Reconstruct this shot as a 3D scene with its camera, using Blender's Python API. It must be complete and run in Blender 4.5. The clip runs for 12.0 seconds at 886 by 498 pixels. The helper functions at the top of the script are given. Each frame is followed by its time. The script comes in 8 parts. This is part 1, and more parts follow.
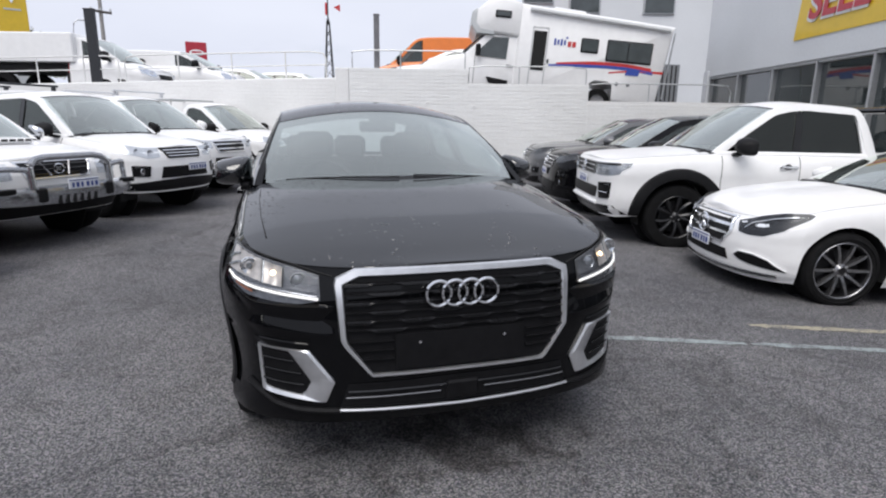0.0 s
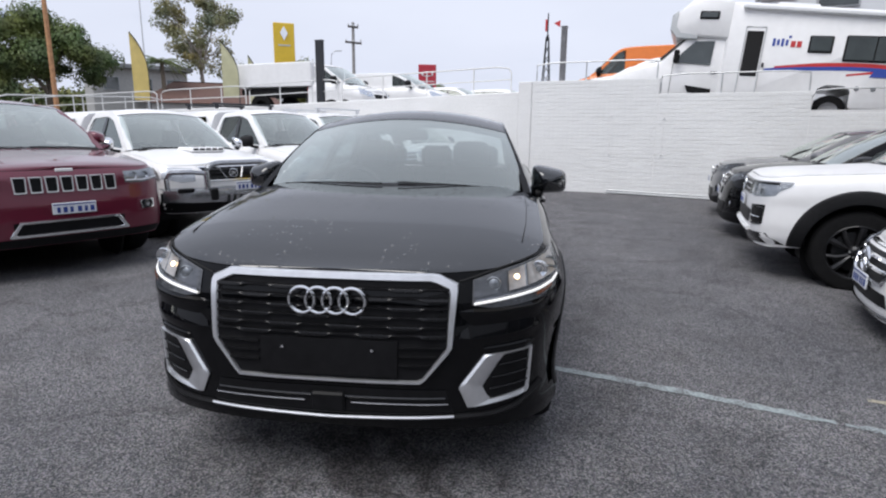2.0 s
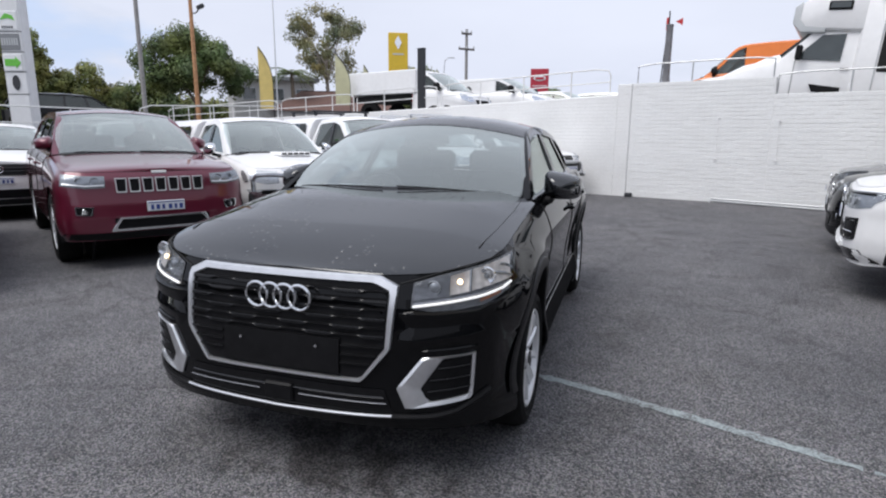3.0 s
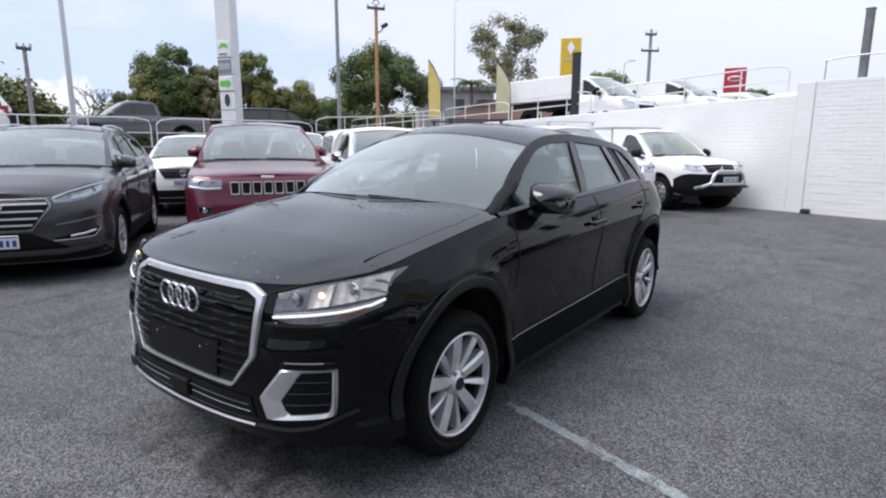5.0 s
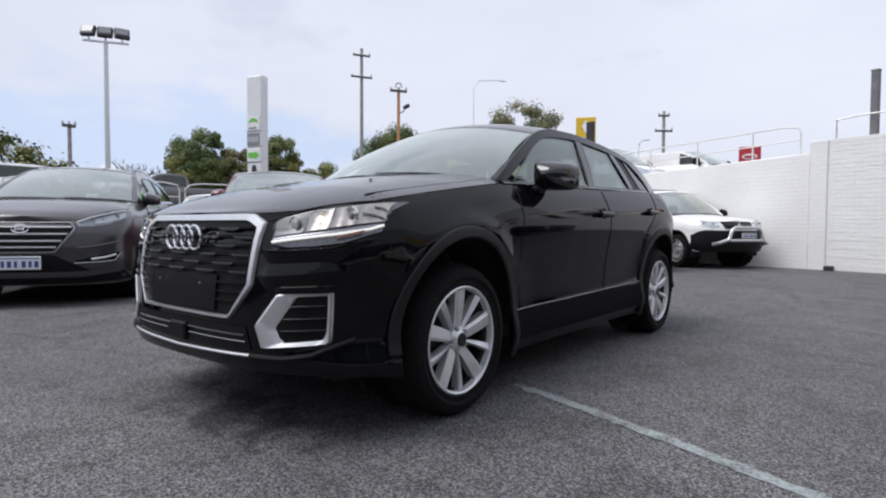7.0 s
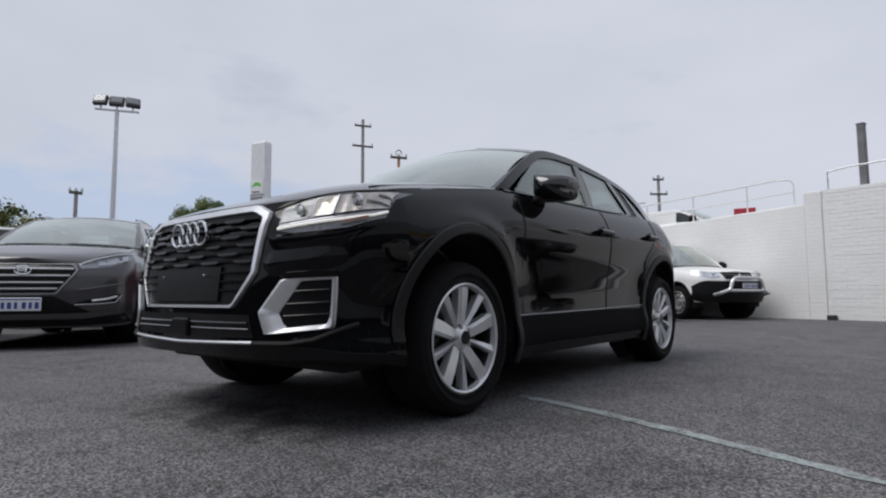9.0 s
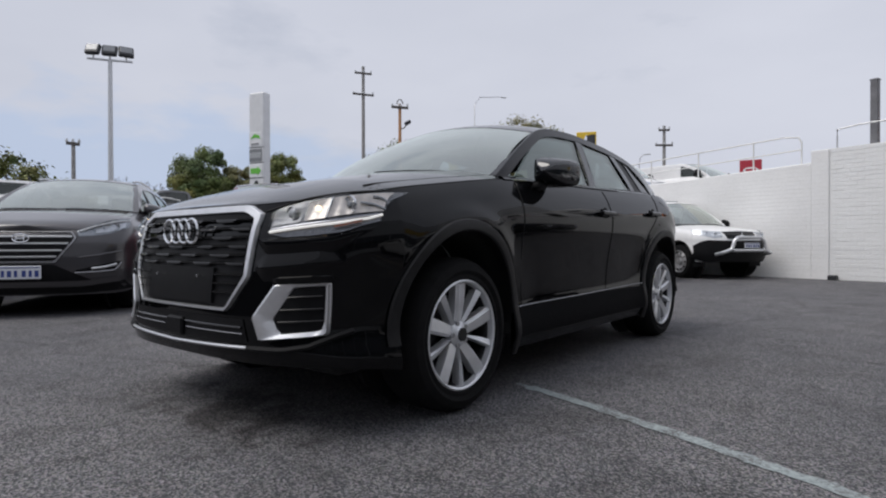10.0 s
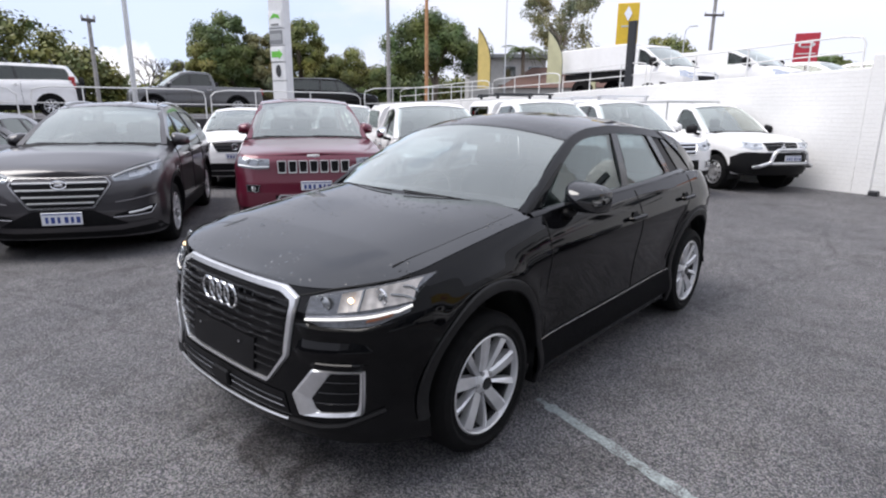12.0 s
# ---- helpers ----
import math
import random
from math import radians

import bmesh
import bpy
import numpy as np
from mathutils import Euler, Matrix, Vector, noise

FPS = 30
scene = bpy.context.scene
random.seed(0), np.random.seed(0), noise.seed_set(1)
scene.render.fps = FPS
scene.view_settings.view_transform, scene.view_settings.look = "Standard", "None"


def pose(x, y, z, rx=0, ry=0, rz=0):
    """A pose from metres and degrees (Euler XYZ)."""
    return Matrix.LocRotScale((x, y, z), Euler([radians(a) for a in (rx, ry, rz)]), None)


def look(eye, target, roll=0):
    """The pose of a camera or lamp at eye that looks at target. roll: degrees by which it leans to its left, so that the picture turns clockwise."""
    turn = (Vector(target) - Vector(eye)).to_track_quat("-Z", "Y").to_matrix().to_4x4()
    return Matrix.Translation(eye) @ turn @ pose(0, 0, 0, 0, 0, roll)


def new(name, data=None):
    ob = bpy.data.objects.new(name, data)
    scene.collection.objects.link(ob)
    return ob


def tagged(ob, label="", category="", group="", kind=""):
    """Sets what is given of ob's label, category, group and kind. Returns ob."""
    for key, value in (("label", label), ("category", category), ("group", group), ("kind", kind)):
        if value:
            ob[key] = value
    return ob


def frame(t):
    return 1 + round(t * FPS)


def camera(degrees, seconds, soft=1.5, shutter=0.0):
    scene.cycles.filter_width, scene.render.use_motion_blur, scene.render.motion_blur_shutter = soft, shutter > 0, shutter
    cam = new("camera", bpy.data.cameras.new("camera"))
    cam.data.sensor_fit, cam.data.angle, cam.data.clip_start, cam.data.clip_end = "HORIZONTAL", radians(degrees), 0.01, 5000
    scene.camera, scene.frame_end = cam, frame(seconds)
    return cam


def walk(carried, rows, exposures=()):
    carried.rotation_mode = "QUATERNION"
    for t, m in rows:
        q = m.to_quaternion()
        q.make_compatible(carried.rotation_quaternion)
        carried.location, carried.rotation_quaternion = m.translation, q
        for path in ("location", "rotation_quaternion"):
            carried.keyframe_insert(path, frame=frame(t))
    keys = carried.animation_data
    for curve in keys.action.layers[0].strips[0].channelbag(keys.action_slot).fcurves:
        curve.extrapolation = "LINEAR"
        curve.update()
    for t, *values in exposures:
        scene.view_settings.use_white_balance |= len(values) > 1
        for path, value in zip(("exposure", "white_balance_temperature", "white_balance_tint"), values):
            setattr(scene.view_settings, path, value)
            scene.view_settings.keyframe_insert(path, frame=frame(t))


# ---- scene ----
cam = camera(76.2, 12.0, soft=2.1)
PATH = [
    (0, (-0.667, -1.971, 1.421), (-0.11, -0.102, 0.977), 0.8),
    (0.5, (-0.334, -2.023, 1.421), (0.073, -0.114, 0.985), 0.6),
    (1, (0.005, -2.077, 1.415), (0.209, -0.13, 1.006), 0.5),
    (1.5, (0.33, -2.029, 1.388), (0.334, -0.07, 0.987), 0.6),
    (2, (0.64, -1.941, 1.388), (0.426, 0.007, 0.986), 0.6),
    (2.5, (0.986, -1.918, 1.399), (0.562, -0.004, 1.006), 0.5),
    (3, (1.275, -1.832, 1.395), (0.666, 0.033, 1.006), 0.4),
    (3.5, (1.522, -1.647, 1.398), (0.749, 0.157, 1.01), 0.3),
    (3.7, (1.621, -1.566, 1.412), (0.768, 0.202, 1.029), 0.1),
    (5.3, (2.304, -1.123, 1.4), (1.102, 0.434, 1.037), 0.3),
    (5.5, (2.315, -1.105, 1.383), (1.105, 0.446, 1.025), 0.4),
    (6, (2.338, -1.117, 1.299), (1.107, 0.426, 0.978), 0.6),
    (6.5, (2.339, -1.152, 1.059), (1.093, 0.401, 0.869), 0.5),
    (7, (2.348, -1.177, 0.827), (1.095, 0.381, 0.752), 0.3),
    (7.5, (2.355, -1.196, 0.673), (1.102, 0.362, 0.72), 0.1),
    (9.5, (2.347, -1.197, 0.512), (1.098, 0.356, 0.681), -0.3),
    (10, (2.342, -1.152, 0.724), (1.082, 0.402, 0.709), -0.1),
    (10.5, (2.321, -1.119, 1.047), (1.061, 0.42, 0.831), -0.0),
    (11, (2.311, -1.107, 1.321), (1.05, 0.416, 1.015), 0.2),
    (11.5, (2.304, -1.107, 1.475), (1.038, 0.383, 1.053), 0.4),
    (12, (2.296, -1.119, 1.556), (1.005, 0.333, 1.08), 0.4),
]
walk(cam, [(t, look(eye, target, roll)) for t, eye, target, roll in PATH],
     [(0, 0.19, 6690, 11), (1, 0.17, 6600, 11), (2, 0.17, 6540, 11), (3.5, 0.20, 6560, 11), (5.5, 0.38, 6500, 12), (6, 0.36, 6500, 12), (6.5, 0.25, 6550, 11), (7, 0.18, 6650, 11), (7.5, 0.03, 6700, 10.5), (9.5, -0.20, 6700, 10),
      (10, -0.18, 6750, 11), (10.5, 0.07, 6800, 12), (11, 0.22, 6850, 12), (11.5, 0.34, 6800, 12.5), (12, 0.50, 6700, 12.5)])

# ---- sky, sun, exposure ----
SUN_AZ, SUN_EL = 232.0, 58.0          # compass of the sun in the lot's plan (degrees from +x, anticlockwise), height
scene.view_settings.exposure = 0.0
world = bpy.data.worlds.new("sky")
scene.world = world
world.use_nodes = True
wn, wl = world.node_tree.nodes, world.node_tree.links
wn.clear()
sky_tex = wn.new("ShaderNodeTexSky")
sky_tex.sky_type = "NISHITA"
sky_tex.sun_disc = False
sky_tex.sun_elevation = radians(SUN_EL)
sky_tex.sun_rotation = radians(90 - SUN_AZ)
sky_tex.dust_density = 2.0
w_out, w_bg = wn.new("ShaderNodeOutputWorld"), wn.new("ShaderNodeBackground")
w_co, w_map = wn.new("ShaderNodeTexCoord"), wn.new("ShaderNodeMapping")
w_map.inputs["Scale"].default_value = (1.0, 1.0, 2.6)
w_noise, w_ramp = wn.new("ShaderNodeTexNoise"), wn.new("ShaderNodeValToRGB")
w_noise.inputs["Scale"].default_value, w_noise.inputs["Detail"].default_value = 2.3, 6.0
w_noise.inputs["Roughness"].default_value = 0.55
w_ramp.color_ramp.elements[0].position, w_ramp.color_ramp.elements[1].position = 0.20, 0.42
w_ramp.color_ramp.elements[0].color = (0.6, 0.6, 0.6, 1)
w_tone, w_tramp = wn.new("ShaderNodeTexNoise"), wn.new("ShaderNodeValToRGB")
w_tone.inputs["Scale"].default_value, w_tone.inputs["Detail"].default_value = 1.6, 5.0
w_tramp.color_ramp.elements[0].position, w_tramp.color_ramp.elements[1].position = 0.3, 0.7
w_tramp.color_ramp.elements[0].color = (6.0, 6.5, 7.75, 1)
w_tramp.color_ramp.elements[1].color = (7.0, 7.5, 8.75, 1)
w_mix = wn.new("ShaderNodeMix")
w_mix.data_type = "RGBA"
wl.new(w_co.outputs["Generated"], w_map.inputs["Vector"])
wl.new(w_map.outputs["Vector"], w_noise.inputs["Vector"])
wl.new(w_map.outputs["Vector"], w_tone.inputs["Vector"])
wl.new(w_noise.outputs["Fac"], w_ramp.inputs["Fac"])
wl.new(w_tone.outputs["Fac"], w_tramp.inputs["Fac"])
wl.new(w_ramp.outputs["Color"], w_mix.inputs["Factor"])
wl.new(sky_tex.outputs["Color"], w_mix.inputs["A"])
wl.new(w_tramp.outputs["Color"], w_mix.inputs["B"])
# a pale blue break in the cloud, low over the trees
w_gap, w_len, w_sum, w_cut, w_blue, w_puff = wn.new("ShaderNodeVectorMath"), wn.new("ShaderNodeVectorMath"), wn.new("ShaderNodeMath"), wn.new("ShaderNodeMapRange"), wn.new("ShaderNodeMix"), wn.new("ShaderNodeTexNoise")
w_gap.operation, w_len.operation, w_sum.operation = "MULTIPLY_ADD", "LENGTH", "MULTIPLY_ADD"
w_gap.inputs[1].default_value, w_gap.inputs[2].default_value = (1.7, 1.7, 6.5), (1.57, -0.66, -0.76)
w_puff.inputs["Scale"].default_value, w_puff.inputs["Detail"].default_value = 7.0, 6.0
w_sum.inputs[1].default_value = 1.5
w_cut.inputs["From Min"].default_value, w_cut.inputs["From Max"].default_value = 1.15, 1.50
w_cut.inputs["To Min"].default_value, w_cut.inputs["To Max"].default_value = 0.62, 0.0
w_blue.data_type = "RGBA"
w_blue.inputs["B"].default_value = (4.7, 6.1, 8.6, 1)
wl.new(w_co.outputs["Generated"], w_gap.inputs[0]), wl.new(w_gap.outputs["Vector"], w_len.inputs[0])
wl.new(w_map.outputs["Vector"], w_puff.inputs["Vector"])
wl.new(w_puff.outputs["Fac"], w_sum.inputs[0]), wl.new(w_len.outputs["Value"], w_sum.inputs[2])
wl.new(w_sum.outputs["Value"], w_cut.inputs["Value"]), wl.new(w_cut.outputs["Result"], w_blue.inputs["Factor"])
wl.new(w_mix.outputs["Result"], w_blue.inputs["A"])
# bright cumulus standing in that break
w_at, w_far, w_fray, w_add, w_edge, w_cum = wn.new("ShaderNodeVectorMath"), wn.new("ShaderNodeVectorMath"), wn.new("ShaderNodeTexNoise"), wn.new("ShaderNodeMath"), wn.new("ShaderNodeMapRange"), wn.new("ShaderNodeMix")
w_at.operation, w_far.operation, w_add.operation = "MULTIPLY_ADD", "LENGTH", "MULTIPLY_ADD"
w_at.inputs[1].default_value, w_at.inputs[2].default_value = (7.0, 7.0, 15.0), (6.64, -2.14, -0.55)
w_fray.inputs["Scale"].default_value, w_fray.inputs["Detail"].default_value = 17.0, 5.0
w_add.inputs[1].default_value = 1.9
w_edge.inputs["From Min"].default_value, w_edge.inputs["From Max"].default_value = 1.52, 1.74
w_edge.inputs["To Min"].default_value, w_edge.inputs["To Max"].default_value = 0.9, 0.0
w_cum.data_type = "RGBA"
w_cum.inputs["B"].default_value = (8.6, 8.7, 9.1, 1)
wl.new(w_co.outputs["Generated"], w_at.inputs[0]), wl.new(w_at.outputs["Vector"], w_far.inputs[0])
wl.new(w_co.outputs["Generated"], w_fray.inputs["Vector"])
wl.new(w_fray.outputs["Fac"], w_add.inputs[0]), wl.new(w_far.outputs["Value"], w_add.inputs[2])
wl.new(w_add.outputs["Value"], w_edge.inputs["Value"]), wl.new(w_edge.outputs["Result"], w_cum.inputs["Factor"])
wl.new(w_blue.outputs["Result"], w_cum.inputs["A"]), wl.new(w_cum.outputs["Result"], w_bg.inputs["Color"])
wl.new(w_bg.outputs["Background"], w_out.inputs["Surface"])
w_bg.inputs["Strength"].default_value = 0.102
sun_data = bpy.data.lights.new("sun", "SUN")
sun_data.energy, sun_data.angle, sun_data.color = 2.0, radians(40), (1.0, 0.985, 0.96)
sun = new("sun", sun_data)
sun.matrix_world = look((0, 0, 40), (-40 * math.cos(radians(SUN_AZ)) / math.tan(radians(SUN_EL)), -40 * math.sin(radians(SUN_AZ)) / math.tan(radians(SUN_EL)), 0))

# ---- materials ----
def material(name, color, rough=0.5, metal=0.0, coat=0.0, noise_scale=0.0, vary=0.0, bump=0.0, bump_scale=60.0, spec=0.5, big=0.0, big_scale=0.8, per_object=0.0):
    m = bpy.data.materials.new(name)
    m.use_nodes = True
    n, l = m.node_tree.nodes, m.node_tree.links
    b = n["Principled BSDF"]
    b.inputs["Base Color"].default_value = (*color, 1)
    b.inputs["Roughness"].default_value, b.inputs["Metallic"].default_value = rough, metal
    b.inputs["Coat Weight"].default_value, b.inputs["Coat Roughness"].default_value = coat, 0.03
    b.inputs["Specular IOR Level"].default_value = spec
    co = n.new("ShaderNodeTexCoord")
    last = None
    for scale, amount in ((noise_scale, vary), (big_scale, big)):
        if amount > 0:
            t = n.new("ShaderNodeTexNoise")
            t.inputs["Scale"].default_value, t.inputs["Detail"].default_value = scale, 6.0
            l.new(co.outputs["Object"], t.inputs["Vector"])
            r = n.new("ShaderNodeMapRange")
            r.inputs["From Min"].default_value, r.inputs["From Max"].default_value = 0.3, 0.7
            r.inputs["To Min"].default_value, r.inputs["To Max"].default_value = 1 - amount, 1 + amount
            l.new(t.outputs["Fac"], r.inputs["Value"])
            if last:
                k = n.new("ShaderNodeMath")
                k.operation = "MULTIPLY"
                l.new(last, k.inputs[0]), l.new(r.outputs["Result"], k.inputs[1])
                last = k.outputs["Value"]
            else:
                last = r.outputs["Result"]
    if per_object > 0:
        info, r = n.new("ShaderNodeObjectInfo"), n.new("ShaderNodeMapRange")
        r.inputs["To Min"].default_value, r.inputs["To Max"].default_value = 1 - per_object, 1 + per_object
        l.new(info.outputs["Random"], r.inputs["Value"])
        if last:
            k = n.new("ShaderNodeMath")
            k.operation = "MULTIPLY"
            l.new(last, k.inputs[0]), l.new(r.outputs["Result"], k.inputs[1])
            last = k.outputs["Value"]
        else:
            last = r.outputs["Result"]
    if last:
        mul = n.new("ShaderNodeVectorMath")
        mul.operation = "SCALE"
        mul.inputs[0].default_value = color
        l.new(last, mul.inputs["Scale"])
        l.new(mul.outputs["Vector"], b.inputs["Base Color"])
    if bump > 0:
        t, bp = n.new("ShaderNodeTexNoise"), n.new("ShaderNodeBump")
        t.inputs["Scale"].default_value, t.inputs["Detail"].default_value = bump_scale, 4.0
        bp.inputs["Strength"].default_value, bp.inputs["Distance"].default_value = bump, 0.01
        l.new(co.outputs["Object"], t.inputs["Vector"])
        l.new(t.outputs["Fac"], bp.inputs["Height"])
        l.new(bp.outputs["Normal"], b.inputs["Normal"])
    return m


def glass(name, tint=(0.8, 0.9, 0.88), clear=0.6, rough=0.0, haze=0.05, grazing=0.86, power=3.6):
    """Thin car glass: clear film mixed with a sharp reflection that grows at grazing angles."""
    m = bpy.data.materials.new(name)
    m.use_nodes = True
    n, l = m.node_tree.nodes, m.node_tree.links
    n.clear()
    out, tr, gl, mx = n.new("ShaderNodeOutputMaterial"), n.new("ShaderNodeBsdfTransparent"), n.new("ShaderNodeBsdfGlossy"), n.new("ShaderNodeMixShader")
    fr = n.new("ShaderNodeLayerWeight")
    fr.inputs["Blend"].default_value = 0.5
    sharp = n.new("ShaderNodeMath")
    sharp.operation = "POWER"
    sharp.inputs[1].default_value = power
    add = n.new("ShaderNodeMath")
    add.operation, add.use_clamp = "ADD", True
    add.inputs[1].default_value = haze
    tr.inputs["Color"].default_value = (tint[0] * clear, tint[1] * clear, tint[2] * clear, 1)
    gl.inputs["Roughness"].default_value = rough
    gl.inputs["Color"].default_value = (0.95, 1.0, 0.95, 1)
    dbl = n.new("ShaderNodeMath")
    dbl.operation = "MULTIPLY"
    dbl.inputs[1].default_value = grazing
    l.new(fr.outputs["Facing"], sharp.inputs[0])
    l.new(sharp.outputs["Value"], dbl.inputs[0])
    l.new(dbl.outputs["Value"], add.inputs[0])
    l.new(add.outputs["Value"], mx.inputs["Fac"])
    l.new(tr.outputs["BSDF"], mx.inputs[1]), l.new(gl.outputs["BSDF"], mx.inputs[2])
    l.new(mx.outputs["Shader"], out.inputs["Surface"])
    return m


def glow(name, color, strength):
    m = bpy.data.materials.new(name)
    m.use_nodes = True
    b = m.node_tree.nodes["Principled BSDF"]
    b.inputs["Base Color"].default_value = (*color, 1)
    b.inputs["Emission Color"].default_value = (*color, 1)
    b.inputs["Emission Strength"].default_value = strength
    return m


BLACK_PAINT = material("black_paint", (0.0032, 0.0033, 0.0040), 0.5, 0.0, 1.0, 900, 0.3, 0, spec=0.0, big=0.12, big_scale=3)
BLACK_PAINT.node_tree.nodes["Principled BSDF"].inputs["Coat IOR"].default_value = 1.33


def wet_paint(name, color):
    """Dark clear-coated paint under scattered raindrops and a thin film of dust."""
    m = material(name, color, 0.5, 0.0, 1.0, 900, 0.3, 0, spec=0.0, big=0.15, big_scale=3)
    n, l = m.node_tree.nodes, m.node_tree.links
    b = n["Principled BSDF"]
    b.inputs["Coat IOR"].default_value, b.inputs["Coat Roughness"].default_value = 1.88, 0.06
    b.inputs["Coat Tint"].default_value = (0.93, 1.0, 1.03, 1)
    co = n.new("ShaderNodeTexCoord")
    drops, where, pick, mul, bp = n.new("ShaderNodeTexVoronoi"), n.new("ShaderNodeTexNoise"), n.new("ShaderNodeMapRange"), n.new("ShaderNodeMath"), n.new("ShaderNodeBump")
    drops.inputs["Scale"].default_value, where.inputs["Scale"].default_value = 50.0, 2.4
    where.inputs["Detail"].default_value = 5.0
    # each cell holds a drop of its own size, many hold none
    chance, size, cut = n.new("ShaderNodeSeparateColor"), n.new("ShaderNodeMapRange"), n.new("ShaderNodeMath")
    size.inputs["From Min"].default_value, size.inputs["From Max"].default_value = 0.35, 1.0
    size.inputs["To Min"].default_value, size.inputs["To Max"].default_value = 0.0, 0.42
    cut.operation, cut.use_clamp = "SUBTRACT", True
    pick.inputs["From Min"].default_value, pick.inputs["From Max"].default_value = 0.46, 0.58
    mul.operation = "MULTIPLY"
    bp.inputs["Strength"].default_value, bp.inputs["Distance"].default_value = 1.0, 0.03
    l.new(co.outputs["Object"], drops.inputs["Vector"]), l.new(co.outputs["Object"], where.inputs["Vector"])
    l.new(drops.outputs["Color"], chance.inputs["Color"]), l.new(chance.outputs["Red"], size.inputs["Value"])
    l.new(size.outputs["Result"], cut.inputs[0]), l.new(drops.outputs["Distance"], cut.inputs[1])
    l.new(where.outputs["Fac"], pick.inputs["Value"])
    l.new(cut.outputs["Value"], mul.inputs[0]), l.new(pick.outputs["Result"], mul.inputs[1])
    l.new(mul.outputs["Value"], bp.inputs["Height"])
    l.new(bp.outputs["Normal"], b.inputs["Coat Normal"])
    return m


BLACK_WET = wet_paint("black_paint_wet", (0.007, 0.0075, 0.009))
WHITE_PAINT = material("white_paint", (0.87, 0.87, 0.87), 0.38, 0.0, 0.35, 6, 0.03, 0, big=0.03)
MAROON_PAINT = material("maroon_paint", (0.125, 0.010, 0.029), 0.3, 0.25, 1.0, 700, 0.15)
GREY_PAINT = material("grey_paint", (0.052, 0.049, 0.054), 0.32, 0.45, 1.0, 700, 0.15)
MID_GREY_PAINT = material("mid_grey_paint", (0.11, 0.112, 0.118), 0.32, 0.4, 1.0, 700, 0.12)
SILVER_PAINT = material("silver_paint", (0.36, 0.37, 0.39), 0.32, 0.5, 0.9, 700, 0.1)
ORANGE_PAINT = material("orange_paint", (0.75, 0.19, 0.02), 0.35, 0.0, 0.6, 5, 0.05)
DARK_PLASTIC = material("dark_plastic", (0.008, 0.008, 0.009), 0.55, 0, 0, 40, 0.25, 0.15, 350, spec=0.18)
CLADDING = material("textured_cladding", (0.010, 0.010, 0.011), 0.45, 0, 0, 40, 0.25, 0.12, 380, spec=0.28)
GLOSS_BLACK = material("gloss_black", (0.006, 0.006, 0.007), 0.18, 0, 0.4, 20, 0.2)
GRILLE_BLACK = material("grille_black", (0.009, 0.009, 0.010), 0.4, 0, 0, 30, 0.2, spec=0.12)
SLAT_BLACK = material("slat_black", (0.008, 0.008, 0.009), 0.22, 0, 0.0, 30, 0.2, spec=0.32)
SILL_BLACK = material("sill_black", (0.008, 0.008, 0.009), 0.7, 0, 0, 40, 0.2, spec=0.04)
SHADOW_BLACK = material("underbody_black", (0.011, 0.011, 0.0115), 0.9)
CHROME = material("chrome", (0.82, 0.83, 0.85), 0.12, 1.0, 0, 15, 0.05)
SATIN_ALU = material("satin_aluminium", (0.74, 0.75, 0.77), 0.34, 0.9, 0, 25, 0.06)
ALLOY = material("alloy_wheel_silver", (0.80, 0.81, 0.83), 0.36, 0.6, 0.3, 12, 0.08)
DARK_ALLOY = material("dark_alloy", (0.02, 0.02, 0.022), 0.35, 0.5, 0.3, 12, 0.1)
STEEL_WHEEL = material("steel_wheel_silver", (0.42, 0.42, 0.43), 0.45, 0.6, 0, 12, 0.12)
POLISHED = material("polished_alloy", (0.42, 0.43, 0.45), 0.25, 0.9, 0, 12, 0.12)
TYRE = material("tyre_rubber", (0.007, 0.007, 0.0075), 0.8, 0, 0, 18, 0.3, 0.3, 120, spec=0.2)
GLASS_CLEAR = glass("windscreen_glass", (0.88, 0.94, 0.93), 0.95, haze=0.26, power=2.3)
GLASS_SIDE = glass("side_glass", (0.86, 0.95, 0.96), 0.62, haze=0.07)
GLASS_TINT = glass("tinted_glass", (0.75, 0.82, 0.8), 0.42, haze=0.08)
GLASS_DARK = glass("privacy_glass", (0.6, 0.65, 0.65), 0.12, haze=0.08)
LENS = glass("lamp_lens", (0.95, 0.97, 1.0), 0.97, haze=0.01, grazing=0.3)
REFLECTOR = material("lamp_reflector", (0.75, 0.76, 0.78), 0.15, 0.95, 0, 60, 0.2)
LAMP_DARK = material("lamp_housing", (0.05, 0.05, 0.053), 0.3, 0.1, 0, 60, 0.2)
BRIGHT_TRIM = material("bright_trim", (0.66, 0.67, 0.68), 0.38, 0.55, 0.3, 30, 0.06)
DARK_CHROME = material("dark_chrome", (0.30, 0.30, 0.31), 0.25, 0.9, 0, 30, 0.08)
LAMP_BRIGHT = material("lamp_bright", (0.62, 0.63, 0.64), 0.25, 0.35, 0.5, 60, 0.2)
LAMP_GREY = material("lamp_grey", (0.15, 0.15, 0.155), 0.24, 0.6, 0.3, 60, 0.25)
LAMP_MID = material("lamp_mid", (0.30, 0.31, 0.32), 0.2, 0.5, 0.5, 60, 0.25)
LAMP_RED = material("tail_lamp_red", (0.35, 0.01, 0.012), 0.15, 0, 0.8, 40, 0.1)
DRL = glow("running_light", (1.0, 0.97, 0.92), 0.48)
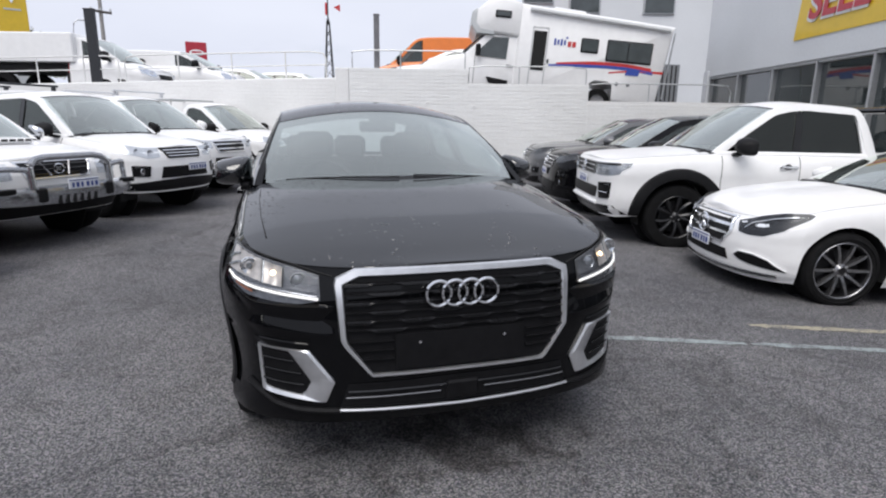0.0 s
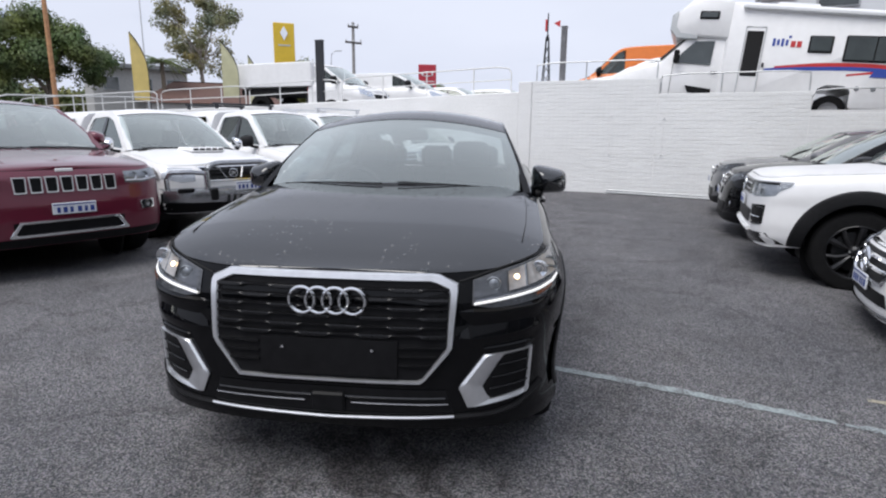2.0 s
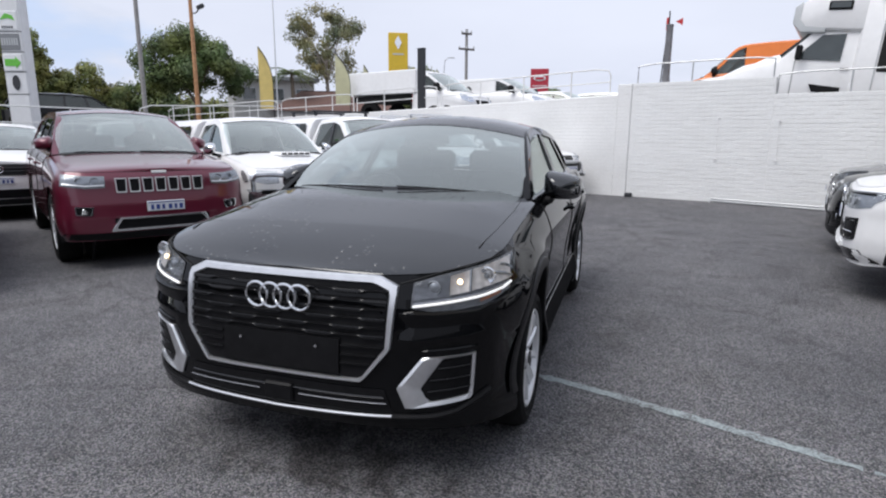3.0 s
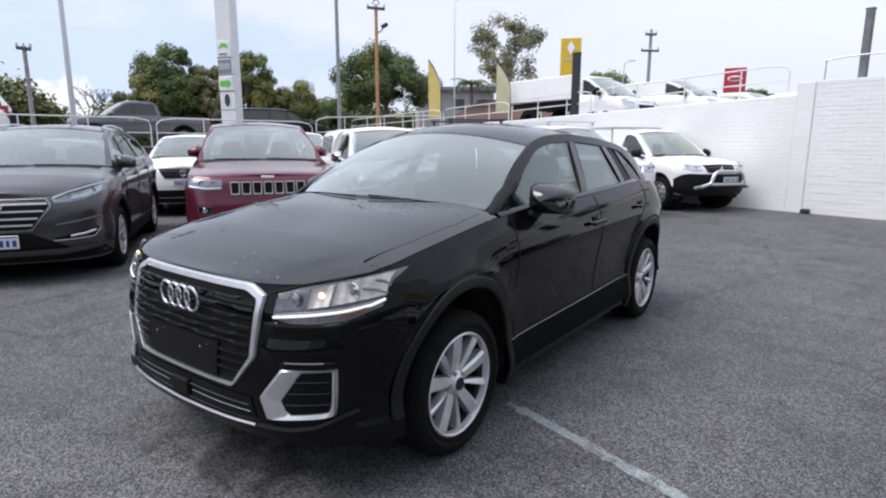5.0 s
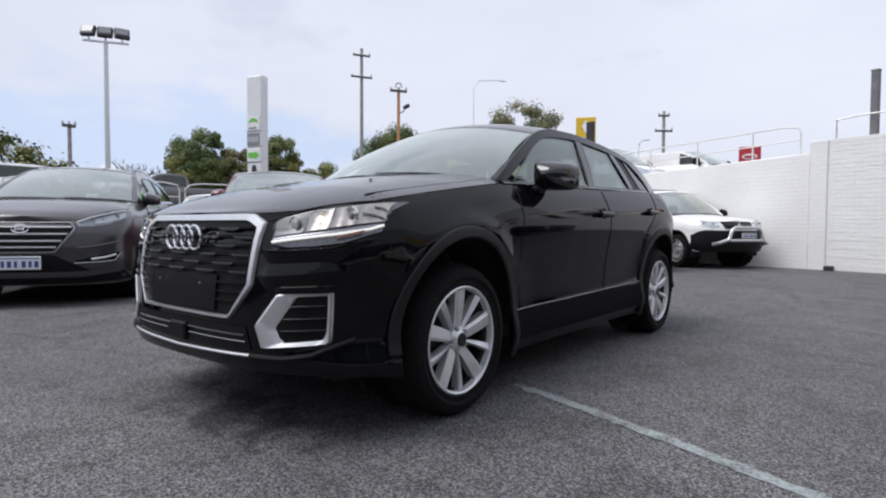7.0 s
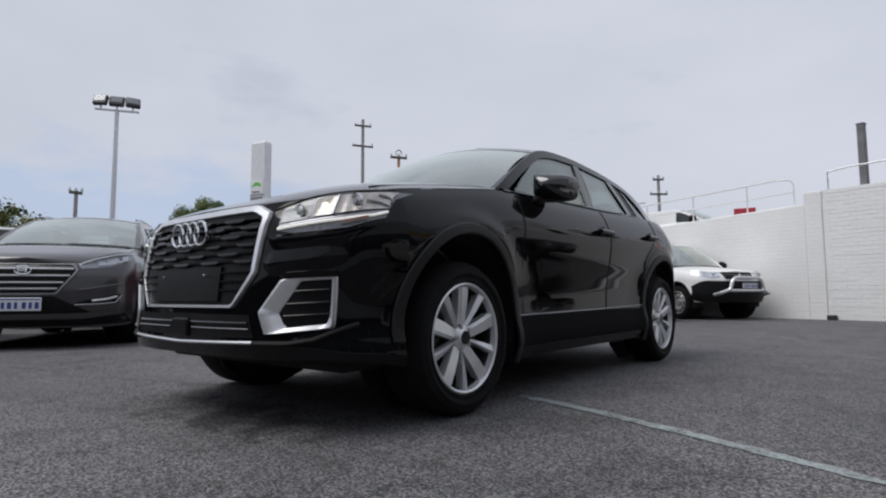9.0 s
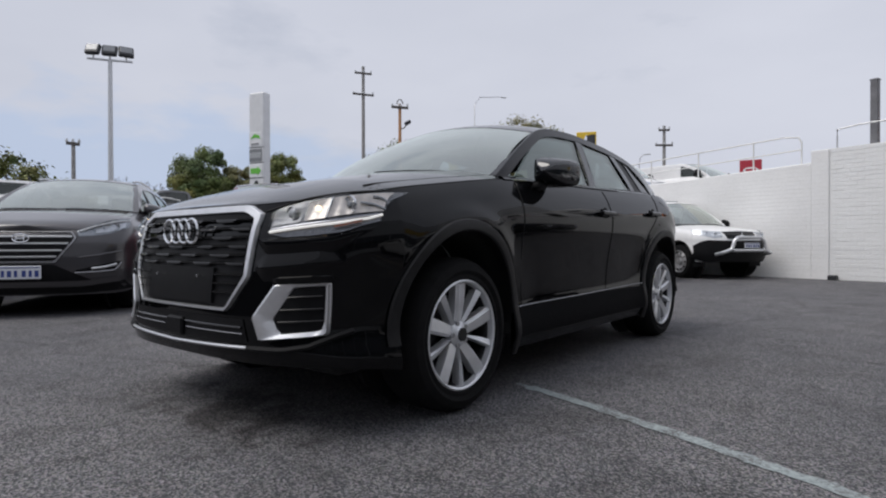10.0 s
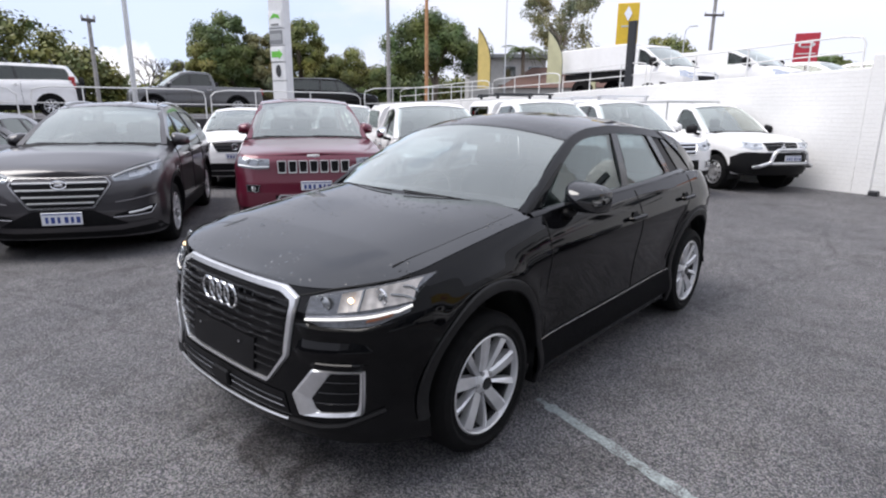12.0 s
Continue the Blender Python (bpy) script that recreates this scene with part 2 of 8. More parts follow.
BULB = glow("warm_bulb", (1.0, 0.72, 0.42), 5.0)
LAMP_AMBER = material("amber_lens", (0.20, 0.06, 0.02), 0.15, 0.0, 0.5, 60, 0.2)
SEAT_CLOTH = material("seat_cloth_dark", (0.022, 0.022, 0.024), 0.85, 0, 0, 90, 0.3, 0.2, 300)
INTERIOR = material("interior_dark", (0.014, 0.014, 0.015), 0.8, 0, 0, 40, 0.2)
LAMP_BLACK = material("lamp_black", (0.02, 0.02, 0.022), 0.3, 0, 0, 60, 0.2)
LAMP_WARM = material("lamp_reflector_warm", (0.54, 0.49, 0.44), 0.36, 0.60, 0.2, 30, 0.25)
PLATE_WHITE = material("plate_white", (0.72, 0.74, 0.78), 0.4, 0, 0.2, 20, 0.05)
PLATE_BLUE = material("plate_blue", (0.03, 0.06, 0.25), 0.4, 0, 0.2, 20, 0.05)

# ---- mesh helpers ----
class Mesh:
    """Gathers vertices and faces for one mesh object."""

    def __init__(self):
        self.v, self.f = [], []

    def quad_grid(self, rows, close=False):
        base, n = len(self.v), len(rows[0])
        for r in rows:
            self.v += [tuple(p) for p in r]
        for i in range(len(rows) - 1):
            for j in range(n if close else n - 1):
                a, b = base + i * n + j, base + i * n + (j + 1) % n
                self.f.append((a, b, b + n, a + n))
        return self

    def box(self, c, s, r=0.0, turn=None):
        """A box with its edges chamfered by r; c: centre, s: sizes."""
        hx, hy, hz = s[0] / 2, s[1] / 2, s[2] / 2
        r = min(r, hx * 0.95, hy * 0.95, hz * 0.95)
        base = len(self.v)
        pts = []
        if r <= 0:
            pts = [(x, y, z) for x in (-hx, hx) for y in (-hy, hy) for z in (-hz, hz)]
            faces = [(0, 1, 3, 2), (4, 6, 7, 5), (0, 4, 5, 1), (2, 3, 7, 6), (0, 2, 6, 4), (1, 5, 7, 3)]
        else:
            key = {}
            for x in (-1, 1):
                for y in (-1, 1):
                    for z in (-1, 1):
                        for k in range(3):
                            p = [x * (hx - r), y * (hy - r), z * (hz - r)]
                            p[k] += (x, y, z)[k] * r
                            key[(x, y, z, k)] = len(pts)
                            pts.append(tuple(p))
            faces = []
            for k in range(3):
                a, b = (k + 1) % 3, (k + 2) % 3
                for s_ in (-1, 1):
                    q = []
                    for da, db in ((-1, -1), (1, -1), (1, 1), (-1, 1)):
                        t = [0, 0, 0]
                        t[k], t[a], t[b] = s_, da, db
                        q.append(key[(*t, k)])
                    faces.append(tuple(q if s_ > 0 else q[::-1]))
                for da in (-1, 1):
                    for db in (-1, 1):
                        q = []
                        for s_, kk in ((-1, a), (1, a), (1, b), (-1, b)):
                            t = [0, 0, 0]
                            t[k], t[a], t[b] = s_, da, db
                            q.append(key[(*t, kk)])
                        faces.append(tuple(q if da * db < 0 else q[::-1]))
            for x in (-1, 1):
                for y in (-1, 1):
                    for z in (-1, 1):
                        q = tuple(key[(x, y, z, k)] for k in range(3))
                        faces.append(q if x * y * z > 0 else q[::-1])
        m = turn or Matrix()
        for p in pts:
            q = m @ Vector(p)
            self.v.append((q.x + c[0], q.y + c[1], q.z + c[2]))
        self.f += [tuple(base + i for i in f) for f in faces]
        return self

    def tube(self, pts, r, n=8, cap=True, closed=False):
        pts = [Vector(p) for p in pts]
        rows, m = [], len(pts)
        up = Vector((0, 0, 1))
        for i, p in enumerate(pts):
            d = (pts[(i + 1) % m] if closed or i < m - 1 else p) - (pts[i - 1] if closed or i > 0 else p)
            d.normalize()
            a = d.cross(up if abs(d.z) < 0.95 else Vector((1, 0, 0))).normalized()
            b = d.cross(a).normalized()
            rr = r[i] if isinstance(r, (list, tuple)) else r
            rows.append([p + rr * (math.cos(2 * math.pi * k / n) * a + math.sin(2 * math.pi * k / n) * b) for k in range(n)])
        if closed:
            rows.append(rows[0])
        base = len(self.v)
        self.quad_grid(rows, close=True)
        if cap and not closed:
            self.f.append(tuple(base + k for k in range(n))[::-1])
            self.f.append(tuple(base + (m - 1) * n + k for k in range(n)))
        return self

    def lathe(self, prof, n=32, c=(0, 0, 0), axis="x"):
        """Turns (radius, along) pairs about an axis."""
        rows = []
        for r, h in prof:
            row = []
            for k in range(n):
                a = 2 * math.pi * k / n
                p, q = r * math.cos(a), r * math.sin(a)
                row.append({"x": (c[0] + h, c[1] + p, c[2] + q), "y": (c[0] + p, c[1] + h, c[2] + q), "z": (c[0] + p, c[1] + q, c[2] + h)}[axis])
            rows.append(row)
        return self.quad_grid(rows, close=True)

    def slab(self, pts, off):
        """A flat polygon thickened by the vector off."""
        base, n = len(self.v), len(pts)
        self.v += [tuple(p) for p in pts] + [tuple(Vector(p) + Vector(off)) for p in pts]
        self.f.append(tuple(range(base, base + n)))
        self.f.append(tuple(range(base + n, base + 2 * n))[::-1])
        self.f += [(base + i, base + n + i, base + n + (i + 1) % n, base + (i + 1) % n) for i in range(n)]
        return self

    def mirror(self):
        """Adds the mirror image across x = 0, welding the seam."""
        n = len(self.v)
        index = {}
        for i in range(n):
            x, y, z = self.v[i]
            if abs(x) < 1e-4:
                self.v[i] = (0.0, y, z)
                index[i] = i
            else:
                index[i] = len(self.v)
                self.v.append((-x, y, z))
        self.f += [tuple(index[i] for i in f[::-1]) for f in list(self.f)]
        return self

    def moved(self, m):
        self.v = [tuple(m @ Vector(p)) for p in self.v]
        return self

    def data(self, name, mat, smooth=35.0, fix=True):
        me = bpy.data.meshes.new(name)
        me.from_pydata(self.v, [], self.f)
        if fix:
            b = bmesh.new()
            b.from_mesh(me)
            bmesh.ops.remove_doubles(b, verts=b.verts, dist=1e-5)
            bmesh.ops.recalc_face_normals(b, faces=b.faces)
            b.to_mesh(me)
            b.free()
        me.materials.append(mat)
        if smooth:
            me.polygons.foreach_set("use_smooth", [True] * len(me.polygons))
            me.set_sharp_from_angle(angle=radians(smooth))
        me.update()
        return me


def part(name, mesh, mat, parent, label="", smooth=35.0):
    """Links a mesh as one object under a thing or under a part."""
    ob = new(name, mesh.data(name, mat, smooth) if isinstance(mesh, Mesh) else mesh)
    ob.parent = parent
    return tagged(ob, label)


def thing(name, label, category, m=None, group="", kind=""):
    """An empty that carries the parts of a thing, at the pose m."""
    ob = new(name)
    ob.empty_display_size = 0.2
    if m is not None:
        ob.matrix_world = m
    return tagged(ob, label, category, group, kind)


def solid(name, mesh, mat, label, category, m=None, group="", kind="", smooth=35.0):
    """A thing that is one mesh."""
    ob = new(name, mesh.data(name, mat, smooth))
    if m is not None:
        ob.matrix_world = m
    return tagged(ob, label, category, group, kind)


LOT = pose(0, 0, 0, 0, 0, -17)


def lot(u, v, z=0.0, turn=0.0):
    """A pose in the car park's own plan: u along the bays, v towards the boundary wall."""
    return LOT @ pose(u, v, z, 0, 0, turn)


def interp(x, table):
    return float(np.interp(x, [p[0] for p in table], [p[1] for p in table]))


def resample(pts, n):
    """n points spaced evenly along a broken line."""
    a = np.array(pts, float)
    s = np.r_[0, np.cumsum(np.linalg.norm(np.diff(a, axis=0), axis=1))]
    t = np.linspace(0, s[-1], n)
    return np.stack([np.interp(t, s, a[:, k]) for k in range(a.shape[1])], 1)


def smooth_curve(table, n=60):
    """A softened version of a broken line y(x), as a finer table."""
    xs = np.linspace(table[0][0], table[-1][0], n)
    ys = np.interp(xs, [p[0] for p in table], [p[1] for p in table])
    for _ in range(6):
        ys[1:-1] = (ys[:-2] + 2 * ys[1:-1] + ys[2:]) / 4
    return list(zip(xs, ys))

# ---- vehicles ----
class Car:
    """A road vehicle built from its main sizes. Its nose stands at y = 0 and its body runs along +y."""

    def __init__(self, name, label, category, m, paint, L, w, belt, bonnet, cant, roof_crown=0.05, wr=0.58, wheels=(0.82, 3.42), R=0.334, Ra=0.40,
                 sill=0.22, nose=0.24, d=0.55, n=3.0, dr=0.40, cowl=1.15, screen_bow=0.18, side_in=None, front_in=None, group="", tail=None, glassy=(None, None), rear_glass=True, deck=None, interior=True, seats=True, bow_back=0.06, taper=0.0, rail=0.075, top_paint=None, lift=0.0, flare=0.0, rail_mat=None, crown=2.2, screen_in=(1.0, 1.0, 0.0), rail_in=0.055):
        self.root = thing(name, label, category, m, group)
        self.Rz, self.flare, self.rail_mat = R + lift, flare, rail_mat or paint
        self.crown, self.screen_in, self.rail_in = crown, screen_in, rail_in
        self.L, self.w, self.sill, self.nose, self.d, self.n, self.dr = L, w, sill, nose, d, n, dr
        self.belt, self.bonnet, self.cant = smooth_curve(belt), smooth_curve(bonnet), cant
        self.R, self.Ra, self.wheels, self.wr, self.cowl = R, Ra, wheels, wr, cowl
        self.taper, self.rail, self.top_paint = taper, rail, top_paint or paint
        self.paint, self.roof_crown, self.bow, self.bow_back = paint, roof_crown, screen_bow, bow_back
        self.side_in = side_in or [(0, 0.06), (0.10, 0.02), (0.30, 0.0), (0.58, 0.012), (0.72, 0.004), (0.86, 0.02), (0.95, 0.05), (1, 0.085)]
        self.front_in = front_in or [(0, 0.05), (0.10, 0.01), (0.30, 0.0), (0.55, 0.0), (0.75, 0.02), (0.92, 0.06), (1, 0.12)]
        self.side_in = smooth_curve(self.side_in, 48)
        self.tail = tail or [(0, 0.10), (0.15, 0.0), (0.45, 0.02), (0.7, 0.03), (1, 0.10)]
        self.screen_glass, self.side_glass = glassy[0] or GLASS_CLEAR, glassy[1] or GLASS_TINT
        self.ya, self.yc = cant[0][0], cant[-1][0]
        self.zr = max(p[1] for p in cant)
        self.body()
        self.greenhouse(rear_glass, deck)
        if interior:
            self.cabin(seats)

    # -- the body's surface --
    def frac(self, y, z):
        zb = interp(y, self.belt)
        return (z - self.sill) / max(zb - self.sill, 0.05)

    def half(self, y, z):
        swell = 0.0
        if self.flare:
            for yw in self.wheels:
                e = math.hypot(y - yw, z - self.Rz) - self.Ra
                swell += self.flare * math.exp(-((e - 0.06) / 0.055) ** 2) if e > 0.06 else self.flare
                if e < -0.05:
                    swell = self.flare
        return self.w + swell - interp(self.frac(y, z), self.side_in)

    def front(self, x, z, off=0.0):
        """A point of the nose at x, z, lifted off it by off."""
        y = 0.2
        for _ in range(10):
            hw = self.half(y, z)
            q = min(abs(x) / hw, 0.9999)
            yn = self.d * (1 - (1 - q ** self.n) ** (1 / self.n))
            y = 0.5 * y + 0.5 * (yn + interp(self.frac(0.0, z), self.front_in) * max(0.0, 1 - yn / self.d))
        s = (q ** (self.n - 1)) / max((1 - q ** self.n) ** (1 - 1 / self.n), 1e-3) * self.d / hw
        nx, ny = s / math.hypot(s, 1), -1 / math.hypot(s, 1)
        return (x + math.copysign(nx * off, x), y + ny * off, z)

    def side(self, y, z, off=0.0):
        """A point of the flank (+x) at y, z, lifted off it by off."""
        x, yy = self.station(y, z)
        return (x + off, yy, z)

    def station(self, yn, z):
        hw = self.half(yn, z)
        if yn < self.d:
            x = hw * (max(0.0, 1 - (1 - yn / self.d) ** self.n)) ** (1 / self.n)
            return x, yn + interp(self.frac(0.0, z), self.front_in) * (1 - yn / self.d)
        if yn > self.L - self.dr:
            e = (self.L - yn) / self.dr
            x = hw * (max(0.0, 1 - (1 - e) ** 3.2)) ** (1 / 3.2)
            return x, yn - interp(self.frac(self.L, z), self.tail) * (1 - e)
        return hw, yn

    def body(self):
        st = []
        for k in range(15):
            t = (k / 14 * math.pi / 2)
            st.append((self.d * 0.5 * (1 - math.cos(t)) ** 1.6, None))
        marks = [(y, None) for y in np.arange(self.d * 0.5, self.L - self.dr * 0.5, 0.12)]
        for yw in self.wheels:
            marks = [q for q in marks if abs(q[0] - yw) > self.Ra + 0.02]
            arch = [(yw - self.Ra, None)] + [(yw - self.Ra * math.cos(math.pi * k / 20), self.Rz + self.Ra * math.sin(math.pi * k / 20)) for k in range(21)] + [(yw + self.Ra, None)]
            marks += arch
        marks = [q for q in marks if q[0] > st[-1][0] + 0.005]
        marks.sort(key=lambda q: q[0])
        st += marks
        for k in range(1, 12):
            t = k / 11 * math.pi / 2
            st.append((self.L - self.dr * 0.5 * (1 - math.sin(t)) ** 1.6, None))
        # keep the arch's order where two marks share one y
        fixed = list(st)
        rows = []
        K = 30
        for y, zb in fixed:
            bottom = zb if zb is not None else self.nose + (self.sill - self.nose) * min(1, y / self.d) ** 2.5 if y < self.d else (zb if zb is not None else (self.sill if y < self.L - self.dr else self.sill + 0.10))
            top = interp(y, self.belt)
            row = []
            for k in range(K + 1):
                f = k / K
                z = bottom + (top - bottom) * f
                x, yy = self.station(y, z)
                row.append((x, yy, z))
            x, yy, z = row[-1]
            row.append((max(0.0, x - 0.03), yy + (0.004 if y < 0.3 else 0), z + 0.0005))
            rows.append(row)
        self.rows = rows
        self.shell = part("body", Mesh().quad_grid(rows).mirror(), self.paint, self.root)
        # bonnet
        edge = [r[-2] for r in rows if r[-2][1] <= self.cowl + 0.02]
        grid = []
        for x, y, z in edge:
            zc = max(interp(y, self.bonnet), z)
            grid.append([(x * (1 - r), y, z + (zc - z) * (1 - (1 - r) ** self.crown) + 0.004) for r in np.linspace(0, 1, 16) ** 1.3])
        self.hood = part("bonnet", Mesh().quad_grid(grid).mirror(), self.top_paint, self.root)
        # underside and arch liners
        part("underbody", Mesh().box((0, self.L / 2, self.sill + 0.06), (2 * self.w - 0.42, self.L - 0.5, 0.10), 0.03), SHADOW_BLACK, self.root)
        for yw in self.wheels:
            for s in (-1, 1):
                arc = [[(s * xx, yw - (self.Ra + 0.004) * math.cos(a), self.Rz + (self.Ra + 0.004) * math.sin(a)) for xx in (self.w - 0.035, self.w - 0.32)] for a in np.linspace(-0.25, math.pi + 0.25, 18)]
                liner = Mesh().quad_grid(arc)
                liner.slab([(s * (self.w - 0.32), yw + self.Ra * math.cos(a), self.Rz + self.Ra * math.sin(a)) for a in np.linspace(0, 2 * math.pi, 14)[:-1]], (-s * 0.02, 0, 0))
                part("arch_liner", liner, SHADOW_BLACK, self.root)

    # -- the greenhouse --
    def gx(self, y, z):
        """Half-width of the greenhouse at y, z."""
        zb = interp(y, self.belt)
        xb = self.half(y, zb) - 0.028
        f = (z - zb) / max(self.zr - zb, 0.05)
        k = 1 - self.taper * max(0.0, min(1.5, (y - 2.5) / 1.4)) ** 2
        return k * xb + k * (self.wr - xb) * max(0.0, min(1.0, f)) ** 1.15

    def greenhouse(self, rear_glass, deck):
        cant = self.cant_s = smooth_curve(self.cant, 80)
        roof_y = [y for y, z in cant if z > self.zr - 0.075]
        self.y0, self.y1 = roof_y[0], roof_y[-1]
        # cant rails with the front and rear pillars
        for s in (1, -1):
            rail = Mesh()
            rows = []
            for i, (y, z) in enumerate(cant):
                a, b = cant[max(i - 1, 0)], cant[min(i + 1, len(cant) - 1)]
                t = Vector((0, b[0] - a[0], b[1] - a[1])).normalized()
                nrm = Vector((0, -t.z, t.y))
                x = self.gx(y, z)
                width = self.rail if y < self.y1 else self.rail + 0.10 * min(1, (y - self.y1) / 0.4)
                p = Vector((x, y, z))
                q = p - nrm * width
                q.x = self.gx(q.y, q.z) + 0.004
                inn = Vector((-self.rail_in, 0, 0))
                rows.append([p + inn * 1.2 + nrm * 0.006, p + nrm * 0.006, p + Vector((0.006, 0, -0.004)), q, q + inn, p + inn * 1.6])
            rail.quad_grid(rows)
            if s < 0:
                rail.moved(Matrix.Scale(-1, 4, (1, 0, 0)))
            part("roof_rail", rail, self.rail_mat, self.root)
        # roof panel
        ys = np.linspace(self.y0, self.y1, 16)
        grid = []
        for y in ys:
            z = interp(y, cant)
            x = self.gx(y, z) - 0.01
            f = (y - self.y0) / (self.y1 - self.y0)
            grid.append([(x * c, y - self.bow * 0.45 * (1 - c * c) * (1 - f) ** 2 + self.bow_back * (1 - c * c) * f ** 2, z + 0.006 + self.roof_crown * (1 - c * c)) for c in np.linspace(-1, 1, 15)])
        rm = Mesh().quad_grid(grid)
        rm.quad_grid([[(p[0], p[1], p[2] - 0.05) for p in r] for r in grid])
        part("roof", rm, self.top_paint, self.root)
        self.roof_grid = grid
        # windscreen
        narrow_low, narrow_top, back = self.screen_in
        top = [(x * narrow_top, y, z) for x, y, z in grid[0]]
        zb = interp(self.ya, self.belt)
        xb = (self.gx(self.ya, zb + 0.01) - 0.02) * narrow_low
        low = [(xb * c, self.ya + 0.03 - self.bow * (1 - c * c) + back * c ** 6, max(zb, interp(self.ya - self.bow * (1 - c * c), self.bonnet)) * (1 - c * c) + zb * c * c + 0.007 + 0.006 * c * c) for c in np.linspace(-1, 1, 15)]
        rows = []
        for f in np.linspace(0, 1, 9):
            rows.append([(a[0] + (b[0] - a[0]) * f, a[1] + (b[1] - a[1]) * f - 0.03 * math.sin(math.pi * f), a[2] + (b[2] - a[2]) * f + 0.02 * math.sin(math.pi * f)) for a, b in zip(low, top)])
        self.screen_rows = rows
        self.screen = part("windscreen", Mesh().quad_grid(rows), self.screen_glass, self.root)
        band = Mesh()
        for f0, f1 in ((0.0, 0.03), (0.975, 1.0)):
            band.quad_grid([[Vector(a).lerp(Vector(b), f) + Vector((0, -0.030 * math.sin(math.pi * f) - 0.001, 0.020 * math.sin(math.pi * f) + 0.0015)) for a, b in zip(low, top)] for f in (f0, f1)])
        part("windscreen_border", band, GLOSS_BLACK, self.screen)
        # rear window
        if rear_glass:
            rtop = grid[-1]
            zc = interp(self.yc, self.belt)
            xb = self.gx(self.yc, zc + 0.01) - 0.04
            rlow = [(xb * c, self.yc - 0.02 + self.bow_back * 1.5 * (1 - c * c), zc + 0.012) for c in np.linspace(-1, 1, 15)]
            part("rear_window", Mesh().quad_grid([[Vector(a).lerp(Vector(b), f) for a, b in zip(rlow, rtop)] for f in np.linspace(0, 1, 5)]), self.side_glass, self.root)
            # tail top between window and tail
            rear = [r[-2] for r in self.rows if r[-2][1] >= self.yc - 0.1]
            zt = zc
            part("tailgate_top", Mesh().quad_grid([[(x * (1 - r), y, z + 0.004 + 0.03 * (1 - (1 - r) ** 2) * min(1, (self.L - y) * 2)) for r in np.linspace(0, 1, 8)] for x, y, z in rear]).mirror(), self.paint, self.root)

    def pane(self, pts, mat, name="side_window", off=0.0, thick=0.012, both=True, label=""):
        """A pane or panel on the greenhouse's side from (y, z) corners."""
        obs = []
        pts = [tuple(p) for p in resample(list(pts) + [pts[0]], max(12, len(pts) * 4))[:-1]] if len(pts) < 9 else pts
        for s in (1, -1) if both else (1,):
            ring = [(s * (self.gx(y, z) + off), y, z) for y, z in pts]
            obs.append(part(name, Mesh().slab(ring, (-s * thick, 0, 0)), mat, self.root, label, 25))
        return obs

    def windows(self, splits, mats=None, lift=0.03, drop=0.078, pillar=0.085):
        """Side panes between the slanted pillars given by (y at the belt, y at the roof)."""
        cant = self.cant_s
        self.side_panes = []

        def edge(yb, yt, up):
            zt = interp(yt, cant) - drop
            zb = interp(yb, self.belt) + lift
            return (yb, zb), (yt, zt)

        for k in range(len(splits) - 1):
            (b0, t0), (b1, t1) = splits[k], splits[k + 1]
            b0, t0 = b0 + (pillar / 2 if k else 0), t0 + (pillar / 2 if k else 0)
            last = k == len(splits) - 2
            b1, t1 = b1 - (0 if last else pillar / 2), t1 - (0 if last else pillar / 2)
            low = [(y, interp(y, self.belt) + lift) for y in np.linspace(b0, b1, 8)]
            high = [(y, max(interp(y, cant) - drop, interp(y, self.belt) + lift + 0.01)) for y in np.linspace(t1, t0, 12)]
            obs = self.pane(low + high, (mats or {}).get(k, self.side_glass), off=-0.006)
            self.side_panes.append(obs)
        for b, t in splits[1:-1]:
            pts = [(b - pillar / 2, interp(b, self.belt)), (b + pillar / 2, interp(b, self.belt)), (t + pillar / 2, interp(t, cant) - drop + 0.01), (t - pillar / 2, interp(t, cant) - drop + 0.01)]
            self.pane(pts, GLOSS_BLACK, "window_pillar", 0.002, 0.04)
        # rear quarter panel between the last pane and the tail
        (bl, tl) = splits[-1]
        if self.yc - bl > 0.12:
            low = [(y, interp(y, self.belt)) for y in np.linspace(bl + 0.03, self.yc, 6)]
            high = [(y, max(interp(y, cant) - 0.02, interp(y, self.belt) + 0.01)) for y in np.linspace(self.yc, tl + 0.03, 8)]
            self.pane(low + high, self.paint, "quarter_panel", 0.001, 0.03)
        # belt moulding
        for s in (1, -1):
            ys = np.linspace(self.ya + 0.02, splits[-1][0] + 0.06, 24)
            rows = []
            for y in ys:
                zb = interp(y, self.belt)
                x = self.gx(y, zb)
                rows.append([(s * (x + 0.034), y, zb + 0.002), (s * (x + 0.014), y, zb + 0.018), (s * (x + 0.002), y, zb + lift + 0.006), (s * (x - 0.04), y, zb + lift)])
            part("belt_moulding", Mesh().quad_grid(rows), self.paint, self.root)

    def cabin(self, seats):
        zf = self.belt[len(self.belt) // 2][1]
        zs = zf - 0.17
        inner = Mesh()
        wi = self.w - 0.16
        inner.box((0, (self.cowl + self.yc) / 2 + 0.1, zf - 0.62), (2 * wi, self.yc - self.cowl, 0.05))
        for s in (-1, 1):
            inner.box((s * (wi - 0.0), (self.cowl + self.yc) / 2 + 0.1, zf - 0.33), (0.06, self.yc - self.cowl, 0.56), 0.02)
        inner.box((0, self.yc - 0.02, zf - 0.33), (2 * wi, 0.06, 0.52), 0.02)
        part("interior", inner, INTERIOR, self.root)
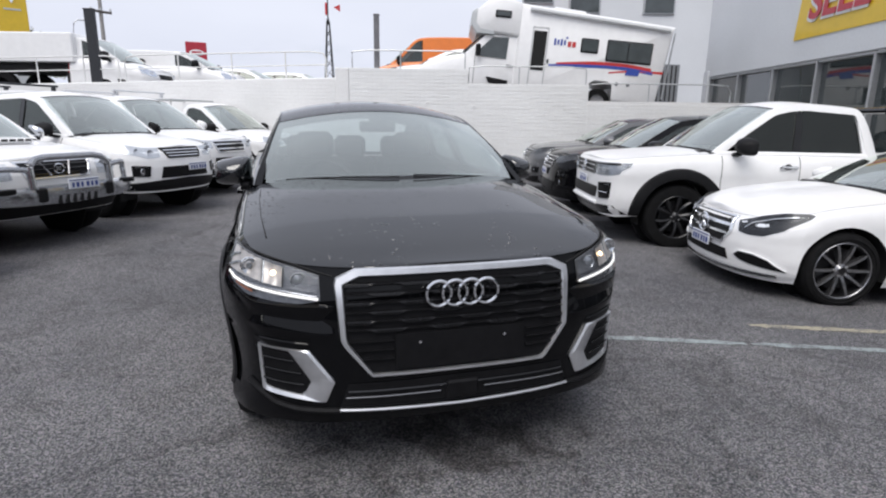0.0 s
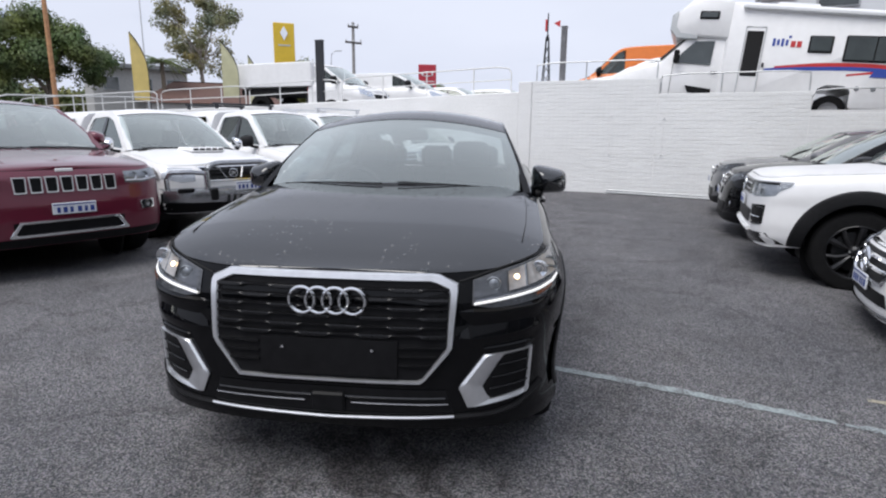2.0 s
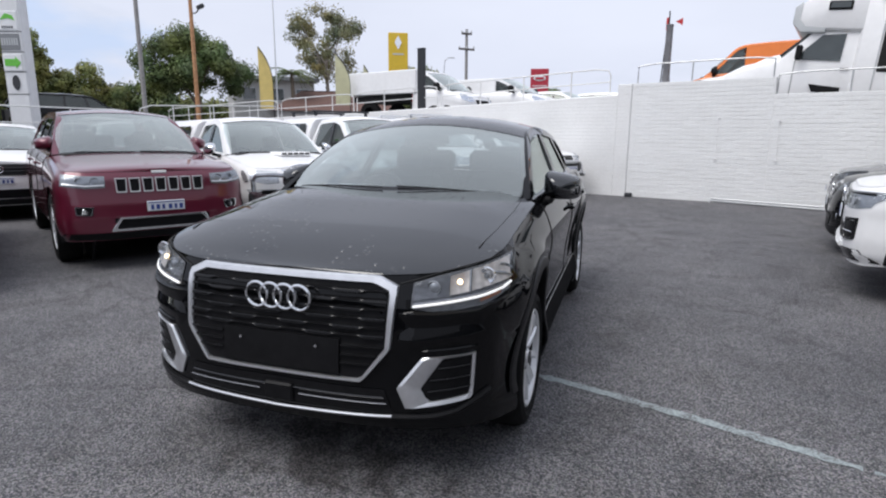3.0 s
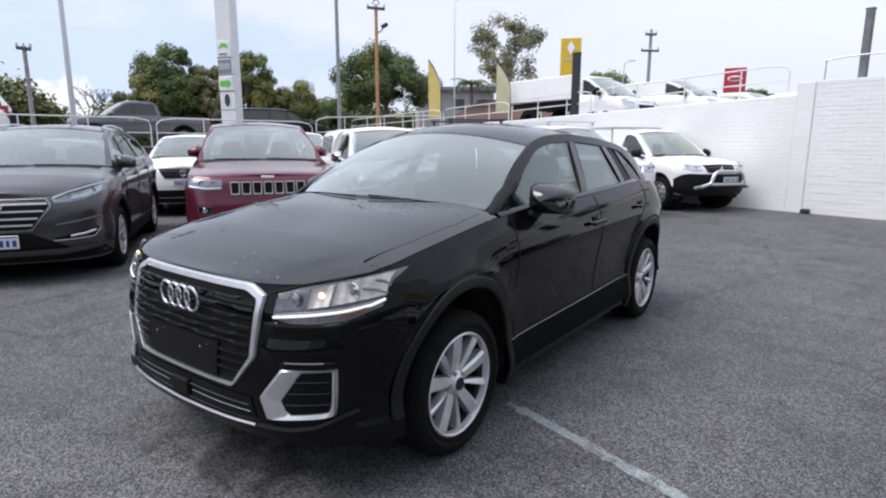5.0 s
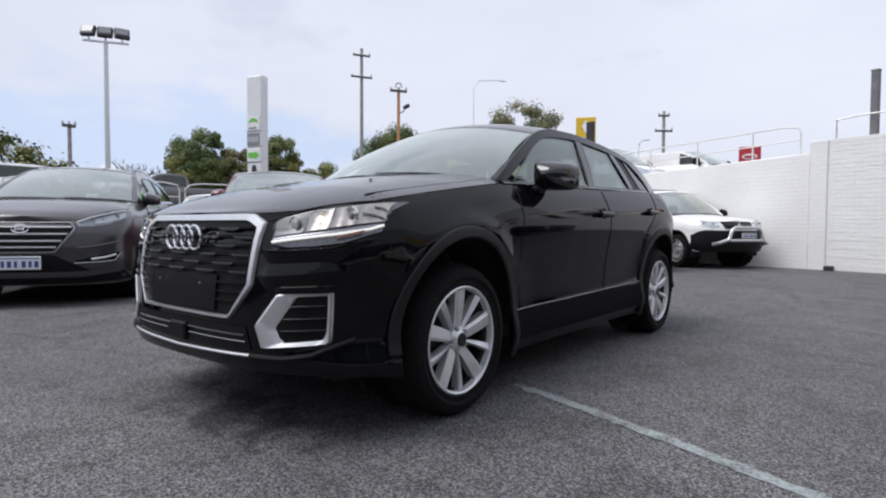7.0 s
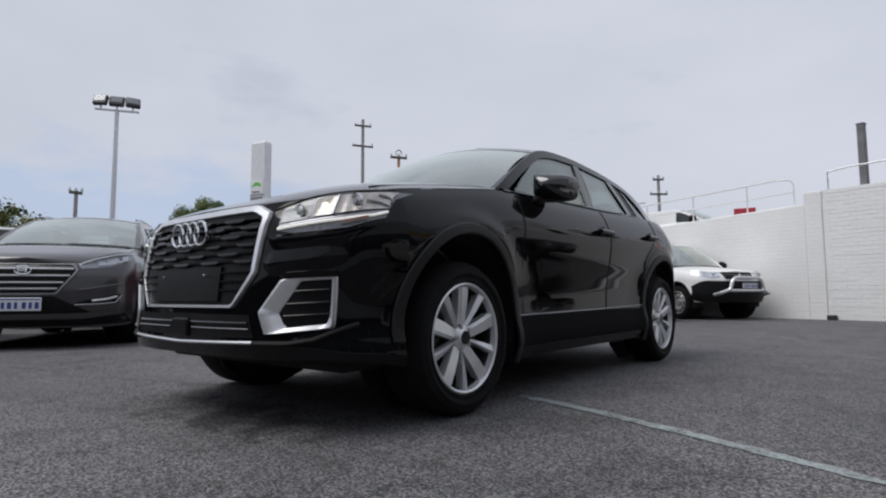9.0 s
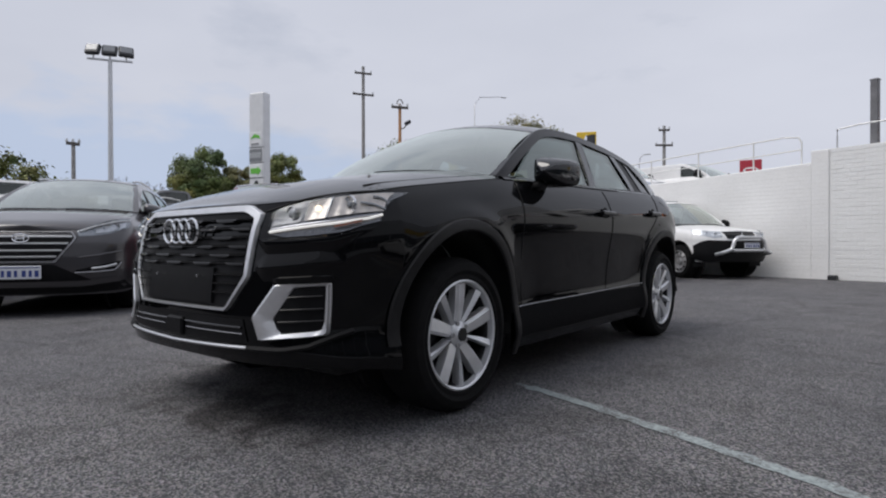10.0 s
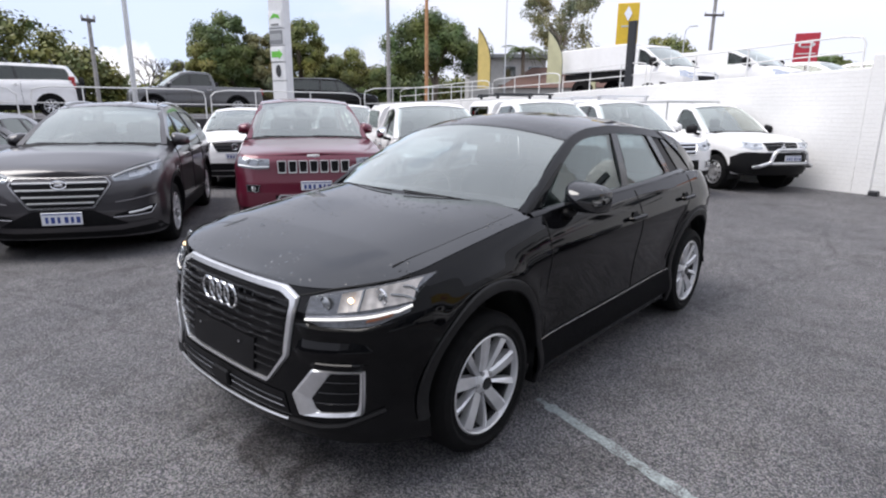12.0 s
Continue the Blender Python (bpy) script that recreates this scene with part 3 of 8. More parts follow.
        dash = Mesh().box((0, self.ya + 0.10, interp(self.ya, self.belt) - 0.07), (2 * wi - 0.02, 0.55, 0.2), 0.06)
        part("dashboard", dash, INTERIOR, self.root)
        wheel = Mesh()
        c = Vector((-0.36, self.ya + 0.52, interp(self.ya, self.belt) - 0.06))
        ring = [(c.x + 0.185 * math.cos(a), c.y + 0.185 * math.sin(a) * 0.42, c.z + 0.185 * math.sin(a) * 0.9) for a in np.linspace(0, 2 * math.pi, 25)[:-1]]
        wheel.tube(ring, 0.016, 6, closed=True).box(c, (0.34, 0.04, 0.05), 0.015).box(c, (0.13, 0.07, 0.12), 0.03)
        part("steering_wheel", wheel, INTERIOR, self.root)
        if seats:
            rows = [(self.ya + 0.98, (-0.37, 0.37), 0.50)] + ([(self.ya + 1.82, (-0.42, 0.0, 0.42), 0.44)] if seats > 1 else [])
            for y, xs, wd in rows:
                for x in xs:
                    up = 0.05 if wd > 0.48 else 0.0
                    seat = Mesh().box((x, y - 0.15, zs - 0.42), (wd, 0.5, 0.16), 0.05)
                    seat.box((x, y + 0.16, zs - 0.12 + up), (wd, 0.14, 0.62), 0.06, Matrix.Rotation(radians(-14), 4, "X"))
                    o = part("seat", seat, SEAT_CLOTH, self.root)
                    hr = Mesh().box((x, y + 0.255, zs + 0.27 + up), (0.28, 0.10, 0.20), 0.04, Matrix.Rotation(radians(-10), 4, "X"))
                    for dx in (-0.06, 0.06):
                        hr.tube([(x + dx, y + 0.235, zs + 0.14 + up), (x + dx, y + 0.25, zs + 0.22 + up)], 0.007, 6)
                    part("headrest", hr, SEAT_CLOTH, o)

    # -- fittings --
    def nose_band(self, name, a, b, mat, off=0.004, thick=0.0, n=12, m=4, both=True, parent=None, label=""):
        """A patch of the nose between two broken lines of (x, z)."""
        a, b = resample(a, n), resample(b, n)
        obs = []
        for s in (1, -1) if both else (1,):
            rows = []
            for f in np.linspace(0, 1, m):
                rows.append([self.front(s * (p[0] + (q[0] - p[0]) * f), p[1] + (q[1] - p[1]) * f, off) for p, q in zip(a, b)])
            me = Mesh().quad_grid(rows)
            if thick:
                back = [[(p[0], p[1] + thick, p[2]) for p in r] for r in rows]
                loop = rows[0] + [r[-1] for r in rows[1:]] + rows[-1][::-1][1:] + [r[0] for r in rows[::-1][1:-1]]
                lback = [(p[0], p[1] + thick, p[2]) for p in loop]
                me.quad_grid([loop, lback], close=True)
            obs.append(part(name, me, mat, parent or self.root, label))
        return obs

    def nose_ring(self, name, outer, inner, mat, off=0.02, n=64, parent=None, label="", both=False, sink=0.0, soft=0.006):
        """A frame on the nose between two closed outlines of (x, z)."""
        a, b = resample(list(outer) + [outer[0]], n + 1)[:-1], resample(list(inner) + [inner[0]], n + 1)[:-1]
        obs = []
        for s in (1, -1) if both else (1,):
            def at(p, o):
                return self.front(s * p[0], p[1], o)
            rows = [[at(p, -0.01) for p in a], [at(p, off - soft) for p in a], [at(p + (q - p) * 0.14, off) for p, q in zip(a, b)],
                    [at(p + (q - p) * 0.86, off - sink * 0.6) for p, q in zip(a, b)], [at(q, off - soft - sink) for q in b], [at(q, -0.01) for q in b]]
            obs.append(part(name, Mesh().quad_grid(rows, close=True), mat, parent or self.root, label))
        return obs

    def nose_bar(self, name, pts, mat, r=0.008, off=0.012, n=24, parent=None, both=False, label=""):
        obs = []
        for s in (1, -1) if both else (1,):
            obs.append(part(name, Mesh().tube([self.front(s * p[0], p[1], off) for p in resample(pts, n)], r, 6), mat, parent or self.root, label))
        return obs

    def arch_trim(self, mat, width=0.06, off=0.012):
        for i, yw in enumerate(self.wheels):
            low = [self.nose + 0.06 if i == 0 else self.sill - 0.02, self.sill - 0.02 if i == 0 else self.Rz - 0.06]
            path = [(-1, 0.0, z) for z in np.linspace(low[0], self.Rz, 5)[:-1]]
            path += [(-math.cos(a), math.sin(a), self.Rz) for a in np.linspace(0, math.pi, 27)]
            path += [(1, 0.0, z) for z in np.linspace(self.Rz, low[1], 5)[1:]]
            for s in (1, -1):
                rows = []
                for c, h, z in path:
                    row = []
                    for e, o in ((0.0, -0.05), (0.0, off * 0.6), (0.006, off), (width * 0.55, off), (width * 0.9, off * 0.7), (width, 0.002)):
                        q = self.side(yw + (self.Ra + e) * c, z + (self.Ra + e) * h, o)
                        row.append((s * q[0], q[1], q[2]))
                    rows.append(row)
                part("arch_trim", Mesh().quad_grid(rows), mat, self.root)

    def sill_trim(self, mat, h=0.14, off=0.01, low=None):
        y0, y1 = self.wheels[0] + self.Ra * 1.0, self.wheels[1] - self.Ra * 1.0
        for s in (1, -1):
            rows = []
            for y in np.linspace(y0, y1, 12):
                z0 = low or self.sill - 0.02
                rows.append([(s * (self.side(y, z0 + 0.03)[0] - 0.05), y, z0 - 0.03)] + [(s * self.side(y, z0 + h * f, off if f < 0.97 else 0.001)[0], y, z0 + h * f) for f in (0.0, 0.2, 0.5, 0.93, 1.0)])
            part("sill_trim", Mesh().quad_grid(rows), mat, self.root)

    def seam(self, pts, off=0.0016, r=0.0024, both=True):
        """A shut line on the flank."""
        p = resample(pts, max(6, len(pts) * 8))
        for s in (1, -1) if both else (1,):
            part("shut_line", Mesh().tube([(s * a, b, c) for a, b, c in (self.side(y, z, off) for y, z in p)], r, 4), SHADOW_BLACK, self.root)

    def handle(self, y, z, mat):
        for s in (1, -1):
            p = self.side(y, z)
            h = Mesh().box((s * (p[0] + 0.028), y, z + 0.008), (0.022, 0.21, 0.03), 0.009)
            h.box((s * (p[0] + 0.012), y - 0.085, z + 0.006), (0.03, 0.03, 0.024), 0.006).box((s * (p[0] + 0.012), y + 0.085, z + 0.006), (0.03, 0.03, 0.024), 0.006)
            o = part("door_handle", h, mat, self.root)
            part("handle_recess", Mesh().lathe([(0.0, 0.004), (0.042, 0.003), (0.05, 0.0)], 16, (0, 0, 0)).moved(Matrix.Translation((s * p[0], y + 0.0, z - 0.004)) @ Matrix.Scale(s, 4, (1, 0, 0))), SHADOW_BLACK, o)

    def mirrors(self, y, z, mat, sx=0.22, sz=0.15, out=0.12, drop=0.06, x0=None, square=0.62):
        for s in (1, -1):
            xb = x0 or self.gx(y, z - 0.04)
            c = Vector((xb + out + sx / 2 - 0.02, y + 0.02, z))
            rows = []
            for f in np.linspace(0, 1, 12):
                k = math.sqrt(max(0.0, 1 - (1 - f) ** 2.2)) if f < 1 else 1
                row = []
                for a in np.linspace(0, 2 * math.pi, 21)[:-1]:
                    ca, sa = math.cos(a), math.sin(a)
                    ex = math.copysign(abs(ca) ** square, ca) * sx / 2 * (0.04 + 0.96 * k)
                    ez = math.copysign(abs(sa) ** square, sa) * sz / 2 * (0.04 + 0.96 * k)
                    ez *= 1.06 - 0.30 * (ex / sx)
                    ez += -0.010 * (ex / sx) * 2
                    row.append((s * (c.x + ex), c.y - 0.11 + 0.17 * f + 0.05 * ex / sx, c.z + ez))
                rows.append(row)
            me = Mesh().quad_grid(rows, close=True)
            me.f.append(tuple(range(20)))
            o = part("door_mirror", me, mat, self.root)
            part("mirror_glass", Mesh().slab([(p[0] + (s * c.x - p[0]) * 0.1, p[1] - 0.012, p[2] + (c.z - p[2]) * 0.1) for p in rows[-1]], (0, 0.006, 0)), CHROME, o)
            arm = Mesh().box((s * (xb + out / 2), y - 0.02, z - sz / 2 + 0.01 - drop * 0.3), (out + 0.10, 0.09, 0.045), 0.016, Matrix.Rotation(radians(-s * 12), 4, "Y"))
            part("mirror_arm", arm, DARK_PLASTIC, o)

    def wheel(self, style, R=None, rim=None, mat=ALLOY, width=0.215, spokes=5, rim_x=None):
        """Four wheels; the first is built, the others share its meshes."""
        R = R or self.R
        rim = rim or R * 0.67
        prof = [(rim - 0.012, 0.0), (rim + 0.004, 0.014), (rim + 0.02, 0.012), (R - 0.055, 0.022), (R - 0.025, 0.012), (R - 0.008, -0.012), (R, -0.035), (R, -width + 0.035), (R - 0.012, -width + 0.01), (rim + 0.02, -width), (rim - 0.012, -width + 0.02)]
        tyre = Mesh().lathe(prof, 48)
        rm = Mesh().lathe([(rim - 0.004, 0.008), (rim - 0.010, 0.012), (rim - 0.018, 0.006), (rim - 0.022, -0.02)], 48)
        barrel = Mesh().lathe([(rim - 0.020, -0.018), (rim - 0.030, -0.04), (rim - 0.036, -width + 0.03)], 48)
        disc = Mesh().lathe([(0.0, -0.075), (rim * 0.72, -0.075), (rim * 0.72, -0.09)], 32)
        sp = []
        if style == "steel":
            rm.lathe([(rim - 0.03, -0.03), (rim * 0.78, -0.02), (rim * 0.62, 0.0), (rim * 0.45, -0.012), (rim * 0.30, -0.03), (rim * 0.28, 0.01), (0.0, 0.014)], 32)
            for k in range(10):
                a = 2 * math.pi * k / 10
                sp.append(("slot", Mesh().box((-0.006, rim * 0.72 * math.cos(a), rim * 0.72 * math.sin(a)), (0.012, 0.05, 0.03), 0.005, Matrix.Rotation(a, 4, "X"))))
        else:
            for k in range(spokes):
                for j in ((-1, 1) if style not in ("single", "thin") else (0,)):
                    a = 2 * math.pi * (k + 0.02) / spokes
                    if style == "blade":
                        a0, a1 = a + j * 0.16 + 0.04, a + j * 0.30 - 0.12
                        w0, w1 = 0.034, 0.056 if j > 0 else 0.036
                    elif style == "pair":
                        a0, a1 = a + j * 0.14, a + j * math.pi / spokes * 0.52
                        w0, w1 = 0.034, 0.030
                    elif style == "ten":
                        a = 2 * math.pi * (k + 0.27) / spokes
                        a0, a1 = (a - 0.02, a) if j < 0 else (a + math.pi / 5 * 1.05, a + math.pi / 5 * 0.98)
                        w0, w1 = (0.050, 0.066) if j < 0 else (0.013, 0.036)
                    else:
                        a0 = a1 = a
                        w0, w1 = (0.06, 0.05) if style == "single" else (0.030, 0.022)
                    r0, r1 = 0.055, rim - 0.022
                    rows = []
                    for f in np.linspace(0, 1, 5):
                        r, aa = r0 + (r1 - r0) * f, a0 + (a1 - a0) * f
                        wd = w0 + (w1 - w0) * f
                        hx = -0.022 + 0.020 * f + (0.005 if style == "ten" else 0.014) * math.sin(math.pi * f * 0.9)
                        c, t = np.array((math.cos(aa), math.sin(aa))), np.array((-math.sin(aa), math.cos(aa)))
                        rows.append([(hx + dx, *(c * r + t * wd * q)) for q, dx in ((-0.5, -0.045), (-0.5, -0.005), (-0.44, 0.0) if style not in ("blade", "ten") else (-0.30 * j if style == "ten" else 0.02 * j, 0.004), (0.44, 0.0) if style not in ("blade", "ten") else (0.42, -0.006), (0.5, -0.008), (0.5, -0.045))])
                    sp.append(("spoke", Mesh().quad_grid(rows)))
        hub = Mesh().lathe([(0.058, -0.05), (0.056, -0.022), (0.046, -0.014), (0.034, -0.008), (0.03, -0.002), (0.0, 0.0)], 24)
        nuts = []
        for k in range(5):
            a = 2 * math.pi * (k + 0.5) / 5
            nuts.append((-0.006, 0.05 * math.cos(a), 0.05 * math.sin(a)))
        built = None
        for i, yw in enumerate(self.wheels):
            for s in (1, -1):
                x = s * (rim_x or (self.w - 0.03))
                m = Matrix.Translation((x, yw, self.R)) @ (Matrix() if s > 0 else Matrix.Rotation(math.pi, 4, "Z"))
                if built is None:
                    built = part("wheel", Mesh().lathe([(0.06, -0.2), (0.06, -0.06), (0.0, -0.06)], 12).data("axle", SHADOW_BLACK), None, self.root)
                    part("tyre", tyre, TYRE, built), part("rim", rm, mat, built), part("barrel", barrel, DARK_ALLOY, built), part("brake_disc", disc, DARK_ALLOY, built)
                    for q, me in sp:
                        part(q, me, mat if q == "spoke" else SHADOW_BLACK, built, "", 22)
                    if style != "steel":
                        part("hub", hub, mat, built)
                        part("hub_cap", Mesh().lathe([(0.03, -0.002), (0.029, 0.004), (0.0, 0.006)], 20), DARK_ALLOY, built)
                        nut = Mesh().lathe([(0.011, -0.02), (0.011, -0.004), (0.0, -0.002)], 6).data("wheel_nut", STEEL_WHEEL)
                        for c in nuts:
                            part("wheel_nut", nut, None, built).location = c
                    built.matrix_basis = m
                else:
                    self.copy_part(built, m)

    def copy_part(self, ob, m):
        o2 = ob.copy()
        scene.collection.objects.link(o2)
        o2.matrix_basis = m
        for c in ob.children:
            k = c.copy()
            scene.collection.objects.link(k)
            k.parent = o2
        return o2

    def plate(self, x, z, off=0.02, w=0.372, h=0.107, style="white", y=None, tilt=0.0):
        """A number plate whose writing is plain bars."""
        px = self.front(x, z, off)
        yy = px[1] if y is None else y
        pl = Mesh().box((x, yy, z), (w, 0.012, h), 0.004)
        o = part("number_plate", pl, PLATE_WHITE, self.root, "white number plate with blue characters")
        part("plate_band", Mesh().box((x, yy - 0.0075, z + h / 2 - 0.016), (w - 0.02, 0.003, 0.009)), PLATE_BLUE, o)
        for k in range(6):
            bx = x - w / 2 + 0.05 + k * 0.054 + (0.014 if k > 2 else 0)
            part("plate_bar", Mesh().box((bx, yy - 0.0075, z - 0.012), (0.034 if k % 2 else 0.026, 0.003, h * 0.48)), PLATE_BLUE, o)
        return o

    def wipers(self):
        rows = self.screen_rows
        for x0, x1 in ((-0.60, -0.02), (0.06, 0.66)):
            pts = []
            for t in np.linspace(0, 1, 6):
                x = x0 + (x1 - x0) * t
                j = min(13.99, max(0.0, (x / max(abs(rows[1][0][0]), 0.1) + 1) * 7))
                i = int(j)
                r = 0.10 + 0.55 * (0.10 + 0.08 * t)
                k = min(int(r * 8), 7)
                a, b = Vector(rows[0][i]).lerp(Vector(rows[0][i + 1]), j - i), Vector(rows[1][i]).lerp(Vector(rows[1][i + 1]), j - i)
                p = a.lerp(b, 0.06 + 0.16 * (1 - t))
                pts.append((p.x, p.y - 0.008, p.z + 0.008))
            part("wiper", Mesh().tube(pts, 0.0038, 5), SHADOW_BLACK, self.root)

    def lamp(self, a, b, housing=None, n=10, off=0.012, eye=None, eye_r=0.05, parts=True):
        """Headlamps between an upper and a lower line of (x, z), with housing, reflector bowl and clear lens."""
        back = self.nose_band("headlight", a, b, housing or LAMP_DARK, 0.003, 0.0, n, 4)
        for o, s in zip(back, (1, -1)):
            a2, b2 = resample(a, n), resample(b, n)
            rows = [[self.front(s * (p[0] + (q[0] - p[0]) * f), p[1] + (q[1] - p[1]) * f, off + 0.012 * math.sin(math.pi * f)) for p, q in zip(a2, b2)] for f in np.linspace(0, 1, 5)]
            part("lens", Mesh().quad_grid(rows), LENS, o)
            if eye:
                for k, (ex, ez, er) in enumerate(eye):
                    c = self.front(s * ex, ez, 0.004)
                    part("reflector", Mesh().lathe([(er, -0.006), (er * 0.9, -0.004), (er * 0.75, 0.008), (er * 0.35, 0.012), (0.0, 0.012)], 20, c, "y"), REFLECTOR, o)
        return back

# ---- ground, walls, buildings ----
def asphalt():
    m = bpy.data.materials.new("asphalt")
    m.use_nodes = True
    n, l = m.node_tree.nodes, m.node_tree.links
    b = n["Principled BSDF"]
    co = n.new("ShaderNodeTexCoord")

    def tex(kind, scale, detail=4.0, rough=0.6):
        t = n.new(kind)
        t.inputs["Scale"].default_value = scale
        if kind == "ShaderNodeTexNoise":
            t.inputs["Detail"].default_value, t.inputs["Roughness"].default_value = detail, rough
        l.new(co.outputs["Object"], t.inputs["Vector"])
        return t

    def ramp(src, p0, p1, c0, c1):
        r = n.new("ShaderNodeValToRGB")
        r.color_ramp.elements[0].position, r.color_ramp.elements[1].position = p0, p1
        r.color_ramp.elements[0].color, r.color_ramp.elements[1].color = (*c0, 1), (*c1, 1)
        l.new(src, r.inputs["Fac"])
        return r.outputs["Color"]

    def mix(kind, fac, a, c):
        x = n.new("ShaderNodeMix")
        x.data_type, x.blend_type = "RGBA", kind
        if isinstance(fac, float):
            x.inputs["Factor"].default_value = fac
        else:
            l.new(fac, x.inputs["Factor"])
        l.new(a, x.inputs["A"]), l.new(c, x.inputs["B"])
        return x.outputs["Result"]

    stones = tex("ShaderNodeTexVoronoi", 165.0)
    tone = n.new("ShaderNodeSeparateColor")
    l.new(stones.outputs["Color"], tone.inputs["Color"])
    speck = ramp(tone.outputs["Red"], 0.25, 1.0, (0.060, 0.061, 0.064), (0.262, 0.261, 0.266))
    tint = n.new("ShaderNodeHueSaturation")
    tint.inputs["Saturation"].default_value = 0.30
    l.new(stones.outputs["Color"], tint.inputs["Color"])
    speck = mix("SOFT_LIGHT", 0.30, speck, tint.outputs["Color"])
    fine = tex("ShaderNodeTexNoise", 230.0, 3.0)
    grain = ramp(fine.outputs["Fac"], 0.35, 0.65, (0.60, 0.61, 0.63), (1.24, 1.25, 1.28))
    col = mix("MULTIPLY", 1.0, speck, grain)
    patch = tex("ShaderNodeTexNoise", 0.55, 7.0)
    col = mix("MULTIPLY", 1.0, col, ramp(patch.outputs["Fac"], 0.34, 0.66, (0.72, 0.72, 0.73), (1.12, 1.11, 1.10)))
    streak = tex("ShaderNodeTexNoise", 2.6, 8.0, 0.65)
    col = mix("MULTIPLY", 1.0, col, ramp(streak.outputs["Fac"], 0.30, 0.52, (0.72, 0.71, 0.70), (1.0, 1.0, 1.0)))
    crackw = n.new("ShaderNodeTexVoronoi")
    crackw.feature = "DISTANCE_TO_EDGE"
    crackw.inputs["Scale"].default_value = 0.45
    warp = n.new("ShaderNodeVectorMath")
    warp.operation = "MULTIPLY_ADD"
    warp.inputs[1].default_value = (0.5, 0.5, 0.5)
    l.new(streak.outputs["Color"], warp.inputs[0]), l.new(co.outputs["Object"], warp.inputs[2])
    l.new(warp.outputs["Vector"], crackw.inputs["Vector"])
    col = mix("MULTIPLY", 0.7, col, ramp(crackw.outputs["Distance"], 0.0, 0.012, (0.6, 0.6, 0.6), (1, 1, 1)))
    blot = tex("ShaderNodeTexNoise", 4.6, 7.0, 0.62)
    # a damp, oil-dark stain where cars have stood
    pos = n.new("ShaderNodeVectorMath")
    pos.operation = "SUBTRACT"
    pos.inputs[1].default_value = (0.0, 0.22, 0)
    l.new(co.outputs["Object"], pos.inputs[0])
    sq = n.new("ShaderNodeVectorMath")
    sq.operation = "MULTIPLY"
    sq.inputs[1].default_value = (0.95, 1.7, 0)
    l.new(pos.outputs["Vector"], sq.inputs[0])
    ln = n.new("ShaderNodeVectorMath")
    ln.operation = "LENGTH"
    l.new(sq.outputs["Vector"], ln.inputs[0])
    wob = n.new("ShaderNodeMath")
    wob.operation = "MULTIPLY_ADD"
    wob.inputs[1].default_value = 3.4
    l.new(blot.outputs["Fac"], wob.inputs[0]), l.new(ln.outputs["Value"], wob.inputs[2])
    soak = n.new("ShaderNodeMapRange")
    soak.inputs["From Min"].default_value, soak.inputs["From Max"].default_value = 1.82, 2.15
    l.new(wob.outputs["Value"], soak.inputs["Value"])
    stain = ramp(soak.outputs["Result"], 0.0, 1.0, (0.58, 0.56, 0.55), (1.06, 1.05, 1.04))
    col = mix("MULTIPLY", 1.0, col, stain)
    l.new(col, b.inputs["Base Color"])
    # damp patches are glossier
    wet = ramp(patch.outputs["Fac"], 0.35, 0.6, (0.62, 0.62, 0.62), (0.92, 0.92, 0.92))
    l.new(wet, b.inputs["Roughness"])
    b.inputs["Specular IOR Level"].default_value = 0.16
    bp = n.new("ShaderNodeBump")
    bp.inputs["Strength"].default_value, bp.inputs["Distance"].default_value = 0.4, 0.005
    l.new(stones.outputs["Distance"], bp.inputs["Height"])
    l.new(bp.outputs["Normal"], b.inputs["Normal"])
    return m


ASPHALT = asphalt()
WALL_WHITE = material("painted_masonry_white", (0.84, 0.84, 0.835), 0.6, 0, 0, 25, 0.03, 0.35, 45, big=0.05, big_scale=0.9)


def brick_relief(m, length=0.239, course=0.086):
    """Raises faint painted brick courses on a wall that runs along x."""
    n, l = m.node_tree.nodes, m.node_tree.links
    b = n["Principled BSDF"]
    co, sep, com, br, inv, bp = n.new("ShaderNodeTexCoord"), n.new("ShaderNodeSeparateXYZ"), n.new("ShaderNodeCombineXYZ"), n.new("ShaderNodeTexBrick"), n.new("ShaderNodeMath"), n.new("ShaderNodeBump")
    br.inputs["Scale"].default_value, br.inputs["Mortar Size"].default_value = 1.0, 0.007
    br.inputs["Brick Width"].default_value, br.inputs["Row Height"].default_value = length, course
    inv.operation = "SUBTRACT"
    inv.inputs[0].default_value = 1.0
    bp.inputs["Strength"].default_value, bp.inputs["Distance"].default_value = 0.8, 0.008
    l.new(co.outputs["Object"], sep.inputs["Vector"]), l.new(sep.outputs["X"], com.inputs["X"]), l.new(sep.outputs["Z"], com.inputs["Y"])
    l.new(com.outputs["Vector"], br.inputs["Vector"]), l.new(br.outputs["Fac"], inv.inputs[1]), l.new(inv.outputs["Value"], bp.inputs["Height"])
    l.new(b.inputs["Normal"].links[0].from_socket, bp.inputs["Normal"])
    l.new(bp.outputs["Normal"], b.inputs["Normal"])


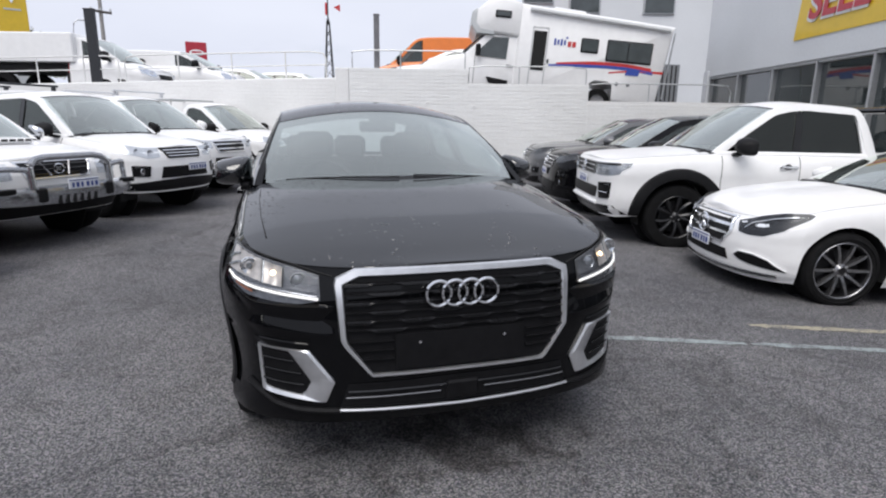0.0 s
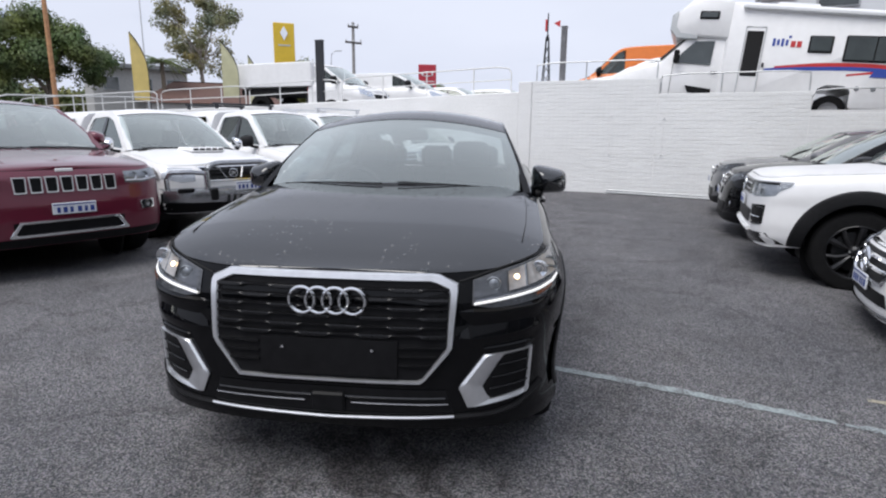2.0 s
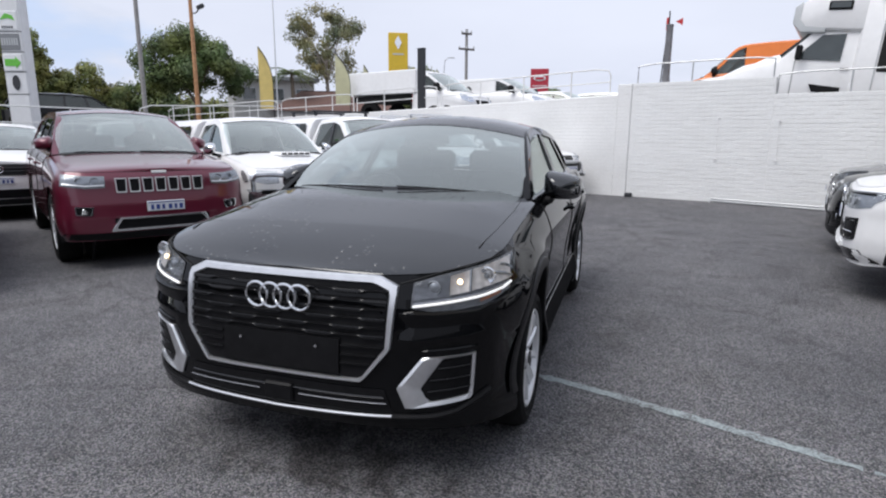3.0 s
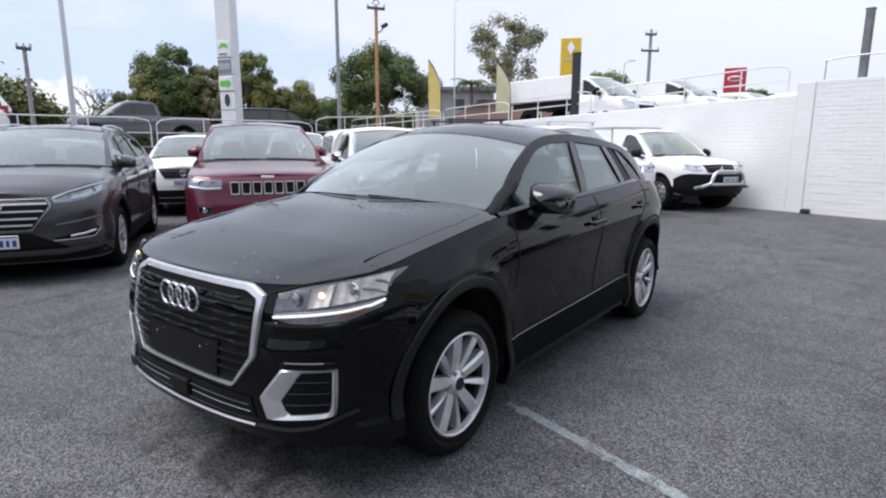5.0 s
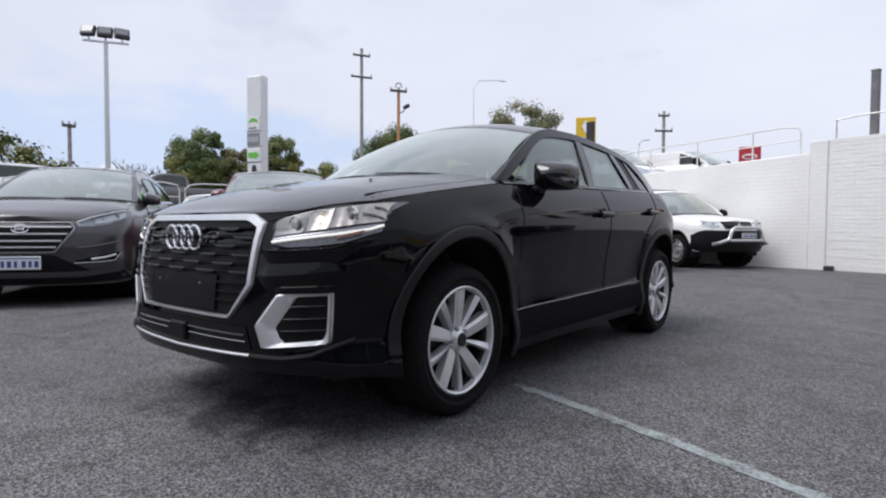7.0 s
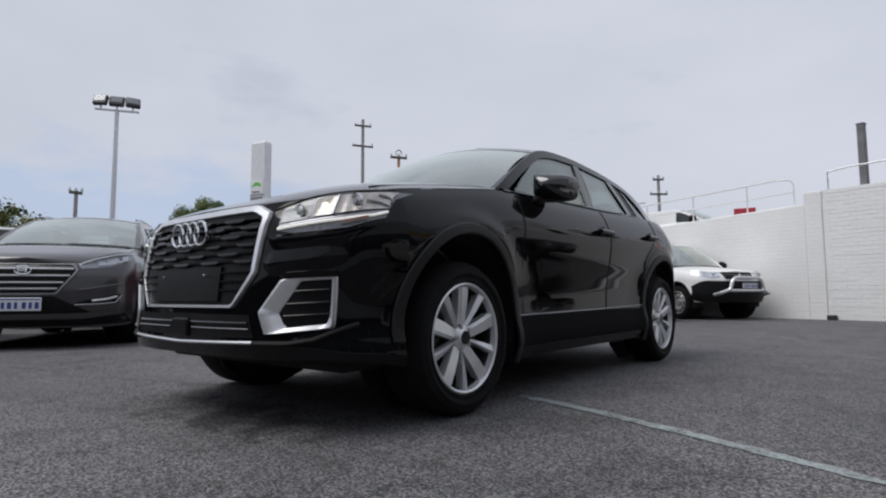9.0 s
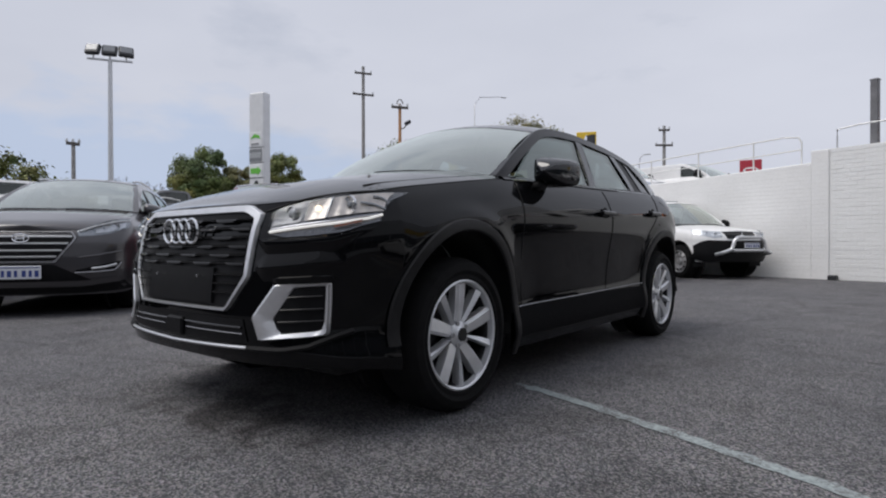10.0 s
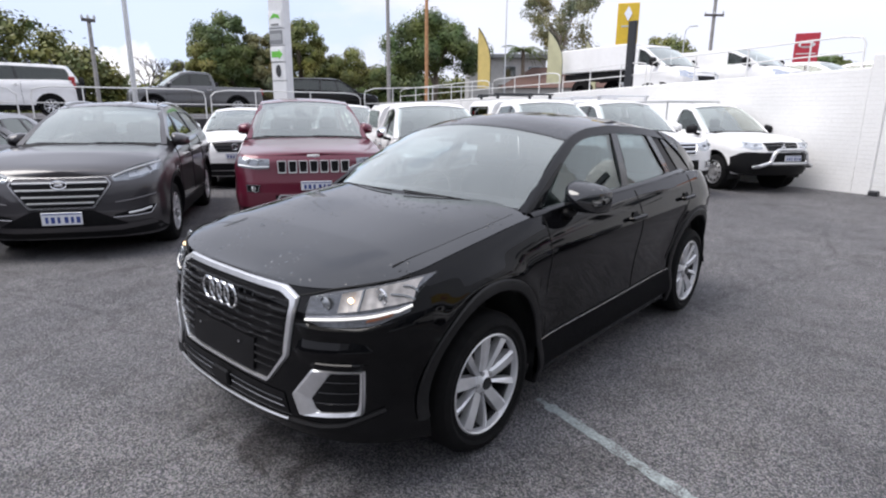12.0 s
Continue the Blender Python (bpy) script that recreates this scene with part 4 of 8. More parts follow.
brick_relief(WALL_WHITE)
BRICK_WHITE = material("painted_brick_white", (0.83, 0.835, 0.83), 0.55, 0, 0, 30, 0.04, 0.3, 60, big=0.05, big_scale=0.7, per_object=0.02)
RENDER_GREY = material("pale_render", (0.66, 0.68, 0.70), 0.7, 0, 0, 20, 0.03, 0.1, 30, big=0.05, big_scale=0.5)
CREAM = material("cream_render", (0.62, 0.61, 0.58), 0.75, 0, 0, 20, 0.04, 0.1, 30, big=0.05, big_scale=0.5)
def worn_paint(name, color, cover):
    """Road paint worn off the tops of the stones."""
    m = material(name, color, 0.65, 0, 0, 60, 0.35, 0.3, 160)
    n, l = m.node_tree.nodes, m.node_tree.links
    b = n["Principled BSDF"]
    paint = b.inputs["Base Color"].links[0].from_socket
    co, fine, patch, add, cut, mx = n.new("ShaderNodeTexCoord"), n.new("ShaderNodeTexNoise"), n.new("ShaderNodeTexNoise"), n.new("ShaderNodeMath"), n.new("ShaderNodeMapRange"), n.new("ShaderNodeMix")
    fine.inputs["Scale"].default_value, fine.inputs["Detail"].default_value = 95.0, 4.0
    patch.inputs["Scale"].default_value, patch.inputs["Detail"].default_value = 7.0, 5.0
    add.operation, mx.data_type = "ADD", "RGBA"
    cut.inputs["From Min"].default_value, cut.inputs["From Max"].default_value = 1.14 - cover, 0.96 - cover
    cut.inputs["To Min"].default_value, cut.inputs["To Max"].default_value = 1.0, 0.0
    mx.inputs["A"].default_value = (0.115, 0.117, 0.120, 1)
    l.new(co.outputs["Object"], fine.inputs["Vector"]), l.new(co.outputs["Object"], patch.inputs["Vector"])
    l.new(fine.outputs["Fac"], add.inputs[0]), l.new(patch.outputs["Fac"], add.inputs[1])
    l.new(add.outputs["Value"], cut.inputs["Value"]), l.new(cut.outputs["Result"], mx.inputs["Factor"])
    l.new(paint, mx.inputs["B"]), l.new(mx.outputs["Result"], b.inputs["Base Color"])
    return m


LINE_PAINT = worn_paint("worn_line_paint", (0.285, 0.325, 0.328), 0.14)
YELLOW_LINE = worn_paint("worn_yellow_paint", (0.38, 0.345, 0.26), 0.10)
GALV = material("galvanised_steel", (0.55, 0.56, 0.57), 0.4, 0.7, 0, 30, 0.12, 0.05, 80)
RAIL_WHITE = material("white_rail_paint", (0.74, 0.74, 0.73), 0.4, 0, 0.2, 30, 0.06, 0, 60)
DARK_STEEL = material("dark_steel", (0.035, 0.037, 0.042), 0.45, 0.3, 0, 20, 0.15)
SHOWROOM_GLASS = material("showroom_glass", (0.035, 0.045, 0.045), 0.04, 0.0, 0.5, 2, 0.3, 0, spec=0.8)
WINDOW_FRAME = material("anodised_frame", (0.45, 0.46, 0.47), 0.4, 0.6, 0, 20, 0.08)


def ground_z(u, v):
    """The yard lies level and falls gently towards the showroom side."""
    q = max(0.0, u - 0.6)
    fall = 0.038 * q * q / (q + 0.8)
    return -min(fall, 0.34)


def make_ground():
    g = Mesh()
    us = [-600, -150, -60, -30, -20, -14, -10, -7, -5, -3, -1.5, 0, 0.6, 1.0, 1.4, 1.8, 2.2, 2.7, 3.2, 4, 5, 6, 7, 8, 10, 14, 30, 100, 600]
    vs = [-600, -150, -50, -20, -10, -5, -2, 0, 2, 4, 6, 8, 10, 12, 13, 16, 40, 120, 600]
    g.quad_grid([[(u, v, ground_z(u, v)) for v in vs] for u in us])
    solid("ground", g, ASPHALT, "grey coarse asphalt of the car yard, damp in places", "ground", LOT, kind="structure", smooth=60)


make_ground()


def painted_line(name, label, u0, u1, v, width, mat, seed, gap=None):
    rnd = random.Random(seed)
    me = Mesh()
    n = int((u1 - u0) / 0.035)
    rows = []
    for i in range(n + 1):
        u = u0 + (u1 - u0) * i / n
        k = 1.0 if 2 < i < n - 2 else 0.5
        a, c = v - width / 2 * k + rnd.uniform(-0.009, 0.009), v + width / 2 * k + rnd.uniform(-0.009, 0.009)
        rows.append([(u, a, ground_z(u, v) + 0.003), (u, c, ground_z(u, v) + 0.003)])
    solid(name, me.quad_grid(rows), mat, label, "road marking", LOT, kind="structure", smooth=60)


painted_line("parking_line", "worn pale painted bay line on the asphalt", 0.36, 1.98, 1.545, 0.07, LINE_PAINT, 3)
painted_line("parking_line", "worn pale painted bay line on the asphalt", 2.02, 5.6, 1.545, 0.07, LINE_PAINT, 4)
painted_line("parking_line", "short faded yellow bay line on the asphalt", 2.2, 5.4, 1.93, 0.075, YELLOW_LINE, 5)

WALL_TOP = [(-30, 1.75), (-12, 2.13), (-3.0, 2.42)]


def upper_z(u, v):
    a = interp(u, [(-40, 1.1), (-16, 1.3), (-12, 1.6), (-3, 2.0), (-1.5, 2.0), (0.4, 1.85), (3.8, 1.52), (7.3, 1.25), (40, 1.0)])
    return a


def boundary_wall():
    w = thing("wall_north", "long white painted retaining wall at the back of the yard", "wall", LOT, kind="structure")
    us = np.linspace(-30, -2.9, 40)
    me = Mesh()
    rows = [[(u, 12.5, -0.3), (u, 12.5, interp(u, WALL_TOP) - 0.02), (u, 12.52, interp(u, WALL_TOP)), (u, 12.78, interp(u, WALL_TOP)), (u, 12.80, interp(u, WALL_TOP) - 0.02), (u, 12.80, 0.5)] for u in us]
    part("wall_panel", me.quad_grid(rows), WALL_WHITE, w)
    part("pier", Mesh().box((-2.73, 12.66, 1.18), (0.34, 0.34, 2.96), 0.015), WALL_WHITE, w)
    for a, c, top in ((-2.56, 0.40, 2.68), (0.40, 3.40, 2.34), (3.40, 7.4, 1.96)):
        part("wall_core", Mesh().box(((a + c) / 2, 12.655, top / 2 - 0.2), (c - a, 0.264, top + 0.36)), WALL_WHITE, w)
    return w


WALL = boundary_wall()


def upper_ground():
    g = Mesh()
    us = [-60, -40, -30, -24, -20, -18, -16, -15, -14, -12, -10, -8, -6, -4, -3, -1.5, 0, 1, 2, 3, 4, 5, 6, 7.3, 10, 20, 40]
    g.quad_grid([[(u, v, upper_z(u, v)) for v in (12.79, 16, 20, 26, 34, 46)] for u in us])
    solid("upper_yard", g, ASPHALT, "raised asphalt yard behind the retaining wall", "ground", LOT, kind="structure", smooth=60)
    t = Mesh()
    t.quad_grid([[(u, v, z) for v in (-24, -12, 0, 6, 12.79)] for u, z in ((-60, 1.1), (-40, 1.15), (-24, 1.25), (-15.3, 1.28))])
    t.quad_grid([[(-15.3, v, z) for v in (-24, 0, 12.79)] for z in (1.28, -0.3)])
    solid("raised_terrace", t, ASPHALT, "raised asphalt terrace with a low retaining face", "ground", LOT, kind="structure", smooth=30)


upper_ground()


def showroom():
    b = thing("showroom", "white showroom with a long band of dark windows", "building", LOT, kind="structure")
    zb, zt = 0.25, 2.72
    part("wall", Mesh().box((7.7, -1.0, 5.0), (0.6, 32.5, 4.54), 0.02), RENDER_GREY, b)
    part("plinth", Mesh().box((7.66, -1.0, -0.1), (0.5, 32.4, 0.7)), RENDER_GREY, b)
    part("corner_pier", Mesh().box((7.62, 15.1, 1.4), (0.5, 0.3, 3.0), 0.01), RENDER_GREY, b)
    v = 14.95
    k = 0
    for v0 in np.arange(14.95, -16, -1.62):
        wdw = part("window", Mesh().box((7.56, v0 - 0.81, 1.485), (0.03, 1.56, 2.47)), SHOWROOM_GLASS, b)
        part("mullion", Mesh().box((7.50, v0, 1.485), (0.14, 0.06, 2.47), 0.008), WINDOW_FRAME, wdw)
        part("frame", Mesh().box((7.50, v0 - 0.81, 2.70), (0.12, 1.56, 0.06), 0.008), WINDOW_FRAME, wdw)
    return b


showroom()
# added wall, never in view: its dark colour tones down the black car's reflections
UNSEEN_DARK = material("unseen_wall_dark", (0.05, 0.052, 0.056), 0.7, 0, 0, 12, 0.15, 0.1, 20, big=0.1, big_scale=0.4)
solid("wall_south", Mesh().box((-6.0, -17.6, 1.2), (46.0, 0.4, 3.0), 0.02), UNSEEN_DARK, "plain dark unseen wall closing the yard, added to darken reflections", "wall", LOT, kind="structure")

# ---- the black compact SUV in the middle ----
hero = Car("compact_suv", "shiny black compact SUV parked alone on the asphalt, wet with raindrops", "car", Matrix(), BLACK_PAINT,
           L=4.19, w=0.897, belt=[(0, 0.872), (0.10, 0.880), (0.20, 0.910), (0.32, 0.930), (0.5, 0.955), (1.2, 1.052), (1.5, 1.060), (2.05, 1.076), (2.4, 1.084), (3.0, 1.106), (3.3, 1.116), (3.6, 1.116), (4.19, 1.045)],
           bonnet=[(0, 0.872), (0.10, 0.890), (0.20, 0.935), (0.4, 1.000), (0.8, 1.078), (1.2, 1.122)],
           cant=[(1.20, 1.065), (1.5, 1.240), (1.85, 1.412), (2.05, 1.452), (2.4, 1.468), (2.9, 1.442), (3.3, 1.40), (3.55, 1.345), (3.75, 1.245), (3.92, 1.12)],
           wr=0.60, roof_crown=0.078, wheels=(0.80, 3.405), R=0.335, Ra=0.395, sill=0.21, nose=0.285, d=0.55, n=3.0, cowl=1.21,
           front_in=[(0, 0.05), (0.06, 0.01), (0.13, -0.010), (0.18, -0.022), (0.36, -0.016), (0.62, 0.0), (0.875, 0.03), (1, 0.06)],
           side_in=[(0, 0.05), (0.06, 0.02), (0.14, 0.020), (0.24, 0.046), (0.36, 0.045), (0.50, 0.033), (0.66, 0.010), (0.74, 0.0), (0.80, 0.004), (0.90, 0.035), (0.96, 0.06), (1, 0.09)],
           glassy=(GLASS_CLEAR, GLASS_SIDE), seats=2, taper=0.13, dr=0.75, rail=0.045, top_paint=BLACK_WET, lift=0.055, flare=0.016, rail_mat=BLACK_PAINT, crown=4.2, screen_in=(1.0, 0.99, 0.0), rail_in=0.03)
hero.windows([(1.38, 1.80), (2.33, 2.43), (3.10, 2.96), (3.33, 3.14)], {2: GRILLE_BLACK}, lift=0.014, drop=0.040, pillar=0.09)
hero.mirrors(1.55, 1.112, BLACK_WET, 0.215, 0.150, 0.03, x0=0.785, square=0.45)
hero.wheel("ten", mat=ALLOY, rim=0.243)
hero.wipers()
hero.arch_trim(CLADDING, 0.052, 0.014)
hero.sill_trim(SILL_BLACK, 0.155, 0.012, 0.272)
for s in (1, -1):
    part("sill_strip", Mesh().tube([(s * (hero.side(y, z, 0.010)[0]), y, z) for y, z in resample([(1.20, 0.418), (2.1, 0.428), (3.00, 0.445)], 16)], 0.0036, 6), DARK_CHROME, hero.root, "thin satin strip along the sill")
G_OUT = [(-0.40, 0.878), (0.40, 0.878), (0.479, 0.842), (0.462, 0.606), (0.354, 0.474), (-0.354, 0.474), (-0.462, 0.606), (-0.479, 0.842)]
G_IN = [(-0.382, 0.850), (0.382, 0.850), (0.447, 0.822), (0.440, 0.612), (0.347, 0.486), (-0.347, 0.486), (-0.440, 0.612), (-0.447, 0.822)]
grille = hero.nose_ring("grille", G_OUT, G_IN, SATIN_ALU, 0.015, 96, label="satin silver grille frame")[0]
hero.nose_band("grille_mesh", [(0, 0.862), (0.39, 0.857), (0.452, 0.825), (0.447, 0.61)], [(0, 0.48), (0.2, 0.48), (0.349, 0.482), (0.445, 0.60)], GRILLE_BLACK, 0.003, parent=grille)


def grille_half(z):
    return interp(z, [(0.486, 0.347), (0.612, 0.440), (0.822, 0.447), (0.850, 0.382)])


# six rows of slats whose lower edges step up and down
for i, z in enumerate((0.822, 0.788, 0.754, 0.720, 0.686, 0.655, 0.612, 0.578, 0.544)):
    hw = grille_half(z) - 0.004
    for x0, x1, n in ((-hw, hw, 81),) if i < 6 else ((-hw, -0.268, 12), (0.268, hw, 12)):
        rows = []
        for x in np.linspace(x0, x1, n):
            wave = 0.5 + 0.5 * math.tanh(5 * math.sin(x * 2 * math.pi / 0.23 + (math.pi if i % 2 else 0)))
            hgt = 0.003 + 0.008 * wave if i < 6 else 0.003
            rows.append([hero.front(x, z - hgt, 0.003), hero.front(x, z - hgt, 0.015), hero.front(x, z - hgt + 0.005, 0.017), hero.front(x, z + 0.003, 0.015), hero.front(x, z + 0.007, 0.001)])
        part("slat", Mesh().quad_grid(rows), SLAT_BLACK, grille)
hero.nose_band("plate_holder", [(0, 0.636), (0.262, 0.636)], [(0, 0.500), (0.262, 0.500)], GRILLE_BLACK, 0.014, 0.015, parent=grille)
for x in (-0.17, 0.17):
    c = hero.front(x, 0.603, 0.026)
    part("screw", Mesh().lathe([(0.006, 0.004), (0.006, -0.002), (0.0, -0.003)], 10, c, "y"), CHROME, grille)
for k in range(4):
    c = hero.front(0, 0.782, 0.036)
    cx = (k - 1.5) * 0.0635
    ring = [(cx + 0.0485 * math.cos(a), c[1], c[2] + 0.0485 * math.sin(a)) for a in np.linspace(0, 2 * math.pi, 41)[:-1]]
    part("emblem_ring", Mesh().tube(ring, 0.0062, 8, closed=True), CHROME, grille)
# lower intake, lip
intake = hero.nose_band("lower_intake", [(0, 0.452), (0.44, 0.448)], [(0, 0.358), (0.47, 0.364)], GRILLE_BLACK, 0.004)
for o, s in zip(intake, (1, -1)):
    part("intake_bar", Mesh().tube([hero.front(s * x, 0.396, 0.012) for x in np.linspace(0.09, 0.45, 10)], 0.003, 6), DARK_CHROME, o)
    part("intake_rib", Mesh().tube([hero.front(s * x, 0.418, 0.008) for x in np.linspace(0.02, 0.44, 10)], 0.005, 6), GLOSS_BLACK, o)
part("radar_cover", Mesh().box((0, hero.front(0, 0.395)[1] - 0.006, 0.395), (0.13, 0.03, 0.075), 0.008), GRILLE_BLACK, hero.root)
hero.nose_bar("silver_lip", [(-0.472, 0.347), (0, 0.336), (0.472, 0.347)], SATIN_ALU, 0.0065, 0.010, 30)
hero.nose_bar("chin_edge", [(0.472, 0.343), (0.62, 0.345), (0.70, 0.36), (0.80, 0.415)], DARK_PLASTIC, 0.012, 0.004, 16, both=True)
# fog surrounds
F_OUT = [(0.754, 0.588), (0.744, 0.400), (0.522, 0.376), (0.487, 0.458), (0.578, 0.580)]
F_IN = [(0.745, 0.578), (0.735, 0.420), (0.606, 0.404), (0.580, 0.456), (0.655, 0.571)]
for fog, s in zip(hero.nose_ring("fog_surround", F_OUT, F_IN, SATIN_ALU, 0.014, 60, both=True, label="satin silver surround", sink=0.01), (1, -1)):
    rows = [[hero.front(s * (p[0] + (q[0] - p[0]) * f), p[1] + (q[1] - p[1]) * f, 0.003) for p, q in zip(resample([(0.645, 0.573), (0.752, 0.582)], 6), resample([(0.572, 0.455), (0.60, 0.401), (0.742, 0.412)], 6))] for f in np.linspace(0, 1, 4)]
    part("fog_pocket", Mesh().quad_grid(rows), GRILLE_BLACK, fog)
    for z, x0 in ((0.535, 0.632), (0.49, 0.606), (0.447, 0.598)):
        part("fog_slat", Mesh().tube([hero.front(s * x, z + (x - 0.62) * 0.06, 0.010) for x in np.linspace(x0, 0.738, 6)], 0.004, 6), SLAT_BLACK, fog)
# bumper creases: shelves whose upper faces catch the sky
for line, deep, rise in (([(0.485, 0.640), (0.60, 0.648), (0.800, 0.666)], 0.012, 0.050), ([(0.485, 0.738), (0.62, 0.738), (0.76, 0.748), (0.85, 0.785)], 0.013, 0.014), ([(0.565, 0.598), (0.66, 0.603), (0.772, 0.610)], 0.012, 0.010)):
    for s in (1, -1):
        rows = []
        pts = resample(line, 22)
        for i, (x, z) in enumerate(pts):
            t = i / 21
            k = min(1.0, 0.05 + t * 7, 0.05 + (1 - t) * 4.5)
            rows.append([hero.front(s * x, z + rise * (0.4 + 0.6 * k), 0.0005), hero.front(s * x, z + rise * 0.42 * k, deep * 0.62 * k), hero.front(s * x, z + 0.004, deep * k), hero.front(s * x, z - 0.004, deep * k), hero.front(s * x, z - 0.026 * k, deep * 0.45 * k), hero.front(s * x, z - 0.050 * k - 0.004, 0.0005)])
        part("bumper_crease", Mesh().quad_grid(rows), BLACK_PAINT, hero.root)
# headlamps
H_TOP = [(0.530, 0.854), (0.62, 0.882), (0.70, 0.900), (0.770, 0.914), (0.826, 0.930)]
H_LOW = [(0.530, 0.765), (0.6, 0.752), (0.7, 0.758), (0.79, 0.772), (0.852, 0.812)]
for lamp, s in zip(hero.lamp(H_TOP, H_LOW, LAMP_GREY, 18, 0.014), (1, -1)):
    part("running_light", Mesh().tube([hero.front(s * x, z, 0.010) for x, z in resample([(0.536, 0.771), (0.67, 0.789), (0.77, 0.804), (0.838, 0.824), (0.846, 0.836)], 14)], 0.0052, 6), DRL, lamp)
    part("trim_bar", Mesh().tube([hero.front(s * x, z, 0.007) for x, z in resample([(0.540, 0.780), (0.67, 0.799), (0.77, 0.814), (0.842, 0.838)], 14)], 0.005, 6), DARK_CHROME, lamp)
    for name, cols, flutes in (("bowl", ((0.660, 0.812, 0.653, 0.880), (0.722, 0.822, 0.712, 0.896)), 2), ("outer_bowl", ((0.730, 0.824, 0.720, 0.898), (0.842, 0.850, 0.818, 0.924)), 4)):
        (xa, za, xb, zb), (xc, zc, xd, zd) = cols
        grid = []
        for f in np.linspace(0, 1, 9):
            grid.append([hero.front(s * ((xa + (xb - xa) * f) * (1 - t) + (xc + (xd - xc) * f) * t), (za + (zb - za) * f) * (1 - t) + (zc + (zd - zc) * f) * t, 0.0125 - 0.005 * math.sin(math.pi * f) * math.sin(math.pi * t) - 0.0032 * abs(math.sin(math.pi * flutes * t))) for t in np.linspace(0, 1, 4 * flutes + 1)])
        part(name, Mesh().quad_grid(grid), LAMP_WARM, lamp, "bright chromed reflector bowl", 60)
    part("indicator", Mesh().quad_grid([[hero.front(s * x, z0 + dz, 0.0165) for x, z0 in resample([(0.76, 0.786), (0.79, 0.795), (0.818, 0.808)], 8)] for dz in (0.0, 0.005, 0.010)]), LAMP_AMBER, lamp, "amber indicator lens")
    part("divider", Mesh().tube([hero.front(s * x, z, 0.010) for x, z in ((0.726, 0.822), (0.716, 0.897))], 0.004, 6), LAMP_MID, lamp)
    part("lamp_shelf", Mesh().quad_grid([[hero.front(s * x, z, o) for x, z in resample([(0.538, 0.793 + dz), (0.645, 0.808 + dz)], 8)] for dz, o in ((0, 0.006), (0.03, 0.003), (0.055, 0.006))]), LAMP_GREY, lamp)
    for x, z, r, mt in ((0.605, 0.838, 0.026, REFLECTOR),):
        c = hero.front(s * x, z, 0.004)
        part("projector", Mesh().lathe([(r * 1.1, -0.004), (r, -0.010), (r * 0.82, -0.004), (r * 0.5, -0.010), (0, -0.012)], 20, c, "y"), LAMP_MID, lamp)
    c = hero.front(s * 0.770, 0.872, 0.012)
    part("beam_ring", Mesh().lathe([(0.034, 0.0), (0.031, -0.008), (0.024, -0.004), (0.016, -0.002)], 20, c, "y"), REFLECTOR, lamp, "bright chromed ring")
    part("bulb_shield", Mesh().lathe([(0.013, -0.002), (0.011, -0.010), (0, -0.012)], 14, c, "y"), LAMP_MID, lamp)
    for k, (xa, za, xb, zb) in enumerate(((0.800, 0.905, 0.836, 0.880), (0.788, 0.880, 0.842, 0.856))):
        part("reflector_rib", Mesh().tube([hero.front(s * (xa + (xb - xa) * f), za + (zb - za) * f + 0.006 * math.sin(math.pi * f), 0.014) for f in np.linspace(0, 1, 7)], 0.0045, 6), LAMP_MID, lamp)
    c = hero.front(s * 0.690, 0.856, 0.004)
    part("bulb", Mesh().lathe([(0.011, 0.0), (0.009, -0.008), (0, -0.01)], 14, c, "y"), BULB, lamp)


def hood_point(car, x, y, off=0.0):
    z0 = interp(y, car.belt)
    xe, _ = car.station(y, z0)
    r = 1 - min(1, abs(x) / xe)
    zc = max(interp(y, car.bonnet), z0)
    return (x, y, z0 + (zc - z0) * (1 - (1 - r) ** car.crown) + 0.004 + off)


for s in (1, -1):
    part("shut_line", Mesh().tube([hood_point(hero, s * x, y, -0.0014) for x, y in resample([(0.715, 0.36), (0.735, 0.6), (0.745, 0.9), (0.74, 1.14)], 24)], 0.0026, 4), SHADOW_BLACK, hero.root)
for s in (1, -1):
    part("shut_line", Mesh().tube([hero.front(s * x, z, 0.001) for x, z in resample([(0.80, 0.930), (0.70, 0.909), (0.62, 0.891), (0.53, 0.863), (0.482, 0.850)], 20)], 0.0035, 4), SHADOW_BLACK, hero.root)
hero.seam([(1.30, 0.42), (1.27, 0.75), (1.30, 1.04)])
hero.seam([(2.36, 0.43), (2.38, 0.8), (2.38, 1.07)])
hero.seam([(2.93, 0.52), (3.06, 0.80), (3.30, 0.98), (3.32, 1.10)])
hero.handle(2.27, 0.912, BLACK_PAINT)
hero.handle(3.15, 0.944, BLACK_PAINT)
mir = Mesh().box((0, 1.82, 1.375), (0.24, 0.03, 0.07), 0.02).tube([(0, 1.82, 1.40), (0, 1.80, 1.45)], 0.012, 6)
part("rear_view_mirror", mir, GLOSS_BLACK, hero.root)
part("sensor_housing", Mesh().box((0, 1.83, 1.432), (0.12, 0.14, 0.035), 0.02, Matrix.Rotation(radians(22), 4, "X")), GLOSS_BLACK, hero.root)
for s in (1, -1):
    rows = [[(s * q[0], q[1], q[2]) for q in (hero.side(y, z, 0.006) for y in (3.86, 3.95, 4.03, 4.10, 4.15))] for z in (0.90, 0.96, 1.02)]
    part("tail_light", Mesh().quad_grid(rows), LAMP_RED, hero.root)

